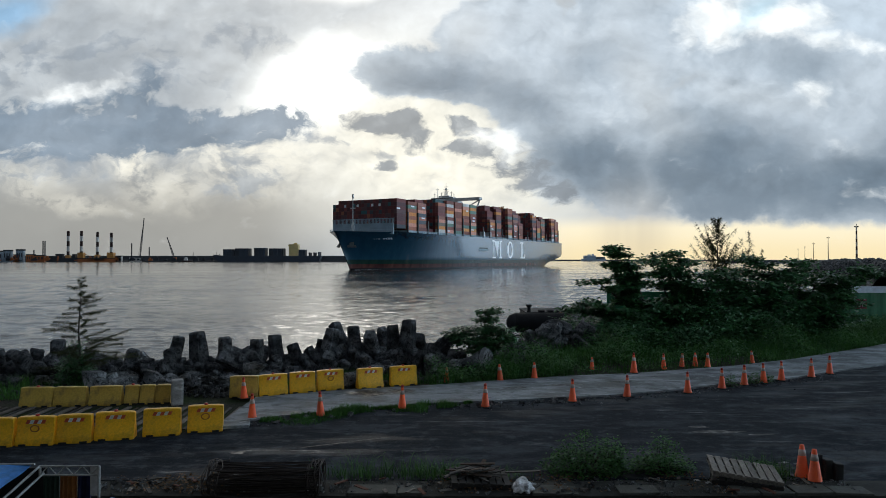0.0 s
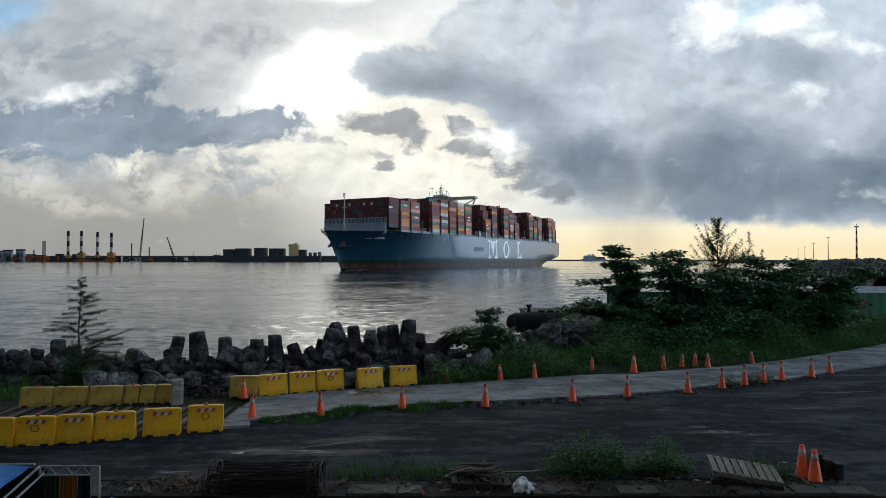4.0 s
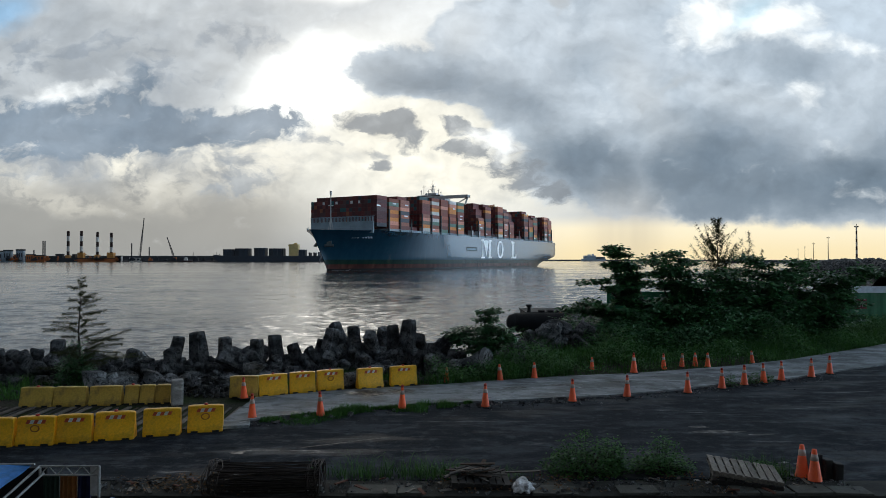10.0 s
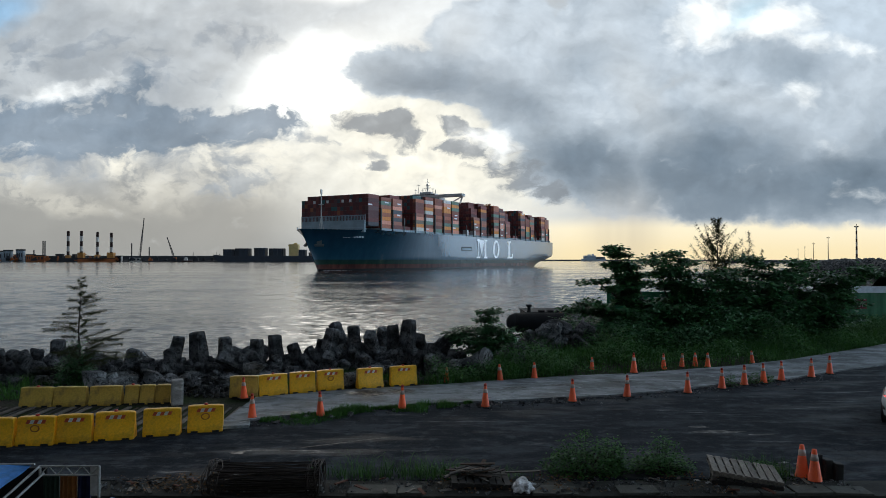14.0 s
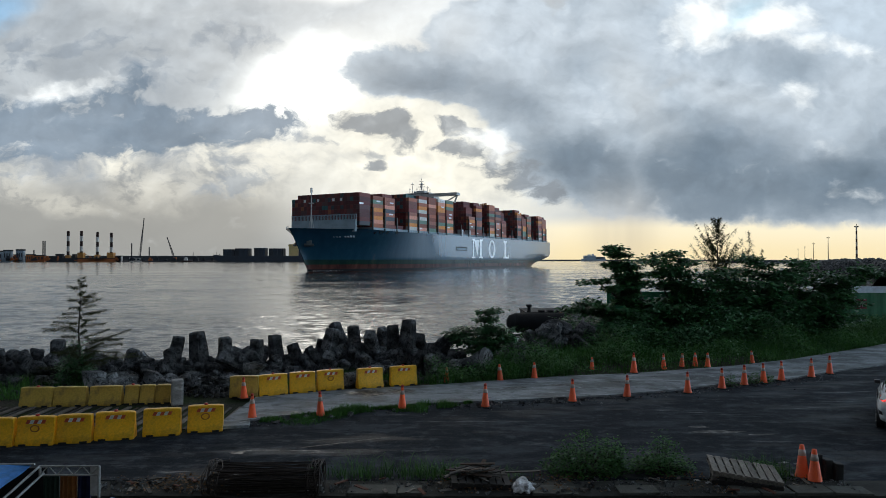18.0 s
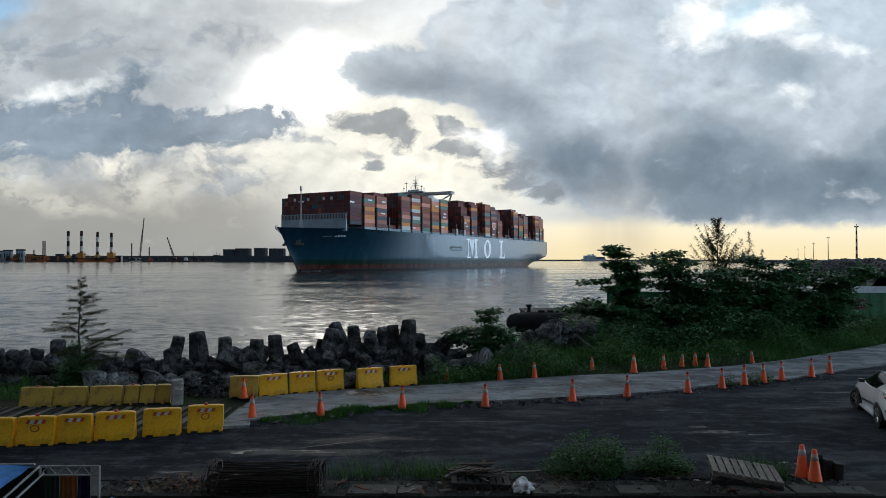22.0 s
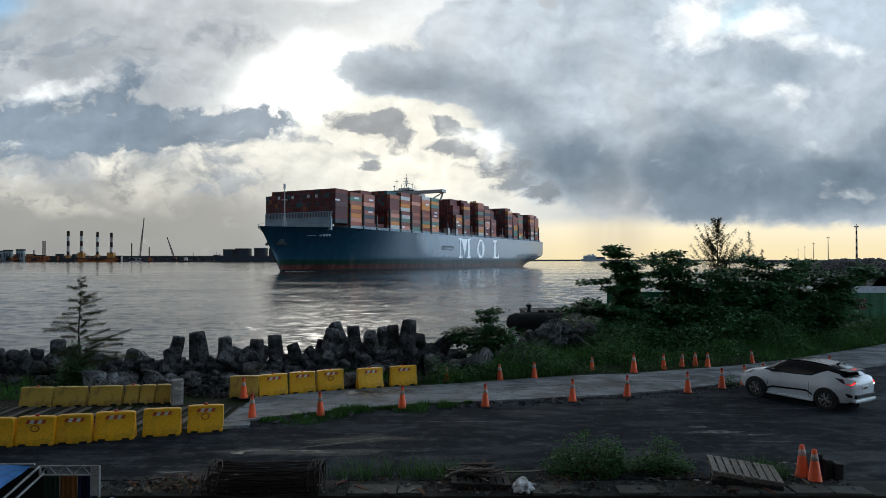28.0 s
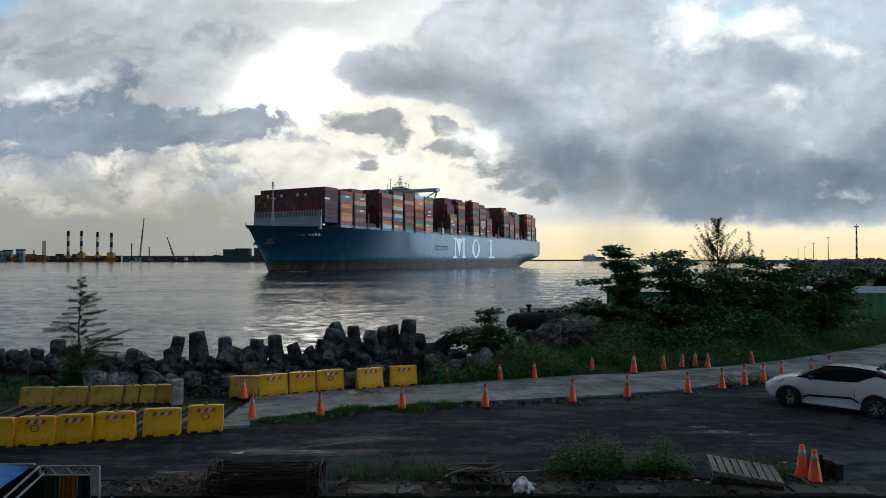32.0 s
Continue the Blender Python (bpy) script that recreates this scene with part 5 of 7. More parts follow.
        lamp = part("tail_lamp", bm, CAR_BLACK, car, "dark boomerang tail lamp housing")
        bm = bmesh.new()
        pts = [(-0.845, 1.06, 0.59), (-0.52, 1.11, 0.79), (-0.50, 1.02, 0.85), (-0.80, 0.96, 0.745)]
        fa = [bm.verts.new((x - 0.022, side * (w + 0.022), z)) for x, z, w in pts]
        bm.faces.new(fa)
        fb = [bm.verts.new((x, side * (w - 0.03), z)) for x, z, w in pts]
        for i in range(4):
            bm.faces.new((fa[i], fa[(i + 1) % 4], fb[(i + 1) % 4], fb[i]))
        bmesh.ops.recalc_face_normals(bm, faces=bm.faces)
        part("lit_lens", bm, TAIL_RED, lamp, "glowing red lens")
        if side < 0:
            bm = bmesh.new()
            box(bm, -0.862, -0.66, 0.905, -0.80, -0.56, 0.955, 0.01)
            part("reversing_lens", bm, REVERSE_WHITE, lamp, "lit white reversing lens")
        # headlamp
        bm = bmesh.new()
        pts = [(3.32, 0.88, 0.53), (2.80, 1.01, 0.74), (2.94, 0.91, 0.84), (3.34, 0.79, 0.70)]
        fa = [bm.verts.new((x + 0.012, side * (w + 0.012), z)) for x, z, w in pts]
        fb = [bm.verts.new((x - 0.08, side * (w - 0.08), z)) for x, z, w in pts]
        bm.faces.new(fa), bm.faces.new(fb[::-1])
        for i in range(4):
            bm.faces.new((fa[i], fa[(i + 1) % 4], fb[(i + 1) % 4], fb[i]))
        bmesh.ops.recalc_face_normals(bm, faces=bm.faces)
        part("headlamp", bm, CLEAR, car)
        # black skirt line, white sill blade
        bm = bmesh.new()
        line = [(0.50, 0.42), (0.72, 0.54), (1.1, 0.52), (2.0, 0.47), (2.2, 0.40)]
        for (xa, za), (xb, zb_) in zip(line, line[1:]):
            vs = [bm.verts.new((x, side * (body_side(x, z) + o), z)) for x, z0 in ((xa, za), (xb, zb_)) for z, o in ((z0, 0.012), (z0 + 0.07, 0.012))]
            bm.faces.new((vs[0], vs[2], vs[3], vs[1]))
        part("skirt_trim", bm, CAR_BLACK, car, "black plastic skirt trim")
        bm = bmesh.new()
        box(bm, 0.46, min(side * 0.80, side * 0.93), 0.22, 2.2, max(side * 0.80, side * 0.93), 0.30, 0.02)
        part("side_sill", bm, CAR_WHITE, car)
        # mirror
        bm = bmesh.new()
        box(bm, 1.86, min(side * 0.82, side * 1.0), 1.08, 2.02, max(side * 0.82, side * 1.0), 1.20, 0.03)
        part("wing_mirror", soften(bm), CAR_BLACK, car)
        bm = bmesh.new()
        yb = side * (body_side(1.2, 0.90) + 0.012)
        box(bm, 1.1, yb - 0.015, 0.885, 1.28, yb + 0.015, 0.915, 0.008)
        part("door_handle", bm, CAR_WHITE, car)
        for xd in (0.62, 2.18):
            bm = bmesh.new()
            for i in range(8):
                z0, z1 = 0.34 + i * 0.075, 0.34 + (i + 1) * 0.075
                vs = [bm.verts.new((xd + dx, side * (body_side(xd, z) + 0.004), z)) for z in (z0, z1) for dx in (0, 0.014)]
                bm.faces.new((vs[0], vs[1], vs[3], vs[2]))
            part("door_seam", bm, CAR_BLACK, car)
        # corner vents of the rear bumper
        bm = bmesh.new()
        pts = [(-0.80, 0.66, 0.79), (-0.62, 0.68, 0.875), (-0.70, 0.56, 0.845), (-0.82, 0.54, 0.74)]
        fa = [bm.verts.new((x - 0.008, side * (w + 0.012), z)) for x, z, w in pts]
        bm.faces.new(fa)
        part("bumper_vent", bm, CAR_BLACK, car)
    # black band of the rear bumper, white lip, plate, spoiler, aerial, wiper
    bm = bmesh.new()
    box(bm, -0.895, -0.62, 0.50, -0.80, 0.62, 0.63, 0.02)
    part("rear_bumper_band", bm, CAR_BLACK, car)
    bm = bmesh.new()
    box(bm, -0.90, -0.70, 0.36, -0.72, 0.70, 0.46, 0.03)
    part("rear_lip", bm, CAR_WHITE, car)
    bm = bmesh.new()
    box(bm, -0.885, -0.50, 0.22, -0.75, 0.50, 0.36, 0.02)
    part("diffuser", bm, CAR_BLACK, car)
    bm = bmesh.new()
    box(bm, -0.885, -0.19, 0.78, -0.86, 0.19, 0.90, 0.005)
    plate = part("number_plate", bm, STICKER_WHITE, car, "white plate with plain dark bars")
    bm = bmesh.new()
    for i in range(6):
        box(bm, -0.889, -0.15 + i * 0.052, 0.80, -0.884, -0.118 + i * 0.052, 0.87)
    part("plate_bar", bm, CAR_BLACK, plate)
    bm = bmesh.new()
    box(bm, -0.52, -0.56, 1.40, -0.10, 0.56, 1.435, 0.012, pose(0, 0, 0.0, 0, -4, 0))
    spoiler = part("roof_spoiler", bm, CAR_BLACK, car)
    bm = bmesh.new()
    box(bm, -0.525, -0.14, 1.405, -0.49, 0.14, 1.44)
    part("brake_lamp", bm, lamp_glow("brake_lamp", (0.85, 0.12, 0.12), 0.5), spoiler)
    bm = bmesh.new()
    tube(bm, (0.10, 0, 1.50), (-0.08, 0, 1.62), 0.05, 0.012, 6)
    part("aerial_fin", bm, CAR_BLACK, car)
    bm = bmesh.new()
    tube(bm, (-0.60, 0.05, 1.12), (-0.50, -0.42, 1.24), 0.012, n=5)
    part("rear_wiper", bm, CAR_BLACK, car)
    bm = bmesh.new()
    tube(bm, (-0.90, 0.42, 0.36), (-0.80, 0.42, 0.36), 0.045, n=10)
    part("exhaust_pipe", bm, ALLOY, car)
    bm = bmesh.new()
    box(bm, 3.38, -0.45, 0.38, 3.475, 0.45, 0.58, 0.02)
    part("front_grille", bm, CAR_BLACK, car)
    # arches and wheels
    wheels = []
    for x in (0.0, 2.64):
        for side in (1, -1):
            bm = bmesh.new()
            o, i_ = side * 0.928, side * 0.55
            n = 24
            ra = [bm.verts.new((x + 0.435 * math.cos(a), o, 0.36 + 0.435 * math.sin(a))) for a in (2 * math.pi * k / n for k in range(n))]
            rb_ = [bm.verts.new((x + 0.39 * math.cos(a), o + side * 0.004, 0.36 + 0.39 * math.sin(a))) for a in (2 * math.pi * k / n for k in range(n))]
            rc = [bm.verts.new((x + 0.435 * math.cos(a), i_, 0.36 + 0.435 * math.sin(a))) for a in (2 * math.pi * k / n for k in range(n))]
            for k in range(n):
                j = (k + 1) % n
                if math.sin(2 * math.pi * (k + 0.5) / n) > -0.35:
                    bm.faces.new((ra[k], ra[j], rb_[j], rb_[k]))
                    bm.faces.new((ra[k], ra[j], rc[j], rc[k]))
            bm.faces.new(rb_)
            part("wheel_arch", bm, CAR_BLACK, car, "black plastic wheel arch")
            hub = new("wheel")
            hub.parent, hub.matrix_basis = car, pose(x, side * 0.83, 0.36)
            bm = bmesh.new()
            prof = [(0.24, -0.10), (0.32, -0.112), (0.355, -0.09), (0.362, -0.04), (0.362, 0.04), (0.355, 0.09), (0.32, 0.112), (0.24, 0.10)]
            turned(bm, prof, 32, pose(0, 0, 0, 90), False)
            part("tyre", soften(bm), BLACK_RUBBER, hub)
            bm = bmesh.new()
            tube(bm, (0, side * 0.02, 0), (0, side * 0.05, 0), 0.235, n=24)
            part("brake_disc", bm, CAR_BLACK, hub)
            bm = bmesh.new()
            for k in range(5):
                for off in (-0.16, 0.16):
                    a = 2 * math.pi * k / 5 + off
                    tube(bm, (0.05 * math.cos(a), side * 0.10, 0.05 * math.sin(a)), (0.232 * math.cos(a + off * 0.5), side * 0.108, 0.232 * math.sin(a + off * 0.5)), 0.02, 0.016, 5)
            turned(bm, [(0.226, -0.02), (0.244, -0.02), (0.248, 0.02), (0.228, 0.02), (0.226, -0.02)], 28, pose(0, side * 0.098, 0, 90), False)
            turned(bm, [(0.05, -0.02), (0.055, 0.0), (0.045, 0.02)], 12, pose(0, side * 0.105, 0, 90))
            part("rim", bm, ALLOY, hub, "five-spoke alloy rim")
            wheels.append((hub, x, side))
    return car, wheels


CAR, WHEELS = white_car()


# ================= far shore and harbour =================
FAR_DARK = surface("far_dark", (0.032, 0.035, 0.042), 0.8, 0, 0.2, 0.02, 0.4, dirty=0.3, bump=0)
FAR_ORANGE = surface("barge_orange", (0.42, 0.12, 0.03), 0.6, 0, 0.3, 0.05, 0.3, dirty=0.4, bump=0)
FAR_RED = surface("leg_red", (0.030, 0.010, 0.009), 0.6, 0, 0.3, 0.05, 0.3, dirty=0.3, bump=0)
FAR_WHITE = surface("leg_white", (0.62, 0.60, 0.57), 0.6, 0, 0.3, 0.05, 0.3, dirty=0.2, bump=0)
FAR_CREAM = surface("cream_paint", (0.62, 0.46, 0.20), 0.6, 0, 0.3, 0.05, 0.3, dirty=0.2, bump=0)
FAR_BLUE = surface("far_blue_grey", (0.030, 0.040, 0.056), 0.7, 0, 0.3, 0.05, 0.3, dirty=0.3, bump=0)
FAR_YELLOW = surface("jack_yellow", (0.50, 0.22, 0.045), 0.6, 0, 0.3, 0.05, 0.3, dirty=0.4, bump=0)
FAR_PALE = surface("far_pale_blue", (0.26, 0.32, 0.38), 0.7, 0, 0.3, 0.05, 0.3, dirty=0.3, bump=0)
FY = 2200.0
FS = FY / 1150.0


def far_x(px, depth=-50.0):
    return (px - 784) * (FY + depth) / 1150.0


def one_box(name, mat, x0, y0, z0, x1, y1, z1, parent=None, label="", bevel=0.0):
    bm = bmesh.new()
    box(bm, x0, y0, z0, x1, y1, z1, bevel)
    return part(name, bm, mat, parent, label)


def rubble_wall(name, x0, y0, x1, y1, top, foot, width, mat, n=160, rough=1.0):
    """A breakwater: an uneven bank with a flat cap between two points of the plan."""
    d = Vector((x1 - x0, y1 - y0, 0))
    side = Vector((-d.y, d.x, 0)).normalized()
    vs, fs = [], []
    prof = [(-width * 1.6, foot), (-width * 1.1, foot + (top - foot) * 0.4), (-width * 0.7, top - 0.6), (-width * 0.5, top), (width * 0.5, top), (width * 1.6, foot)]
    for i in range(n + 1):
        c = Vector((x0, y0, 0)) + d * (i / n)
        for k, (w, z) in enumerate(prof):
            j = rough if k in (1, 2) else 0.15 * rough
            vs.append(c + side * (w + random.uniform(-j, j)) + Vector((0, 0, z + random.uniform(-j, j) * 0.6)))
    m = len(prof)
    for i in range(n):
        fs += [(i * m + k, i * m + m + k, i * m + m + k + 1, i * m + k + 1) for k in range(m - 1)]
    return raw(name, vs, fs, mat)


tagged(rubble_wall("breakwater_far", far_x(-260), FY + 120, far_x(640), FY + 60, 19.0, -4, 14, FAR_DARK, 200, 1.2), "long dark breakwater across the harbour", "breakwater", kind="structure")
tagged(rubble_wall("breakwater_horizon", 420, 3600, 1500, 3500, 6.0, -4, 14, FAR_DARK, 120, 1.0), "low dark breakwater on the horizon", "breakwater", kind="structure")
tagged(rubble_wall("quay_far", far_x(-200), FY - 25, far_x(395), FY - 40, 3.0, -4, 12, FAR_DARK, 200, 0.9), "low dark quay with moored work barges", "quay", kind="structure")

# jack-up work barge with four striped legs
rig = thing("jackup_barge", pose(far_x(150), FY - 50, WATER), "orange jack-up barge with black and white striped legs", "barge")
one_box("hull", FAR_ORANGE, -8 * FS, -15, -1, 56 * FS, 15, 11.5, rig, bevel=0.5)
one_box("bow_section", FAR_DARK, -52 * FS, -14, -1, -8 * FS, 14, 12.5, rig)
one_box("deck_edge", FAR_DARK, -8.2 * FS, -15.3, 11, 56.2 * FS, 15.3, 13.0, rig)
for k, (px, top) in enumerate(((120.5, 409.5), (144, 409.5), (172.5, 411.5), (197, 412.5))):
    x, t = far_x(px) - far_x(150), (463 - top) * FS
    leg = one_box("jack_house", FAR_YELLOW, x - (6, 9, 6, 10)[k], -8, 9, x + (6, 9, 6, 10)[k], 8, (22, 31, 24, 31)[k], rig)
    step = (t - 18) / 5
    for i in range(5):
        one_box("leg_band", FAR_RED if i % 2 == 0 else FAR_WHITE, x - 3.2, -3.2, 18 + i * step, x + 3.2, 3.2, 18 + (i + 1) * step, leg)
for px, w, h in ((102, 10, 16), (132, 5, 26), (186, 6, 19), (160, 14, 14)):
    one_box("deck_gear", FAR_DARK if w < 12 else FAR_WHITE, far_x(px) - far_x(150) - w, -6, 9, far_x(px) - far_x(150) + w, 6, h, rig)
bm = bmesh.new()
tube(bm, (far_x(146) - far_x(150), 0, 30), (far_x(163) - far_x(150), 0, 15), 1.2, 0.8, 6)
part("crane_jib", bm, FAR_ORANGE, rig)


def lattice(bm, a, b, w, n=14, r=0.35):
    """A square lattice boom."""
    a, b = Vector(a), Vector(b)
    q = (b - a).to_track_quat("Z", "Y")
    rows = []
    for i in range(n + 1):
        k = i / n
        ww = w * (0.45 + 0.55 * math.sin(math.pi * min(1, k * 1.1 + 0.12)))
        rows.append([a.lerp(b, k) + q @ Vector((sx * ww, sy * ww, 0)) for sx, sy in ((-1, -1), (1, -1), (1, 1), (-1, 1))])
    for i in range(n):
        for k in range(4):
            tube(bm, rows[i][k], rows[i + 1][k], r, n=4, cap=False)
            tube(bm, rows[i][k], rows[i + 1][(k + 1) % 4], r * 0.7, n=3, cap=False)


for foot, tip, top, label in ((247.5, 254.5, 388, "tall dark lattice crane with an upright boom"), (309, 295.5, 421, "small dark lattice crane with a slanted boom")):
    crane = thing("crawler_crane", pose(far_x(foot), FY - 50, 3.0), label, "crane", "cranes on the far quay")
    bm = bmesh.new()
    lattice(bm, (0, 0, 6), (far_x(tip) - far_x(foot), 0, (461 - top) * FS), 1.7, 16, 0.55)
    part("boom", bm, FAR_DARK, crane)
    one_box("cab", FAR_ORANGE if foot > 300 else FAR_DARK, -6, -4, 3, 7, 4, 10, crane)
    one_box("track", FAR_DARK, -8, -5, 0, 8, 5, 3, crane)
    bm = bmesh.new()
    tube(bm, (-6, 0, 9), ((far_x(tip) - far_x(foot)) * 0.98, 0, (461 - top) * FS - 1), 0.25, n=3)
    part("guy_cable", bm, FAR_DARK, crane)
for px, top in ((76, 427), (79.5, 427), (60, 443), (233, 431), (264, 438), (342, 447)):
    bm = bmesh.new()
    tube(bm, (0, 0, 0), (0, 0, (462 - top) * FS), 1.9 if px != 342 else 0.8, n=8)
    ob = part("spud_pile", bm, FAR_DARK, None, "", pose(far_x(px), FY - 50, 1.0))
    tagged(ob, "dark upright steel spud pile on the quay", "pile", "spud piles")
for x0, x1, top, mat, label in ((-12, 6, 443.5, FAR_PALE, "pale blue-grey shed on the far quay"), (8, 21, 442, FAR_PALE, "pale blue-grey shed on the far quay"), (30, 43, 441, FAR_PALE, "pale open-sided shed on the far quay"), (26, 36, 450, FAR_ORANGE, "orange work pontoon at the quay"), (48, 61, 449.5, FAR_ORANGE, "orange work pontoon at the quay"), (208, 216, 452, FAR_WHITE, "pale row of site cabins on the quay"), (62, 80, 451, FAR_ORANGE, "orange work pontoon at the quay"),
                                (84, 96, 453, FAR_DARK, "dark work pontoon at the quay"), (205, 215, 453, FAR_DARK, "dark work pontoon at the quay"), (230, 250, 454.5, FAR_WHITE, "pale row of site cabins on the quay"), (100, 112, 449, FAR_DARK, "dark pile of gear on the quay")):
    t = thing("quay_building" if mat is not FAR_ORANGE else "pontoon", pose(far_x((x0 + x1) / 2), FY - 50, WATER), label, "harbour structure", "structures on the far quay")
    w, h = (x1 - x0) * FS / 2, (463 - top) * FS
    one_box("wall", mat, -w, -5, 0, w, 5, h * 0.88, t)
    one_box("roof", FAR_DARK, -w - 0.6, -5.6, h * 0.88, w + 0.6, 5.6, h, t)
    for i in range(3):
        one_box("opening", FAR_DARK, -w * 0.8 + i * w * 0.6, -5.2, h * 0.35, -w * 0.8 + i * w * 0.6 + w * 0.3, -4.9, h * 0.7, t)
tug = thing("tugboat", pose(far_x(330, -110), FY - 110, WATER), "small white and red tugboat by the quay", "boat")
one_box("hull", FAR_RED, -16, -4, 0, 20, 4, 5, tug, bevel=1.0)
one_box("cabin", FAR_WHITE, -8, -3, 5, 4, 3, 11, tug)
one_box("wheelhouse", FAR_WHITE, -5, -2.5, 11, 2, 2.5, 15, tug)
bm = bmesh.new()
tube(bm, (-2, 0, 15), (-2, 0, 23), 0.4, n=5)
part("mast", bm, FAR_DARK, tug)

gear = random.Random(77)
for i in range(46):
    px = gear.uniform(-15, 380)
    w, h = gear.uniform(2, 9), gear.uniform(4, 17)
    bm = bmesh.new()
    box(bm, -w, -3, 0, w, 3, h * 0.6, 0.4)
    box(bm, -w * 0.5, -2, h * 0.6, w * 0.3, 2, h, 0.3)
    tagged(part("quay_gear", bm, (FAR_DARK, FAR_DARK, FAR_BLUE, FAR_DARK, FAR_ORANGE)[i % 5], None, "", pose(far_x(px, -62), FY - 62, 2.0)), "small heap of dark gear on the far quay", "harbour gear", "gear on the far quay")

# second container ship, moored far behind
s2 = thing("container_ship", pose(far_x(475, -60), FY - 60, WATER), "dark distant container ship with a cream deckhouse", "ship")
bm = bmesh.new()
vs = [bm.verts.new((x * FS, y, z)) for y in (-18, 18) for x, z in ((-92, 24.0), (-85, 0), (88, 0), (92, 19.5), (20, 19.5), (-70, 19.5), (-82, 21.5))]
for k in range(7):
    bm.faces.new((vs[k], vs[(k + 1) % 7], vs[7 + (k + 1) % 7], vs[7 + k]))
bm.faces.new(vs[:7][::-1]), bm.faces.new(vs[7:])
bmesh.ops.recalc_face_normals(bm, faces=bm.faces)
part("hull", bm, FAR_BLUE, s2)
for a, b, top in ((400, 419, 440.5), (420, 444, 439), (453, 472, 439), (478, 503, 439), (529, 540, 441), (546, 549, 446), (554, 557, 446), (562, 565, 446)):
    x = (a - 475) * FS
    while x < (b - 475) * FS - 3:
        w = min(14.0, (b - 475) * FS - x)
        one_box("container_bay", FAR_BLUE if (a + int(x)) % 3 else FAR_DARK, x, -17, 19, x + w - 0.8, 17, (463 - top) * FS - (int(x) % 2) * 1.5, s2)
        x += w
one_box("deckhouse", FAR_CREAM, (512 - 475) * FS, -15, 13, (527 - 475) * FS, 15, 58, s2, "cream-painted deckhouse")
one_box("bridge", FAR_CREAM, (511 - 475) * FS, -17, 52, (525 - 475) * FS, 17, 56, s2)
one_box("funnel", FAR_CREAM, (519 - 475) * FS, -5, 56, (524 - 475) * FS, 5, 63, s2)
for a, b, h in ((386, 387, 33), (391, 392, 27)):
    bm = bmesh.new()
    tube(bm, ((a - 475) * FS, 0, 13), ((a - 475) * FS, 0, h), 0.7, n=5)
    part("mast", bm, FAR_DARK, s2)

# grey vehicle carrier leaving on the horizon
s3 = thing("cargo_ship", pose(810, 3500, WATER), "pale grey cargo ship on the horizon", "ship")
bm = bmesh.new()
box(bm, -64, -12, 0, 66, 12, 13, 1.0)
part("hull", bm, FAR_PALE, s3)
one_box("superstructure", FAR_PALE, -52, -11, 13, 12, 11, 30, s3, bevel=1.5)
one_box("bridge", FAR_WHITE, -30, -11, 30, -14, 11, 36, s3)
one_box("funnel", FAR_PALE, -8, -4, 30, 2, 4, 38, s3)
one_box("deck_cargo", FAR_BLUE, 14, -11, 13, 60, 11, 22, s3)

# mole to the seaward side, with lamp masts and a beacon
tagged(rubble_wall("breakwater_near", 120, 168, 760, 1440, 4.9, -4, 6.0, ROCK, 420, 1.7), "long breakwater of dark armour stone", "breakwater", kind="structure")
MAST = surface("mast_steel", (0.10, 0.095, 0.09), 0.6, 0.3, 3, 0.6, 0.3, dirty=0.3, bump=0)
for k, (x, y, px) in enumerate(((177, 278, 0), (249, 420, 1), (328, 575, 2), (401, 720, 3), (470, 860, 4))):
    mast = thing("lamp_mast", pose(x, y, 4.6), "striped red and white lamp mast on the breakwater" if k == 0 else "slender lamp mast on the breakwater", "lamp mast", "lamp masts on the breakwater")
    h = 14.6
    n = 9
    for i in range(n):
        bm = bmesh.new()
        tube(bm, (0, 0, h * i / n), (0, 0, h * (i + 1) / n), (0.42 if k == 0 else 0.3) - 0.015 * i, (0.41 if k == 0 else 0.29) - 0.015 * i, 8)
        part("mast_band", bm, (FAR_RED if i % 2 else FAR_WHITE) if k < 1 else MAST, mast)
    bm = bmesh.new()
    box(bm, -0.8, -0.3, h, 0.8, 0.3, h + 0.25), box(bm, -0.8, -0.3, h + 0.25, -0.4, 0.3, h + 0.55), box(bm, 0.4, -0.3, h + 0.25, 0.8, 0.3, h + 0.55)
    part("lamp_head", bm, MAST, mast)
    bm = bmesh.new()
    tube(bm, (0, 0, h), (0, 0, h + 1.5), 0.1, n=5)
    part("rod", bm, MAST, mast)
beacon = thing("beacon", pose(508, 1100, 4.5), "dark squat harbour beacon tower", "lighthouse")
for r0, r1, z0, z1, name in ((5.5, 5.0, 0, 4, "base"), (3.0, 2.4, 4, 9.5, "tower"), (3.2, 3.2, 9.5, 10.2, "gallery"), (1.8, 1.6, 10.2, 13.2, "lantern")):
    bm = bmesh.new()
    tube(bm, (0, 0, z0), (0, 0, z1), r0, r1, 12)
    part(name, bm, FAR_DARK, beacon)
tagged(rubble_wall("breakwater_outer", 640, 1500, 2600, 1700, 4.6, -4, 6.0, FAR_DARK, 160, 1.2), "low dark outer breakwater", "breakwater", kind="structure")

# low jetty with a rubber fender
JETTY = surface("jetty_black", (0.009, 0.009, 0.010), 0.8, 0, 6, 0.8, 0.4, dirty=0.2, bump=0.4, depth=0.05)
jet = thing("jetty", pose(0, 0, 0), "low dark jetty with a round black fender", "jetty", kind="structure")
bm = bmesh.new()
box(bm, 8.4, 65.2, -4, 26, 71, -0.1, 0.15)
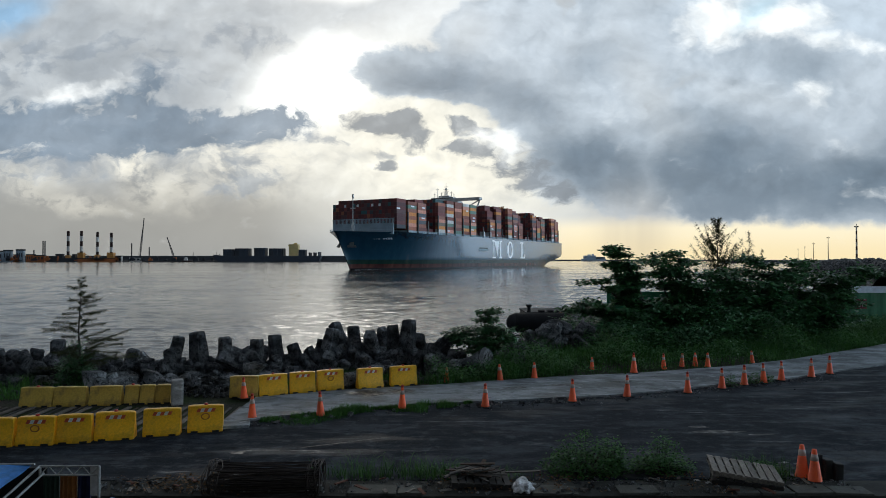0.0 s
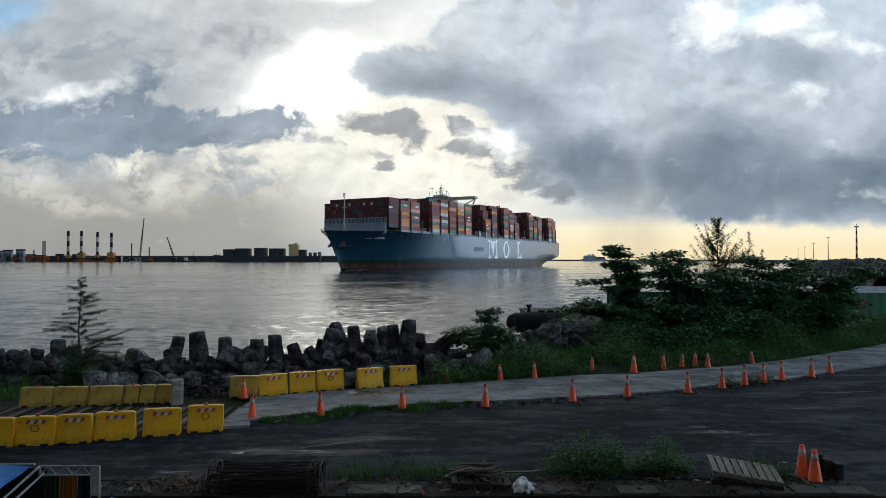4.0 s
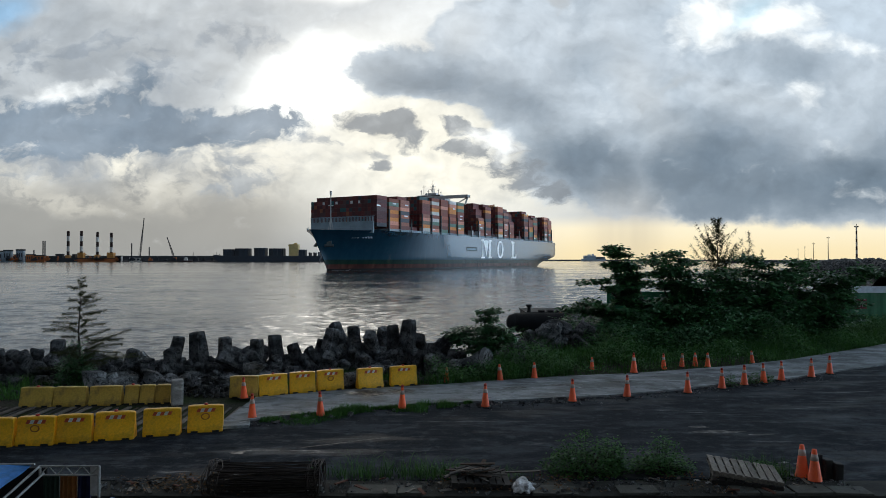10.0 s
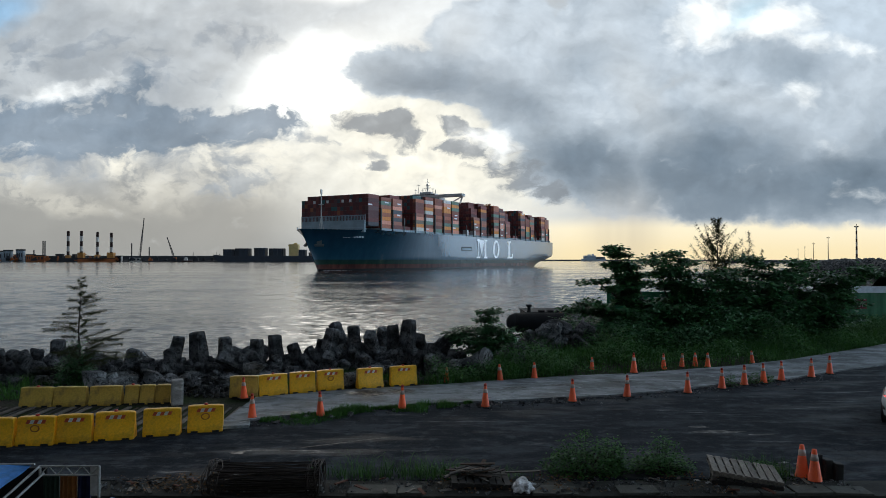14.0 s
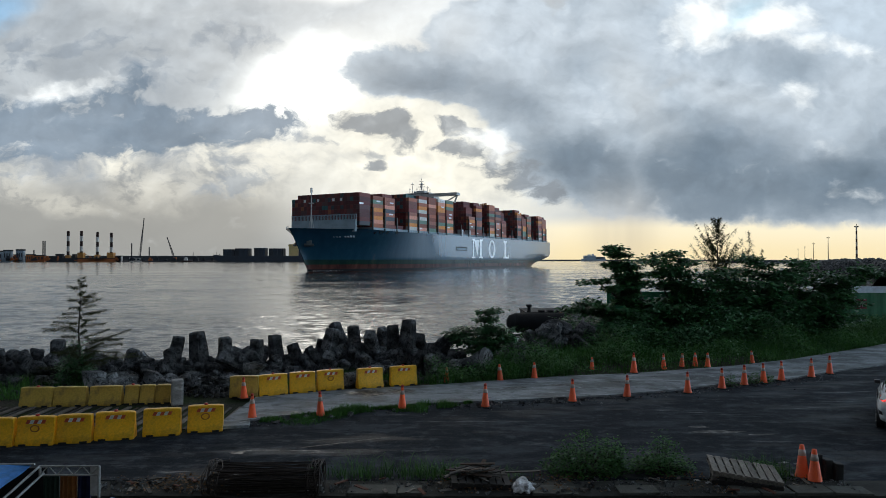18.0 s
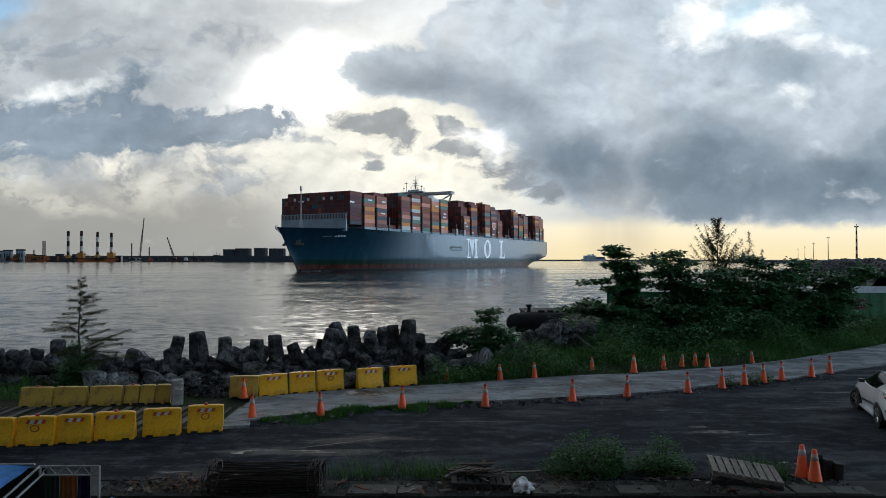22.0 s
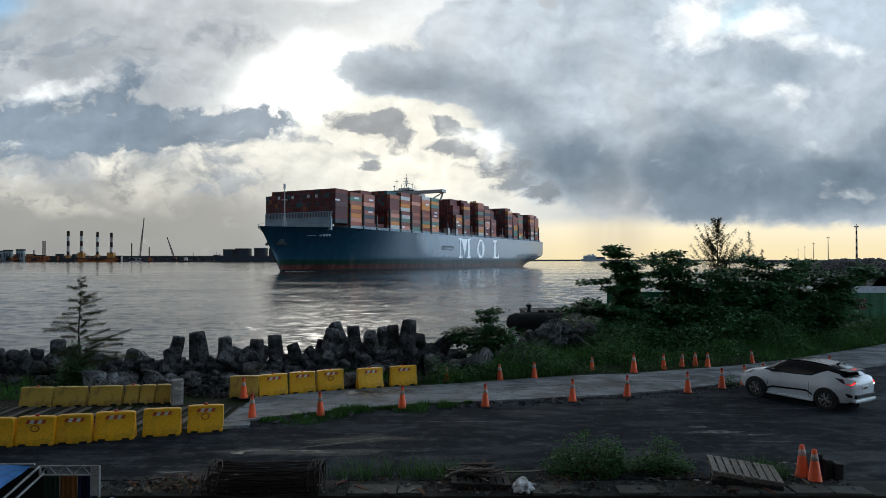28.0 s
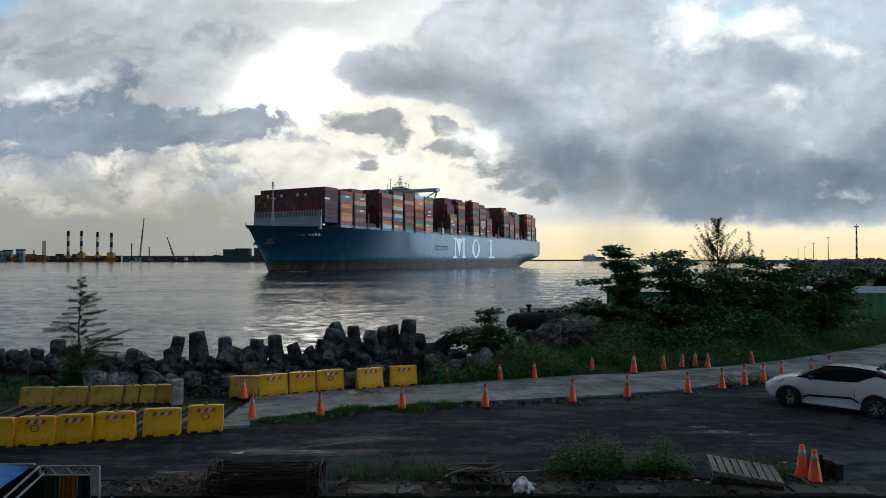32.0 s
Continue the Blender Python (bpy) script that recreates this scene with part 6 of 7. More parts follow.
part("jetty_wall", bm, JETTY, jet)
bm = bmesh.new()
tube(bm, (7.2, 65.0, -0.95), (26, 65.0, -0.95), 0.95, n=16)
tube(bm, (7.2, 65.0, -0.95), (6.6, 65.0, -0.95), 0.95, 0.7, n=16)
tube(bm, (6.6, 65.0, -0.95), (6.35, 65.0, -0.95), 0.7, 0.3, n=16)
part("fender", soften(bm), JETTY, jet, "thick black rubber fender")
one_box("jetty_deck", JETTY, 8.3, 65.0, -0.1, 26, 71, 0.05, jet)
for x in (9.6, 10.5, 11.4):
    one_box("block", JETTY, x, 65.3, 0.05, x + 0.6, 66.0, 0.22, jet)
for i in range(13):
    if i not in (3, 4, 5):
        one_box("hazard_stripe", FAR_YELLOW, 11.6 + i * 0.75, 64.985, -0.075, 11.95 + i * 0.75, 64.998, 0.03, jet, "worn yellow hazard stripe")
one_box("timber_kerb", LEDGE, 12, 65.4, 0.05, 20, 65.9, 0.35, jet)
bm = bmesh.new()
turned(bm, [(0.30, 0), (0.24, 0.15), (0.20, 0.55), (0.42, 0.75), (0.40, 0.95), (0.1, 1.0)], 14)
tagged(part("bollard", soften(bm), JETTY, None, "", pose(8.7, 65.8, 0.05) @ Matrix.Scale(0.75, 4)), "black iron mooring bollard on the jetty", "bollard")

# green hoarding behind the bushes
GREEN_SHEET = surface("green_sheet", (0.008, 0.150, 0.055), 0.5, 0.0, 3, 0.5, 0.25, dirty=0.3, bump=0.2)
PALE_BLUE = surface("pale_blue_sheet", (0.66, 0.74, 0.82), 0.5, 0.0, 3, 0.5, 0.25, dirty=0.2, bump=0.2)
fence = thing("hoarding", pose(0, 0, 0), "green corrugated site hoarding with a pale blue top", "fence")
bm = bmesh.new()
n = 130
cols = []
for i in range(n + 1):
    x = 12.6 + 30 * i / n
    y = 50.0 + (0.025 if (i // 2) % 2 else 0.0)
    cols.append([bm.verts.new((x, y + d, z)) for d in (0, 0.05) for z in (0.1, 2.75)])
for a, b in zip(cols, cols[1:]):
    bm.faces.new((a[0], b[0], b[1], a[1])), bm.faces.new((a[3], b[3], b[2], a[2])), bm.faces.new((a[1], b[1], b[3], a[3]))
part("green_panel", bm, GREEN_SHEET, fence)
one_box("top_board", PALE_BLUE, 29.3, 49.92, 2.76, 42.6, 50.14, 3.25, fence, "pale blue capping board")
one_box("top_rail", GREEN_SHEET, 12.6, 49.95, 2.75, 29.28, 50.12, 2.85, fence)
for i in range(11):
    bm = bmesh.new()
    tube(bm, (12.8 + i * 2.95, 50.25, -0.3), (12.8 + i * 2.95, 50.25, 2.9), 0.06, n=6)
    part("fence_post", bm, STEEL, fence)
NOTICE_RED = surface("notice_red", (0.17, 0.022, 0.03), 0.7, 0, 8, 2, 0.3, dirty=0.3, bump=0)
NOTICE_PALE = surface("notice_pale", (0.40, 0.34, 0.34), 0.7, 0, 8, 2, 0.3, dirty=0.3, bump=0)
sign = one_box("warning_sign", NOTICE_RED, 28.9, 49.88, 1.55, 32.5, 49.93, 2.3, fence, "red and white notice board")
for i in range(4):
    one_box("text_bar", NOTICE_PALE, 31.15 + i * 0.32, 49.86, 1.68, 31.37 + i * 0.32, 49.885, 2.15, sign)
one_box("text_strip", NOTICE_PALE, 29.4, 49.86, 1.9, 31.0, 49.885, 2.2, sign)


# ================= clutter along the near kerb =================
bm = bmesh.new()
n = 90
ring = []
for i in range(n + 1):
    x = -9.0 + 19.5 * i / n
    w = 0.05 * noise.noise((x * 1.3, 0, 0))
    ring.append([bm.verts.new((x, y, z)) for y, z in ((14.5, -0.3), (14.5, 0.06 + 0.4 * w), (15.15 + w, 0.09 + w * 0.5), (15.45 + w, 0.08), (15.5 + w, -0.1))])
for a, b in zip(ring, ring[1:]):
    for k in range(4):
        bm.faces.new((a[k], b[k], b[k + 1], a[k + 1]))
kerb = tagged(part("kerb", bm, LEDGE), "broken concrete kerb with rubble and moss", "kerb", kind="structure")
KERB_SLAB = concrete("kerb_slab_concrete", (0.135, 0.135, 0.120), (0.028, 0.032, 0.026), 0.35)
kr = random.Random(17)
x = -3.0
while x < 9.6:
    l = kr.uniform(0.55, 1.15)
    if kr.random() < 0.8:
        bm = bmesh.new()
        box(bm, 0, 0, -0.10, l - 0.04, kr.uniform(0.46, 0.58), 0.035, 0.02)
        part("kerb_slab", bm, KERB_SLAB, kerb, "", pose(x, 14.53, 0.085, kr.uniform(-2, 2), kr.uniform(-1.5, 1.5), kr.uniform(-1.5, 1.5)))
    x += l

def hoop(bm, pts, r):
    """A closed wire through the points."""
    rings = []
    n = len(pts)
    for k in range(n):
        d = (pts[(k + 1) % n] - pts[k - 1]).normalized()
        side = d.cross(Vector((1, 0, 0))).normalized()
        rings.append([bm.verts.new(pts[k] + side * r * math.cos(a) + Vector((1, 0, 0)) * r * math.sin(a)) for a in (0, 1.57, 3.14, 4.71)])
    for k in range(n):
        a, b = rings[k], rings[(k + 1) % n]
        for i in range(4):
            bm.faces.new((a[i], a[(i + 1) % 4], b[(i + 1) % 4], b[i]))


# bundle of thin steel rods tied in coils
rods = thing("rod_bundle", pose(-3.98, 14.75, 0), "bundle of thin dark steel rods bound with wire coils", "steel rods")
rr = random.Random(5)
for i in range(70):
    bm = bmesh.new()
    z0 = 0.03 + 0.66 * rr.random()
    y0, sag = rr.uniform(-0.4, 0.35), rr.uniform(-0.05, 0.02)
    last = None
    for k in range(5):
        x = -1.15 + 2.3 * k / 4
        q = Vector((x, y0 + rr.uniform(-0.03, 0.03), z0 + 4 * sag * (k / 4) * (1 - k / 4) + rr.uniform(-0.015, 0.015)))
        if last is not None:
            tube(bm, last, q, 0.014, n=4, cap=False)
        last = q
    part("rod", bm, RUSTY, rods)
for ex in (-1.12, 1.12):
    for i in range(9):
        bm = bmesh.new()
        x = ex + rr.uniform(-0.16, 0.16)
        pts = [Vector((x + rr.uniform(-0.06, 0.06), 0.48 * math.cos(a), 0.38 + (0.36 + rr.uniform(-0.02, 0.06)) * math.sin(a))) for a in (2 * math.pi * k / 12 for k in range(12))]
        hoop(bm, pts, 0.012)
        part("tie_wire", bm, RUSTY, rods)

# wooden pallet leaning on rubble
def wooden_pallet(m, label, mat, slats=9, w=1.35, d=1.0, group="pallets by the kerb"):
    p = thing("pallet", m, label, "pallet", group)
    sw = w / slats * 0.80
    sl = box_mesh("slat", sw, d, 0.022, mat, 0.004)
    for i in range(slats):
        shared("slat", sl, p, pose(-w / 2 + (w - sw) * i / (slats - 1), -d / 2, 0.12, 0, 0, random.uniform(-1, 1)))
    for k in range(3):
        bm = bmesh.new()
        y = -d / 2 + (d - 0.09) * k / 2
        box(bm, -w / 2, y, 0.03, w / 2, y + 0.09, 0.12, 0.005)
        part("bearer", bm, mat, p)
    for i in range(3):
        x = -w / 2 + (w - 0.1) * i / 2
        shared("bottom_board", sl, p, pose(x, -d / 2, 0.005))
    return p


SPLIT_WOOD = surface("split_wood", (0.070, 0.042, 0.028), 0.9, 0, 26, 3, 0.6, dirty=0.5, bump=0.6, depth=0.01, by_object=0.6)
PALLET_WOOD = surface("pallet_wood", (0.20, 0.18, 0.155), 0.85, 0, 26, 3, 0.6, dirty=0.5, bump=0.6, depth=0.01, by_object=0.6)
wooden_pallet(pose(7.12, 15.42, 0.08, 2, 0, -20), "dark rotten wooden pallet under another", DARK_WOOD, 9, 1.5, 1.1)
wooden_pallet(pose(7.10, 15.45, 0.24, 3, 6, -15), "weathered grey wooden pallet propped on rubble", PALLET_WOOD, 9, 1.5, 1.1)
wooden_pallet(pose(0.85, 15.3, 0.10, 4, 3, 3), "dark broken wooden pallet on the kerb", DARK_WOOD, 8, 1.35, 0.9)
heap = random.Random(31)
for i in range(30):
    bm = bmesh.new()
    l, w = heap.uniform(0.3, 0.95), heap.uniform(0.03, 0.06)
    box(bm, -l / 2, -w, -0.012, l / 2, w, 0.012, 0.003)
    x, y = heap.gauss(0.85, 0.33), heap.uniform(15.05, 15.6)
    tagged(part("broken_board", bm, (DARK_WOOD, DARK_WOOD, SPLIT_WOOD)[i % 3], None, "", pose(x, y, 0.27 + 0.006 * i * max(0.2, 1 - abs(x - 0.85)), heap.uniform(-9, 9), heap.uniform(-12, 12), heap.gauss(0, 40))),
           "dark rotten board broken off a pallet", "board", "broken pallet boards")

# black rubber wheel stops behind the near cones
for x, y, h, t in ((9.02, 15.82, 0.62, 5), (9.20, 15.70, 0.52, 3), (9.40, 15.58, 0.46, -6)):
    bm = bmesh.new()
    box(bm, -0.09, -0.12, 0, 0.09, 0.12, h, 0.025)
    box(bm, -0.10, -0.03, 0.05, 0.10, 0.03, h - 0.06, 0.01)
    tagged(part("rubber_block", bm, BLACK_RUBBER, None, "", pose(x, y, 0, 0, 2, t)), "black rubber block standing beside the cones", "rubber block", "rubber blocks")

# crumpled white bag
PLASTIC = surface("white_plastic", (0.60, 0.61, 0.63), 0.35, 0, 12, 4, 0.3, dirty=0.3, bump=0.6, depth=0.02)
for x, y, r, name in ((1.80, 14.78, 0.22, "plastic_bag"), (1.86, 15.3, 0.13, "plastic_bag")):
    bm = bmesh.new()
    bmesh.ops.create_icosphere(bm, subdivisions=4, radius=r)
    for v in bm.verts:
        v.co *= 1 + 0.35 * noise.noise(v.co * 8 + Vector((x, 0, 0))) + 0.10 * noise.noise(v.co * 25)
        v.co.z = max(-0.3 * r, v.co.z * 0.8)
    tagged(part(name, bm, PLASTIC, None, "", pose(x, y, 0.3 * r + 0.08)), "crumpled white plastic bag on the kerb", "plastic bag", "plastic bags")

# flat sheets of white litter
lr = random.Random(12)
for x, y, w, d in ((8.85, 17.0, 0.34, 0.10), (9.15, 16.9, 0.16, 0.08), (2.1, 15.1, 0.22, 0.12), (6.2, 15.2, 0.20, 0.14), (5.95, 15.35, 0.14, 0.10)):
    bm = bmesh.new()
    rows = [[bm.verts.new(((i / 6 - 0.5) * w, (j / 3 - 0.5) * d * (1 - 0.3 * abs(i / 3 - 1)), 0.025 + lr.uniform(-0.015, 0.015))) for i in range(7)] for j in range(4)]
    for a_, b_ in zip(rows, rows[1:]):
        for i in range(6):
            bm.faces.new((a_[i], a_[i + 1], b_[i + 1], b_[i]))
    bmesh.ops.solidify(bm, geom=list(bm.faces), thickness=0.004)
    tagged(part("litter_sheet", soften(bm, 60), PLASTIC, None, "", pose(x, y, 0.10 if y < 15.5 else 0.0, 0, 0, lr.uniform(-20, 20))), "crumpled white plastic sheet lying flat", "litter", "litter sheets")

# rubble, boards and leaves of scrap lying about
BRICKY = surface("brick_scrap", (0.13, 0.05, 0.032), 0.9, 0, 30, 4, 0.5, dirty=0.4)
rr = random.Random(21)
for i in range(190):
    x = rr.uniform(-8.2, 8.5) if i < 150 else rr.uniform(-8.2, -5.2)
    y = rr.uniform(14.5, 15.5)
    k = rr.random()
    if k < 0.8:
        ob = new("rubble_stone", ROCKS[i % 6])
        s = rr.uniform(0.04, 0.13)
        ob.matrix_basis = pose(x, y, 0.09 + 0.2 * s, rr.uniform(-40, 40), 0, rr.uniform(0, 360)) @ Matrix.Scale(s, 4)
        tagged(ob, "small grey rubble stone on the kerb", "stone", "rubble on the kerb")
    else:
        bm = bmesh.new()
        l = rr.uniform(0.12, 0.42)
        box(bm, -l / 2, -0.04, -0.012, l / 2, 0.04, 0.012, 0.003)
        mat = (OLD_WOOD, DARK_WOOD, BRICKY)[i % 3]
        tagged(part("scrap_board", bm, mat, None, "", pose(x, y, 0.13, rr.uniform(-12, 12), rr.uniform(-14, 14), rr.uniform(0, 180))), "short broken scrap board on the kerb", "board", "scrap on the kerb")
for i in range(70):
    x = rr.uniform(-6, 16)
    y = along(PATH_NEAR, x) - rr.uniform(0.05, 1.0)
    ob = new("roadside_stone", ROCKS[i % 6])
    s = rr.uniform(0.06, 0.26)
    ob.matrix_basis = pose(x, y, 0.15 * s, rr.uniform(-30, 30), 0, rr.uniform(0, 360)) @ Matrix.Scale(s, 4)
    tagged(ob, "loose grey stone at the road edge", "stone", "stones at the road edge")
# fragment of slab at the end of the lane
bm = bmesh.new()
box(bm, -0.45, -0.25, 0, 0.45, 0.25, 0.12, 0.03)
tagged(part("broken_slab", bm, CONCRETE, None, "", pose(-6.6, 20.7, 0.0, 3, 0, 12)), "broken piece of concrete slab at the lane's end", "slab")

# market stall canopy of blue tarpaulin on a tube frame
stall = thing("stall_canopy", pose(0, 0, 0), "blue tarpaulin stall canopy on a galvanised truss frame", "canopy")
def pipes(name, pairs, r, mat=STEEL):
    for a, b in pairs:
        bm = bmesh.new()
        tube(bm, a, b, r, n=8)
        part(name, bm, mat, stall)
ty, tz = 9.5, 2.3
pipes("top_tube", [((-5.86, ty, tz), (-5.0, ty, tz)), ((-5.86, ty, tz - 0.13), (-5.0, ty, tz - 0.13)), ((-5.95, ty + 0.02, tz + 0.02), (-8.2, ty + 0.15, tz - 0.02))], 0.016)
pipes("web_bar", [((-5.86 + 0.123 * i, ty, tz - (0 if i % 2 else 0.13)), (-5.86 + 0.123 * (i + 1), ty, tz - (0.13 if i % 2 else 0))) for i in range(7)], 0.007)
pipes("rafter", [((-5.86, ty, tz), (-6.35, ty - 0.9, tz - 0.65)), ((-5.80, ty, tz - 0.10), (-6.22, ty - 0.9, tz - 0.70)), ((-5.86, ty, tz), (-5.86, ty, tz - 0.13)), ((-5.0, ty, tz), (-5.0, ty, tz - 0.13))], 0.018)
pipes("leg", [((-5.0, ty, 0.0), (-5.0, ty, tz)), ((-8.1, ty + 0.15, 0.0), (-8.1, ty + 0.15, tz))], 0.02)
bm = bmesh.new()
nx, ny = 24, 14
g = []
for j in range(ny + 1):
    row = []
    for i in range(nx + 1):
        a, b = i / nx, j / ny
        x = -8.4 + (2.4 - 0.42 * (1 - b)) * a
        row.append(bm.verts.new((x, ty - 1.3 * (1 - b) + 0.05, tz + 0.0 - 0.55 * (1 - b) + 0.025 * noise.noise((x * 3, b * 4, 0)) + 0.02 * math.sin(a * 9))))
    g.append(row)
for j in range(ny):
    for i in range(nx):
        bm.faces.new((g[j][i], g[j][i + 1], g[j + 1][i + 1], g[j + 1][i]))
tarp = part("tarpaulin", soften(bm, 80), BLUE_TARP, stall, "creased blue tarpaulin")
CLOTHS = [surface("orange_cloth", (0.32, 0.12, 0.03), 0.8, 0, 12, 3, 0.4, bump=0.6), surface("green_cloth", (0.02, 0.05, 0.04), 0.8, 0, 12, 3, 0.4, bump=0.6), surface("navy_cloth", (0.012, 0.02, 0.09), 0.8, 0, 12, 3, 0.4, bump=0.6), surface("dark_cloth", (0.012, 0.012, 0.014), 0.9, 0, 12, 3, 0.4, bump=0.6)]
for x0, x1, mat in ((-5.86, -5.62, CLOTHS[1]), (-5.61, -5.36, CLOTHS[0]), (-5.35, -5.16, CLOTHS[2])):
    bm = bmesh.new()
    cols = []
    for i in range(13):
        x = x0 + (x1 - x0) * i / 12
        y = ty + 0.08 + 0.03 * math.sin(i * 1.9)
        cols.append([bm.verts.new((x, y + d, z)) for d in (0, 0.01) for z in (1.2, tz - 0.15)])
    for a, b in zip(cols, cols[1:]):
        bm.faces.new((a[0], b[0], b[1], a[1])), bm.faces.new((a[3], b[3], b[2], a[2]))
    part("hanging_cloth", bm, mat, stall)
one = bmesh.new()
box(one, -5.14, ty + 0.02, tz - 0.42, -5.02, ty + 0.06, tz - 0.02)
part("price_sheet", one, PLASTIC, stall)
one = bmesh.new()
box(one, -8.3, ty + 0.22, 0.4, -5.9, ty + 0.26, tz - 0.1)
part("back_sheet", one, CLOTHS[3], stall)
bm = bmesh.new()
bmesh.ops.create_icosphere(bm, subdivisions=3, radius=0.14)
for v in bm.verts:
    v.co *= 1 + 0.35 * noise.noise(v.co * 6)
    v.co.z *= 1.3
tagged(part("sack", bm, BLUE_TARP, None, "", pose(-4.86, ty + 0.1, 1.62)), "blue plastic sack beside the stall", "sack")
one = bmesh.new()
box(one, -5.05, ty - 0.15, 0.0, -4.6, ty + 0.35, 1.48, 0.02)
tagged(part("crate_stack", one, DARK_WOOD), "dark stack of crates under a blue sack", "crates")

# unseen plain wall added behind the viewpoint to block sky light from the foreground
BLOCKER_PLASTER = surface("blocker_plaster", (0.30, 0.29, 0.27), 0.9, 0, 8, 0.4, 0.2, dirty=0.3)
one = bmesh.new()
box(one, -45, -2.0, 0, 42, -1.5, 16)
tagged(part("shade_wall", one, BLOCKER_PLASTER), "plain unseen wall added to shade the foreground", "wall", kind="structure")


# ================= plants =================
def leaf_paint(name, a, b, rough=0.55, through_light=0.25):
    """Leaves vary one by one and let some light through."""
    m, nt, bs = material(name)
    r = nt.nodes.new("ShaderNodeNewGeometry").outputs["Random Per Island"]
    c = mixc(nt, r, a, b)
    put(nt, bs.inputs["Base Color"], c)
    bs.inputs["Roughness"].default_value = rough
    bs.inputs["Specular IOR Level"].default_value = 0.35
    tl, mx = nt.nodes.new("ShaderNodeBsdfTranslucent"), nt.nodes.new("ShaderNodeMixShader")
    put(nt, tl.inputs["Color"], mixc(nt, 1.0, c, (1.5, 1.3, 0.7), "MULTIPLY"))
    mx.inputs[0].default_value = through_light
    nt.links.new(bs.outputs[0], mx.inputs[1])
    nt.links.new(tl.outputs[0], mx.inputs[2])
    nt.links.new(mx.outputs[0], nt.nodes["Material Output"].inputs["Surface"])
    return m


LEAF = leaf_paint("broad_leaf", (0.016, 0.082, 0.028), (0.058, 0.180, 0.062), 0.38, 0.14)
NEEDLE = leaf_paint("needle_leaf", (0.016, 0.030, 0.010), (0.050, 0.060, 0.020), 0.8, 0.35)
GRASS = leaf_paint("grass_blade", (0.020, 0.085, 0.016), (0.070, 0.190, 0.040), 0.7, 0.2)
WEED = leaf_paint("weed_leaf", (0.022, 0.092, 0.024), (0.072, 0.190, 0.052), 0.7, 0.2)
BARK = surface("bark", (0.06, 0.05, 0.042), 0.9, 0, 20, 3, 0.5, dirty=0.3, bump=0.8, depth=0.02)


def blades(spots, seed, hmin, hmax, width, lean=0.75):
    """Curved grass blades at the given places."""
    g = np.random.default_rng(seed)
    n = len(spots)
    base = np.array(spots)
    clump = np.array([0.55 + 0.9 * max(0.0, noise.noise((p[0] * 0.7, p[1] * 0.7, 1.5)) + 0.35) for p in spots])
    h = g.uniform(hmin, hmax, n) * clump
    a, l = g.uniform(0, 2 * np.pi, n), g.uniform(0.1, 1.0, n) * lean
    side = np.stack([np.cos(a), np.sin(a), np.zeros(n)], 1) * (width * g.uniform(0.6, 1.2, n))[:, None]
    tilt = np.stack([-np.sin(a), np.cos(a), np.zeros(n)], 1) * (h * l)[:, None]
    up = np.array([0, 0, 1.0])[None] * h[:, None]
    v = np.stack([base - side, base + side, base + 0.55 * up + 0.35 * tilt + side * 0.7, base + 0.55 * up + 0.35 * tilt - side * 0.7, base + up * (1 - 0.2 * l[:, None]) + tilt], 1).reshape(-1, 3)
    k = np.arange(n) * 5
    faces = [(i, i + 1, i + 2, i + 3) for i in k] + [(i + 3, i + 2, i + 4) for i in k]
    return v, faces


def grass_patch(name, spots, seed, hmin, hmax, width, label, mat=None, lean=0.75):
    v, f = blades(spots, seed, hmin, hmax, width, lean)
    return tagged(raw(name, v, f, mat or GRASS), label, "grass", kind="stuff")


def leaves(centres, seed, size, flat=0.5, spread=0.3, per=10, droop=0.2):
    """Clusters of small pointed leaves round the given centres."""
    g = np.random.default_rng(seed)
    c = np.repeat(np.array(centres), per, 0)
    n = len(c)
    off = g.normal(0, 1, (n, 3)) * np.array([spread, spread, spread * flat])
    p = c + off
    a = np.arctan2(off[:, 1], off[:, 0]) + g.normal(0, 0.6, n)
    d = np.stack([np.cos(a), np.sin(a), g.normal(-droop, 0.35, n)], 1)
    d /= np.linalg.norm(d, axis=1)[:, None]
    s = np.cross(d, np.stack([g.normal(0, 0.35, n), g.normal(0, 0.35, n), np.ones(n)], 1))
    s /= np.linalg.norm(s, axis=1)[:, None]
    L = (size * g.uniform(0.6, 1.25, n))[:, None]
    v = np.stack([p, p + d * L * 0.5 + s * L * 0.28, p + d * L, p + d * L * 0.5 - s * L * 0.28], 1).reshape(-1, 3)
    k = np.arange(n) * 4
    return v, [(i, i + 1, i + 2, i + 3) for i in k]


def limb(bm, pts, r0, r1):
    n = len(pts) - 1
    for i in range(n):
        tube(bm, pts[i], pts[i + 1], r0 + (r1 - r0) * i / n, r0 + (r1 - r0) * (i + 1) / n, 6, False)


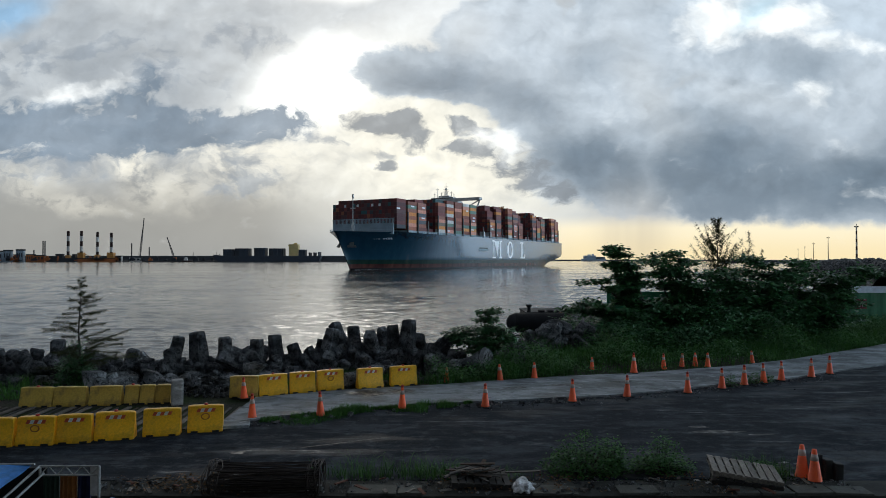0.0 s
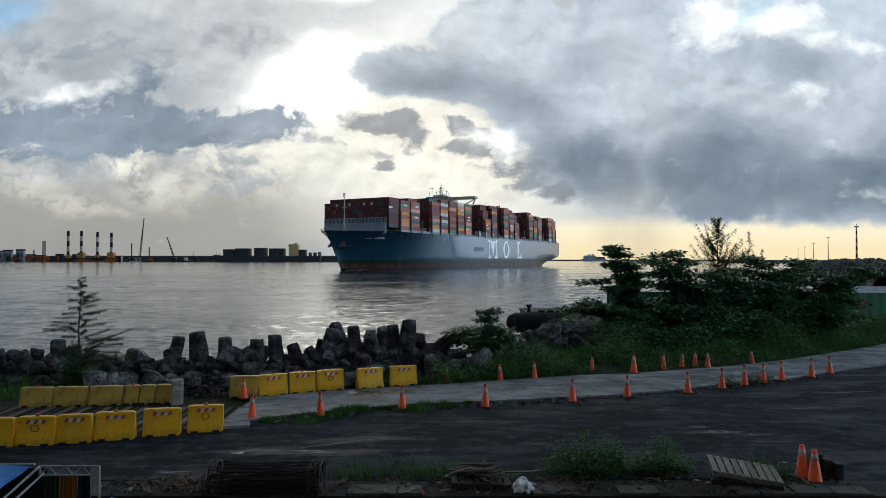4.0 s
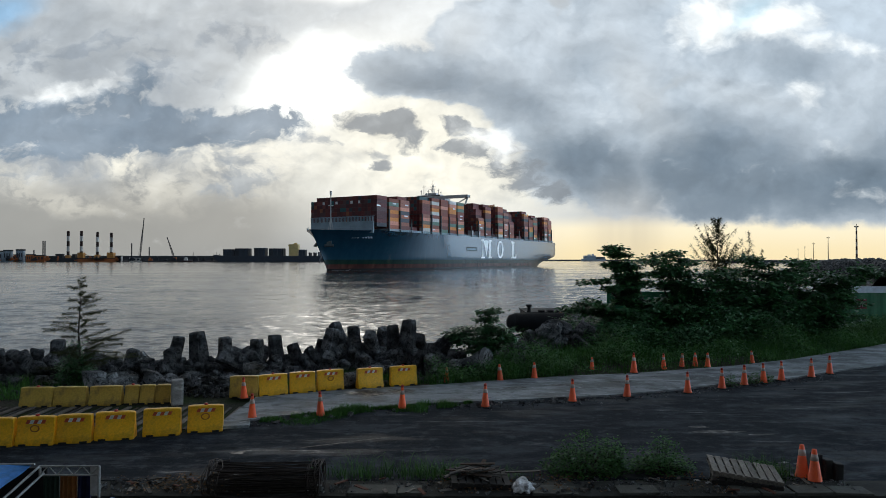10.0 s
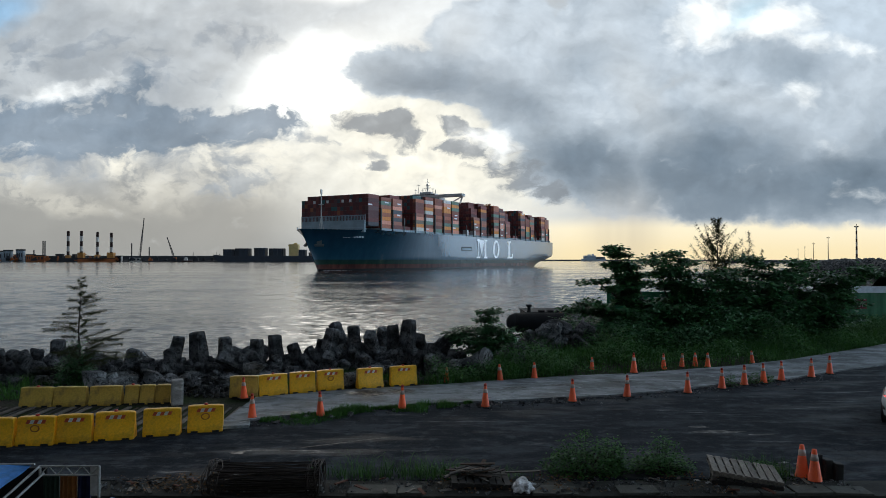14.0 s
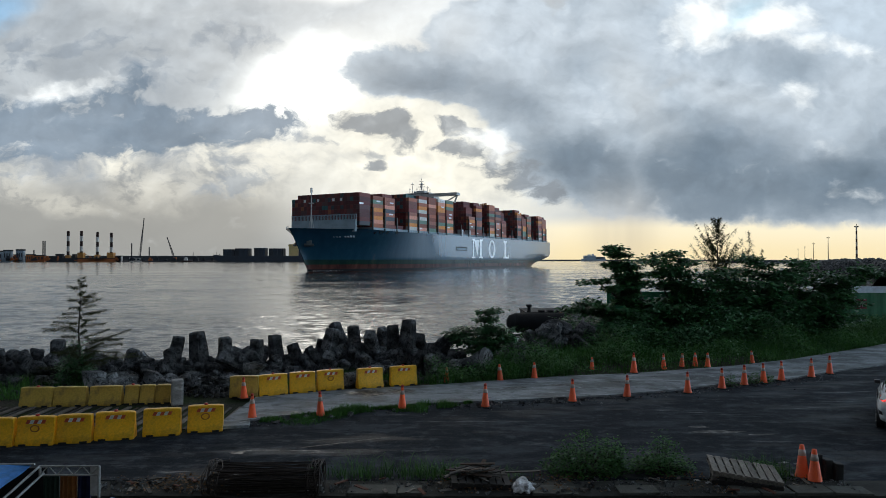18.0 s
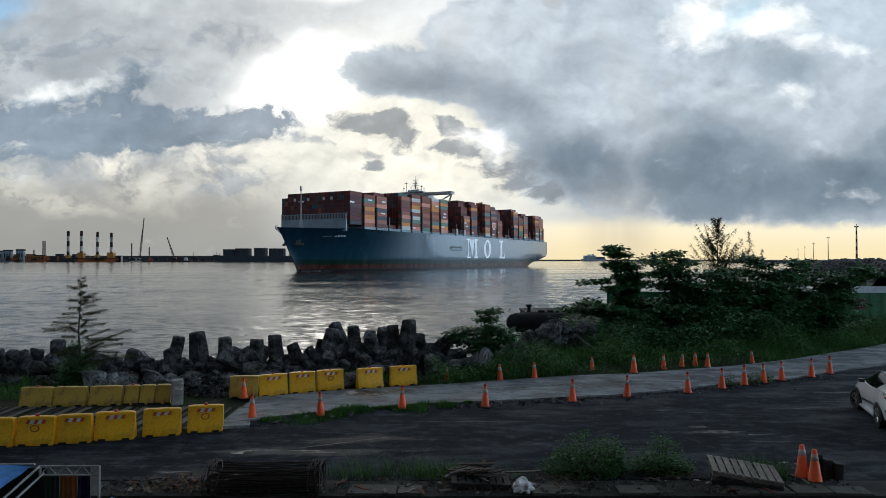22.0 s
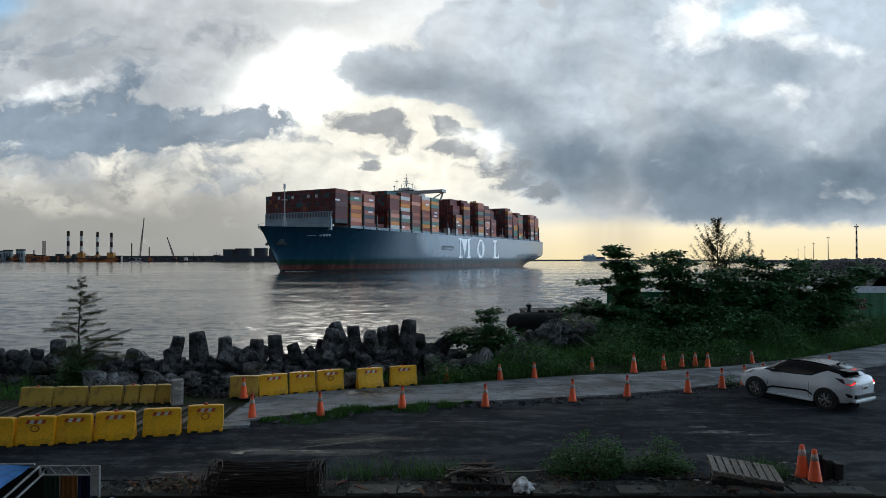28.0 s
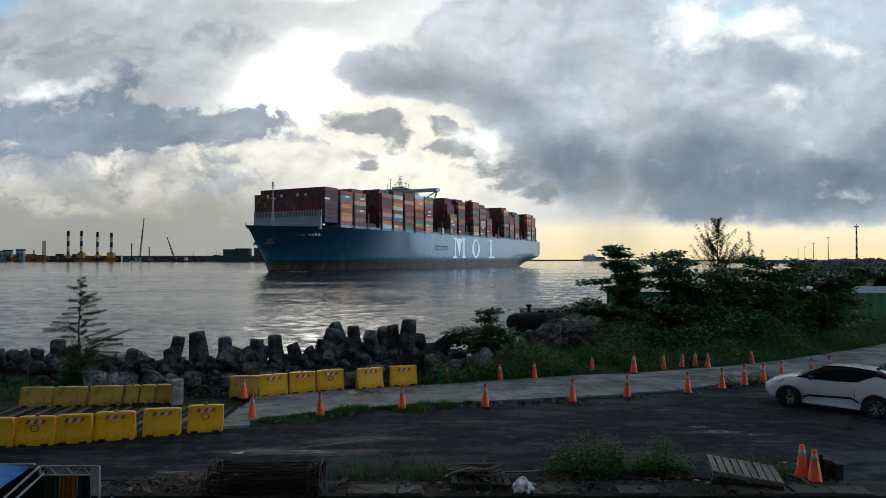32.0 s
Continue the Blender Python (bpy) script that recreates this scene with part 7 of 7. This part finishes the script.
def broad_tree(x, y, z, tips, seed, label, size=0.22, spread=0.42, per=60, trunk=0.11, name="broadleaf_tree", flat=0.45, opening=None):
    """A sprawling tree: limbs from the foot to each tip, with flat tiers of leaves."""
    rnd = random.Random(seed)
    t = thing(name, pose(x, y, z), label, "tree")
    centres = []
    foot = Vector((0, 0, -0.1))
    for k, (tx, ty_, tz_, w) in enumerate(tips):
        tip = Vector((tx - x, ty_ - y, tz_ - z))
        mid = foot.lerp(tip, 0.45) + Vector((rnd.uniform(-0.3, 0.3), rnd.uniform(-0.3, 0.3), 0.25 + 0.12 * tip.length))
        pts = [foot * (1 - q) ** 2 + mid * 2 * q * (1 - q) + tip * q * q for q in (0, 0.2, 0.4, 0.6, 0.8, 1.0)]
        bm = bmesh.new()
        limb(bm, pts, trunk, 0.018)
        for q in (2, 3, 4, 5):
            for _ in range(4):
                e = pts[q] + Vector((rnd.uniform(-1, 1) * w, rnd.uniform(-1, 1) * w, rnd.uniform(-0.15, 0.3) * w))
                if q < 3 and rnd.random() < 0.5:
                    continue
                limb(bm, [pts[q], pts[q].lerp(e, 0.5) + Vector((0, 0, 0.08)), e], 0.02, 0.008)
                centres += [tuple(e), tuple(pts[q].lerp(e, 0.6))]
        part("limb" if k else "trunk", bm, BARK, t)
    if opening:
        x0, x1, z0, z1 = opening
        centres = [c for c in centres if not (x0 < c[0] + x < x1 and z0 < c[2] + z < z1)]
    v, f = leaves(centres, seed, size, flat, spread, per)
    raw("crown", v, f, LEAF, t)
    return t


def casuarina(x, y, z, h, seed, label, reach=0.35, density=1.0, sprays=13, rise=(0.15, 0.85), needle=1.0, lean=0.0):
    """A she-oak: a straight stem, upswept side branches and drooping needle sprays."""
    rnd = random.Random(seed)
    g = np.random.default_rng(seed)
    t = thing("casuarina_tree", pose(x, y, z), label, "tree")
    bm = bmesh.new()
    stem = [Vector((lean * h * q + 0.02 * h * noise.noise((q * 3, seed, 0)), 0.01 * h * noise.noise((q * 3, seed, 5)), h * q)) for q in (i / 10 for i in range(11))]
    limb(bm, stem, 0.012 * h + 0.01, 0.006)
    part("trunk", bm, BARK, t)
    ends, ways = [], []
    bm = bmesh.new()
    n = int(52 * density)
    for i in range(n):
        q = 0.12 + 0.86 * (i + rnd.random()) / n
        p = stem[min(9, int(q * 10))].lerp(stem[min(10, int(q * 10) + 1)], q * 10 % 1)
        a, l = rnd.uniform(0, 2 * math.pi), reach * h * (1.02 - q) ** 0.75 * rnd.uniform(0.45, 1.15)
        d = Vector((math.cos(a), math.sin(a), rnd.uniform(*rise)))
        pts = [p, p + d * l * 0.5 + Vector((0, 0, 0.03 * l)), p + d * l + Vector((0, 0, -0.06 * l))]
        limb(bm, pts, 0.012, 0.004)
        m = max(3, int(l / (0.14 * needle)))
        for k in range(m):
            u = 0.2 + 0.8 * k / m
            c = p.lerp(pts[2], u)
            ends.append(c), ways.append(d)
    tagged(part("branch", bm, BARK, t), kind="stuff")
    vs, fs = [], []
    for c, d in zip(ends, ways):
        for _ in range(sprays):
            w = Vector((d.x * 0.5 + rnd.gauss(0, 0.5), d.y * 0.5 + rnd.gauss(0, 0.5), rnd.uniform(-0.45, 0.65)))
            l = needle * rnd.uniform(0.08, 0.30) * (h / 4.6) ** 0.4
            s = Vector((-w.y, w.x, 0.2)).normalized() * 0.011 * needle * (h / 4.6) ** 0.5
            b = c + Vector((rnd.gauss(0, 0.03), rnd.gauss(0, 0.03), rnd.gauss(0, 0.02)))
            e = b + w.normalized() * l + Vector((0, 0, -0.25 * l))
            k = len(vs)
            vs += [b - s, b + s, e]
            fs.append((k, k + 1, k + 2))
    raw("needles", vs, fs, NEEDLE, t)
    return t


casuarina(-15.4, 27.6, -0.05, 4.65, 3, "slender young casuarina with sparse drooping branches", 0.56, 1.15, 26, (-0.05, 0.40), 0.75)
casuarina(20.3, 48.0, 0.3, 8.1, 5, "feathery casuarina rising behind the bushes", 0.36, 2.2, 17, (0.7, 1.9), 1.1)
casuarina(23.9, 50.8, 0.3, 7.3, 6, "thin feathery casuarina behind the bushes", 0.13, 0.8, 10, (0.6, 1.6))
casuarina(25.0, 51.0, 0.3, 5.9, 8, "small thin casuarina behind the bushes", 0.14, 0.7, 10, (0.6, 1.6))

broad_tree(13.2, 40.0, 0.2, [(10.4, 40, 5.95, 0.55), (10.75, 40, 5.6, 0.5), (10.6, 40, 5.0, 0.6), (11.2, 40, 4.9, 0.6), (11.7, 40, 4.4, 0.7), (9.3, 39.6, 4.0, 0.8), (11.0, 39.6, 3.7, 0.8), (8.7, 39.0, 2.6, 0.9), (7.9, 39.5, 2.3, 0.5), (10.2, 38.6, 2.2, 0.8),
                              (10.0, 38.2, 1.4, 1.2), (12.0, 38.2, 1.9, 1.1), (13.5, 38.6, 2.4, 1.1)], 31, "sea almond tree with dark tiered branches reaching out", 0.30, 0.23, 56, flat=0.3, opening=(11.6, 14.0, 2.75, 3.5))
broad_tree(15.5, 41.5, 0.2, [(13.2, 41.5, 5.2, 0.8), (14.4, 41.6, 5.6, 0.8), (15.6, 41.6, 5.1, 0.9), (14.3, 41, 4.3, 0.9), (15.6, 40.5, 3.6, 1.2), (17.2, 41, 4.4, 1.0), (16.4, 40, 2.4, 1.3), (14.9, 39.6, 2.2, 1.1), (18.0, 40, 3.0, 1.3)],
           32, "dense broadleaf shrub tree with dark glossy leaves", 0.30, 0.26, 56, opening=(11.6, 14.4, 2.75, 3.5))
broad_tree(19.5, 42.0, 0.3, [(18.2, 42, 4.5, 1.0), (19.6, 42, 5.2, 1.0), (21.0, 42, 5.0, 1.0), (20.2, 41, 3.6, 1.3), (22.2, 41.5, 4.3, 1.1), (18.8, 40.5, 2.8, 1.3), (21.4, 40.5, 2.6, 1.4), (22.8, 42.0, 5.0, 0.8)],
           33, "dense broadleaf shrub tree with dark glossy leaves", 0.30, 0.26, 52)
broad_tree(23.8, 43.0, 0.3, [(23.4, 43, 4.6, 1.1), (24.8, 43, 4.2, 1.0), (26.2, 43, 3.9, 0.9), (27.4, 43.2, 4.6, 0.6), (24.6, 42, 3.0, 1.4), (26.4, 42.4, 2.6, 1.2), (23.0, 41.4, 2.2, 1.4), (25.4, 41.4, 1.7, 1.4), (28.6, 43.5, 4.4, 0.5)],
           34, "spreading broadleaf shrub tree with drooping sprays", 0.30, 0.26, 52)
broad_tree(1.9, 32.3, 0.1, [(2.1, 32.2, 2.65, 0.35), (2.35, 32.2, 2.75, 0.35), (1.2, 32.0, 1.9, 0.45), (0.6, 32.0, 1.7, 0.4), (2.4, 31.8, 2.0, 0.5), (3.0, 32, 1.8, 0.5), (1.7, 31.6, 1.5, 0.5), (3.4, 32.2, 1.4, 0.5)],
           35, "low sea almond bush growing between the blocks", 0.19, 0.16, 34, 0.05, "shrub")


def bush(x, y, rx, ry, h, seed, label, per=9, n=260, size=0.085, mat=None):
    g = np.random.default_rng(seed)
    t = thing("bush", pose(x, y, 0), label, "bush", "weeds by the kerb")
    a, r, k = g.uniform(0, 2 * np.pi, n), np.sqrt(g.uniform(0, 1, n)), g.uniform(0.05, 1, n)
    px_, py_ = rx * r * np.cos(a), ry * r * np.sin(a)
    pz = h * k * (1 - 0.75 * r ** 2) * g.uniform(0.75, 1.15, n)
    bm = bmesh.new()
    for i in range(0, n, 2):
        tube(bm, (px_[i] * 0.35, py_[i] * 0.35, 0), (px_[i], py_[i], pz[i]), 0.006, 0.003, 3, False)
    tagged(part("stem", bm, BARK, t), kind="stuff")
    v, f = leaves(np.stack([px_, py_, pz], 1), seed, size, 0.8, 0.07, per, 0.0)
    raw("foliage", v, f, mat or WEED, t)
    return t


bush(3.45, 16.15, 0.95, 0.5, 1.05, 41, "bushy green weed clump at the road edge", 10, 330)
bush(4.2, 16.3, 0.45, 0.4, 0.95, 44, "bushy green weed clump at the road edge", 10, 160)
bush(5.45, 16.3, 0.75, 0.45, 0.85, 42, "bushy green weed clump at the road edge", 10, 260)
bush(8.0, 16.3, 0.4, 0.25, 0.25, 43, "low weed tuft behind the pallet", 8, 70)
bush(12.0, 27.2, 0.35, 0.2, 0.6, 45, "thin weed growing between the cones", 6, 60)
bush(13.3, 27.9, 0.45, 0.25, 0.6, 46, "thin weed growing between the cones", 6, 80)
bush(14.0, 28.2, 0.3, 0.2, 0.4, 47, "thin weed growing between the cones", 6, 50)


def scatter(n, seed, inside):
    g = np.random.default_rng(seed)
    out = []
    while len(out) < n:
        p = inside(g)
        if p is not None:
            out.append(p)
    return out


def verge(g):
    x = g.uniform(-6.0, 1.2)
    edge = along(PATH_NEAR, x) - 0.02
    reach = 1.35 * (math.exp(-((x + 4.3) / 1.5) ** 2) + 0.9 * math.exp(-((x + 0.9) / 1.1) ** 2)) + 0.5 * noise.noise((x * 1.3, 0, 3.0))
    d = abs(g.normal(0, 0.55)) * max(0.0, reach) + g.uniform(0, 0.1)
    if d > reach * 1.1 + 0.05 or noise.noise((x * 1.6, (edge - d) * 2.2, 2.0)) < -0.2:
        return None
    return (x, edge - d, 0.0)


def bank(g):
    x = g.uniform(-0.6, 34)
    y = along(PATH_FAR, x) + abs(g.normal(0, 1)) * 4.5 - 0.05
    if y > along(SHORE, x) + 0.5 or y > 50 or (6 < x < 17 and y < along(PATH_FAR, x) + 1.6 and g.random() < 0.8):
        return None
    return (x, y, ground_height(x, y))


def shore_weed(g):
    x = g.uniform(-22, 1)
    y = along(SHORE, x) + g.uniform(-5.5, 0.5)
    if -14.5 < x < -7.4:
        return None
    if y < (along(PATH_FAR, x) + 0.6 if x > -8.6 else 24.6) or noise.noise((x * 0.5, y * 0.5, 7.0)) < -0.05:
        return None
    return (x, y, ground_height(x, y))


def kerb_tufts(g):
    x = g.choice([-1.9, -0.35, 0.75, 0.1, 1.0, 8.0]) + g.normal(0, 0.5)
    return (x, 15.95 + g.normal(0, 0.2), 0.0)


grass_patch("verge_grass", scatter(10500, 51, verge), 51, 0.04, 0.32, 0.006, "tufts of green grass between lane and asphalt")
grass_patch("bank_grass", scatter(30000, 52, bank), 52, 0.15, 0.75, 0.011, "tall rank green grass on the bank")
grass_patch("shore_grass", scatter(9000, 53, shore_weed), 53, 0.12, 0.6, 0.009, "green weeds among the rubble")
grass_patch("kerb_grass", scatter(1500, 54, kerb_tufts), 54, 0.10, 0.55, 0.006, "green grass tufts by the kerb", None, 1.5)


def thicket(n, seed, label):
    """Dense undergrowth that fills the bank below the trees."""
    g = np.random.default_rng(seed)
    c = []
    while len(c) < n:
        x, y = g.uniform(7.5, 30), g.uniform(35, 44)
        if y < along(PATH_FAR, x) + 3.0 or y > along(SHORE, x) - 1:
            continue
        top = 1.2 + 1.3 * (0.5 + 0.5 * noise.noise((x * 0.35, y * 0.3, 4.0))) - 0.08 * abs(x - 18)
        c.append((x, y, ground_height(x, y) + g.uniform(0.1, 1.0) * top * (0.8 if x < 15.5 else 1.0)))
    v, f = leaves(c, seed, 0.2, 0.8, 0.3, 12)
    return tagged(raw("undergrowth", v, f, LEAF), label, "undergrowth", kind="stuff")


def bank_weeds(n, seed):
    """Low tangled weeds that hide the soil of the bank."""
    g = np.random.default_rng(seed)
    c = []
    while len(c) < n:
        p = bank(g)
        if p is None or p[1] < along(PATH_FAR, p[0]) + 0.15:
            continue
        top = 0.12 + 1.7 * max(0.0, 0.22 + noise.noise((p[0] * 0.38, p[1] * 0.45, 8.0)))
        c.append((p[0], p[1], p[2] + top * g.uniform(0.1, 1.0)))
    v, f = leaves(c, seed, 0.12, 0.7, 0.13, 10)
    return tagged(raw("bank_weeds", v, f, WEED), "tangled green weeds on the bank", "weeds", kind="stuff")


bank_weeds(8500, 62)
thicket(2600, 61, "dark leafy undergrowth below the trees")



def leaf_litter(n, seed):
    """Fallen brown leaves lying along the kerb and under the weeds."""
    g = np.random.default_rng(seed)
    mid = g.choice([-6.3, -6.0, -5.5, -5.5, 0.9, 2.9, 6.4], n)
    c = np.stack([mid + g.normal(0, 0.55, n), g.uniform(14.6, 15.75, n), np.full(n, 0.125)], 1)
    v, f = leaves(c, seed, 0.075, 0.15, 0.06, 3, 0.0)
    return tagged(raw("leaf_litter", v, f, leaf_paint("dead_leaf", (0.050, 0.030, 0.014), (0.20, 0.105, 0.045), 0.8, 0.1)), "fallen brown leaves along the kerb", "leaf litter", kind="stuff")


leaf_litter(420, 63)
bush(-15.4, 27.3, 0.75, 0.5, 2.1, 48, "dark creeper round the young casuarina's foot", 12, 420, 0.11, LEAF)

# puddles on the lane and a painted patch
PUDDLE, pnt, pb = material("puddle")
pb.inputs["Base Color"].default_value = (0.02, 0.022, 0.022, 1)
put(pnt, pb.inputs["Roughness"], smooth(pnt, fnoise(pnt, coords(pnt), 5.0, 4), 0.3, 0.7, 0.30, 0.75))
for x, y, rx, ry, turn in ((-5.6, 17.9, 0.2, 0.14, 0), (-3.3, 18.68, 0.85, 0.030, 0.42), (-1.95, 19.3, 0.6, 0.022, 0.40), (8.4, 20.05, 0.8, 0.16, 0.05), (8.1, 20.62, 0.3, 0.12, 0), (9.6, 19.75, 0.45, 0.08, 0.1),
                           (-2.9, 25.45, 0.75, 0.55, 0), (-1.7, 25.9, 0.5, 0.4, 0), (5.2, 27.2, 0.9, 0.25, 0.2), (7.6, 27.9, 0.7, 0.2, 0.3), (3.0, 26.6, 0.6, 0.2, 0.2)):
    bm = bmesh.new()
    vs = []
    for i in range(26):
        a = 2 * math.pi * i / 26
        k = 1 + 0.55 * noise.noise((math.cos(a) * 2.1 + x, math.sin(a) * 2.1 + y, 0))
        ax, ay = rx * k * math.cos(a), ry * k * math.sin(a)
        px_, py_ = x + ax * math.cos(turn) - ay * math.sin(turn), y + ax * math.sin(turn) + ay * math.cos(turn)
        vs.append(bm.verts.new((px_, py_, 0.088 if y > 24 else 0.016)))
    bm.faces.new(vs)
    tagged(part("puddle", bm, PUDDLE), "shallow puddle reflecting the pale sky", "puddle", "puddles")


def rubble(name, spots, seed, lo, hi, label):
    """Many small broken stones in one mesh."""
    rnd = random.Random(seed)
    verts, faces = [], []
    for x, y, z in spots:
        me = ROCKS[rnd.randrange(6)]
        m = pose(x, y, z, rnd.uniform(-60, 60), rnd.uniform(-60, 60), rnd.uniform(0, 360)) @ Matrix.Scale(lo + (hi - lo) * rnd.random() ** 2, 4)
        k = len(verts)
        verts += [tuple(m @ v.co) for v in me.vertices]
        faces += [tuple(k + i for i in p.vertices) for p in me.polygons]
    return tagged(raw(name, verts, faces, ROCK), label, "rubble", kind="stuff")


def shore_spots(g):
    x = g.uniform(-22, 4)
    y = along(SHORE, x) + g.uniform(-4.0, 0.5)
    if y < (along(PATH_FAR, x) + 0.7 if x > -8.6 else 24.7):
        return None
    return (x, y, ground_height(x, y) + 0.03)


def edge_spots(g):
    x = g.uniform(-6.5, 18)
    y = along(PATH_NEAR, x) - abs(g.normal(0, 0.55)) - 0.02
    return (x, y, 0.01)


rubble("shore_rubble", scatter(900, 71, shore_spots), 71, 0.08, 0.5, "grey rubble stones behind the armour blocks")
rubble("debris_heap", scatter(420, 75, lambda g: (lambda r, a: (-9.2 + 1.5 * r * math.cos(a), 26.4 + 1.3 * r * math.sin(a), 0.02 + 0.75 * (1 - r) ** 1.2))(g.uniform(0, 1) ** 0.6, g.uniform(0, 6.283))), 75, 0.05, 0.30, "heap of broken concrete and debris behind the deck")
rubble("road_gravel", scatter(700, 72, edge_spots), 72, 0.02, 0.10, "loose gravel along the road edge")
rubble("kerb_rubble", scatter(1300, 73, lambda g: (g.uniform(-8.5, 9.5), g.uniform(14.6, 15.6), 0.1)), 73, 0.015, 0.075, "small rubble and grit on the kerb")
def mole_spots(g):
    k = g.uniform(0, 0.22) ** 1.2
    side = g.uniform(-1.0, 1.0)
    return (120 + 640 * k + 7.5 * side * 0.89 - 1.0, 168 + 1272 * k - 7.5 * side * 0.45, 4.6 - 4.0 * abs(side) ** 1.5)


rubble("mole_rubble", scatter(1100, 74, mole_spots), 74, 1.0, 3.4, "dark armour stones heaped on the breakwater")
for i in range(16):
    x, y = rr.uniform(4.5, 10.5), rr.uniform(38.0, 45.0)
    ob = new("boulder", ROCKS[i % 6])
    s = rr.uniform(0.8, 1.7)
    ob.matrix_basis = pose(x, y, max(-1.6, ground_height(x, y)) + 0.35 * s, rr.uniform(-30, 30), rr.uniform(-30, 30), rr.uniform(0, 360)) @ Matrix.Scale(s, 4)
    tagged(ob, "rough grey boulder at the water's edge", "boulder", "boulders by the jetty")


# ================= what moves =================
def car_rows():
    return [(0.0, 19.0, 24.4, 44), (10.0, 19.0, 24.4, 44), (11.5, 17.4, 22.8, 44), (12.6, 15.79, 21.35, 46), (13.5, 15.27, 20.92, 49), (14.5, 14.95, 20.64, 52), (16.5, 14.57, 20.24, 55.5),
            (19.0, 14.54, 20.20, 56), (20.3, 14.54, 20.21, 56.5), (20.9, 14.56, 20.3, 58), (21.5, 14.58, 20.07 + 0.12, 63.5), (22.0, 14.63, 20.36, 69.8), (22.5, 14.75, 20.74, 75.5), (23.0, 14.87, 21.22, 83.3),
            (23.5, 14.89, 21.72, 93), (24.0, 14.81, 22.18, 102.1), (24.5, 14.66, 22.65, 108.5), (25.0, 14.46, 23.03, 112.7), (25.5, 14.33, 23.38, 118.5), (26.2, 14.28, 23.49, 121.7),
            (28.5, 14.28, 23.49, 121.7), (29.2, 14.31, 23.38, 121.5), (30.0, 14.41, 23.08, 120.4), (31.0, 14.72, 22.7, 128), (32.0, 15.03, 22.42, 139.0)]


def motions():
    turn = 241.94
    walk(SHIP, [(0.0, pose(-72.8, 434.6, WATER, 0, 0, turn)), (32.0, pose(-109.7, 362.5, WATER, 0, 0, turn))])
    walk(backdrop, [(0.0, pose(0, 0, 0, 0, 0, -0.75)), (32.0, pose(0, 0, 0, 0, 0, 0.9))])
    walk(SEA_SHEET, [(0.0, pose(0, 0, 0)), (32.0, pose(-3.0, -2.0, 0))])
    rows = car_rows()
    walk(CAR, [(t, pose(x, y, 0, 0, 0, a)) for t, x, y, a in rows])
    # wheels roll with the way that the car goes, and the front ones steer
    rolls, roll = [], 0.0
    for i, (t, x, y, a) in enumerate(rows):
        if i:
            t0, x0, y0, a0 = rows[i - 1]
            h = radians((a + a0) / 2)
            step = ((x - x0) * math.cos(h) + (y - y0) * math.sin(h)) / 0.362
            n = max(1, math.ceil(abs(step) / radians(50)))
            for k in range(1, n + 1):
                rolls.append((t0 + (t - t0) * k / n, roll + step * k / n))
            roll += step
        else:
            rolls.append((t, 0.0))
    for hub, x, side in WHEELS:
        keys = []
        for t, r in rolls:
            steer = 0.0
            if x > 1:
                steer = 26.0 * max(0.0, min(1.0, (t - 19.5) / 1.5)) * max(0.0, min(1.0, (25.5 - t) / 1.0)) - 24.0 * max(0.0, min(1.0, (t - 28.6) / 1.2))
            keys.append((t, pose(x, side * 0.83, 0.36) @ pose(0, 0, 0, 0, 0, steer) @ pose(0, 0, 0, 0, math.degrees(r), 0)))
        walk(hub, keys)


motions()
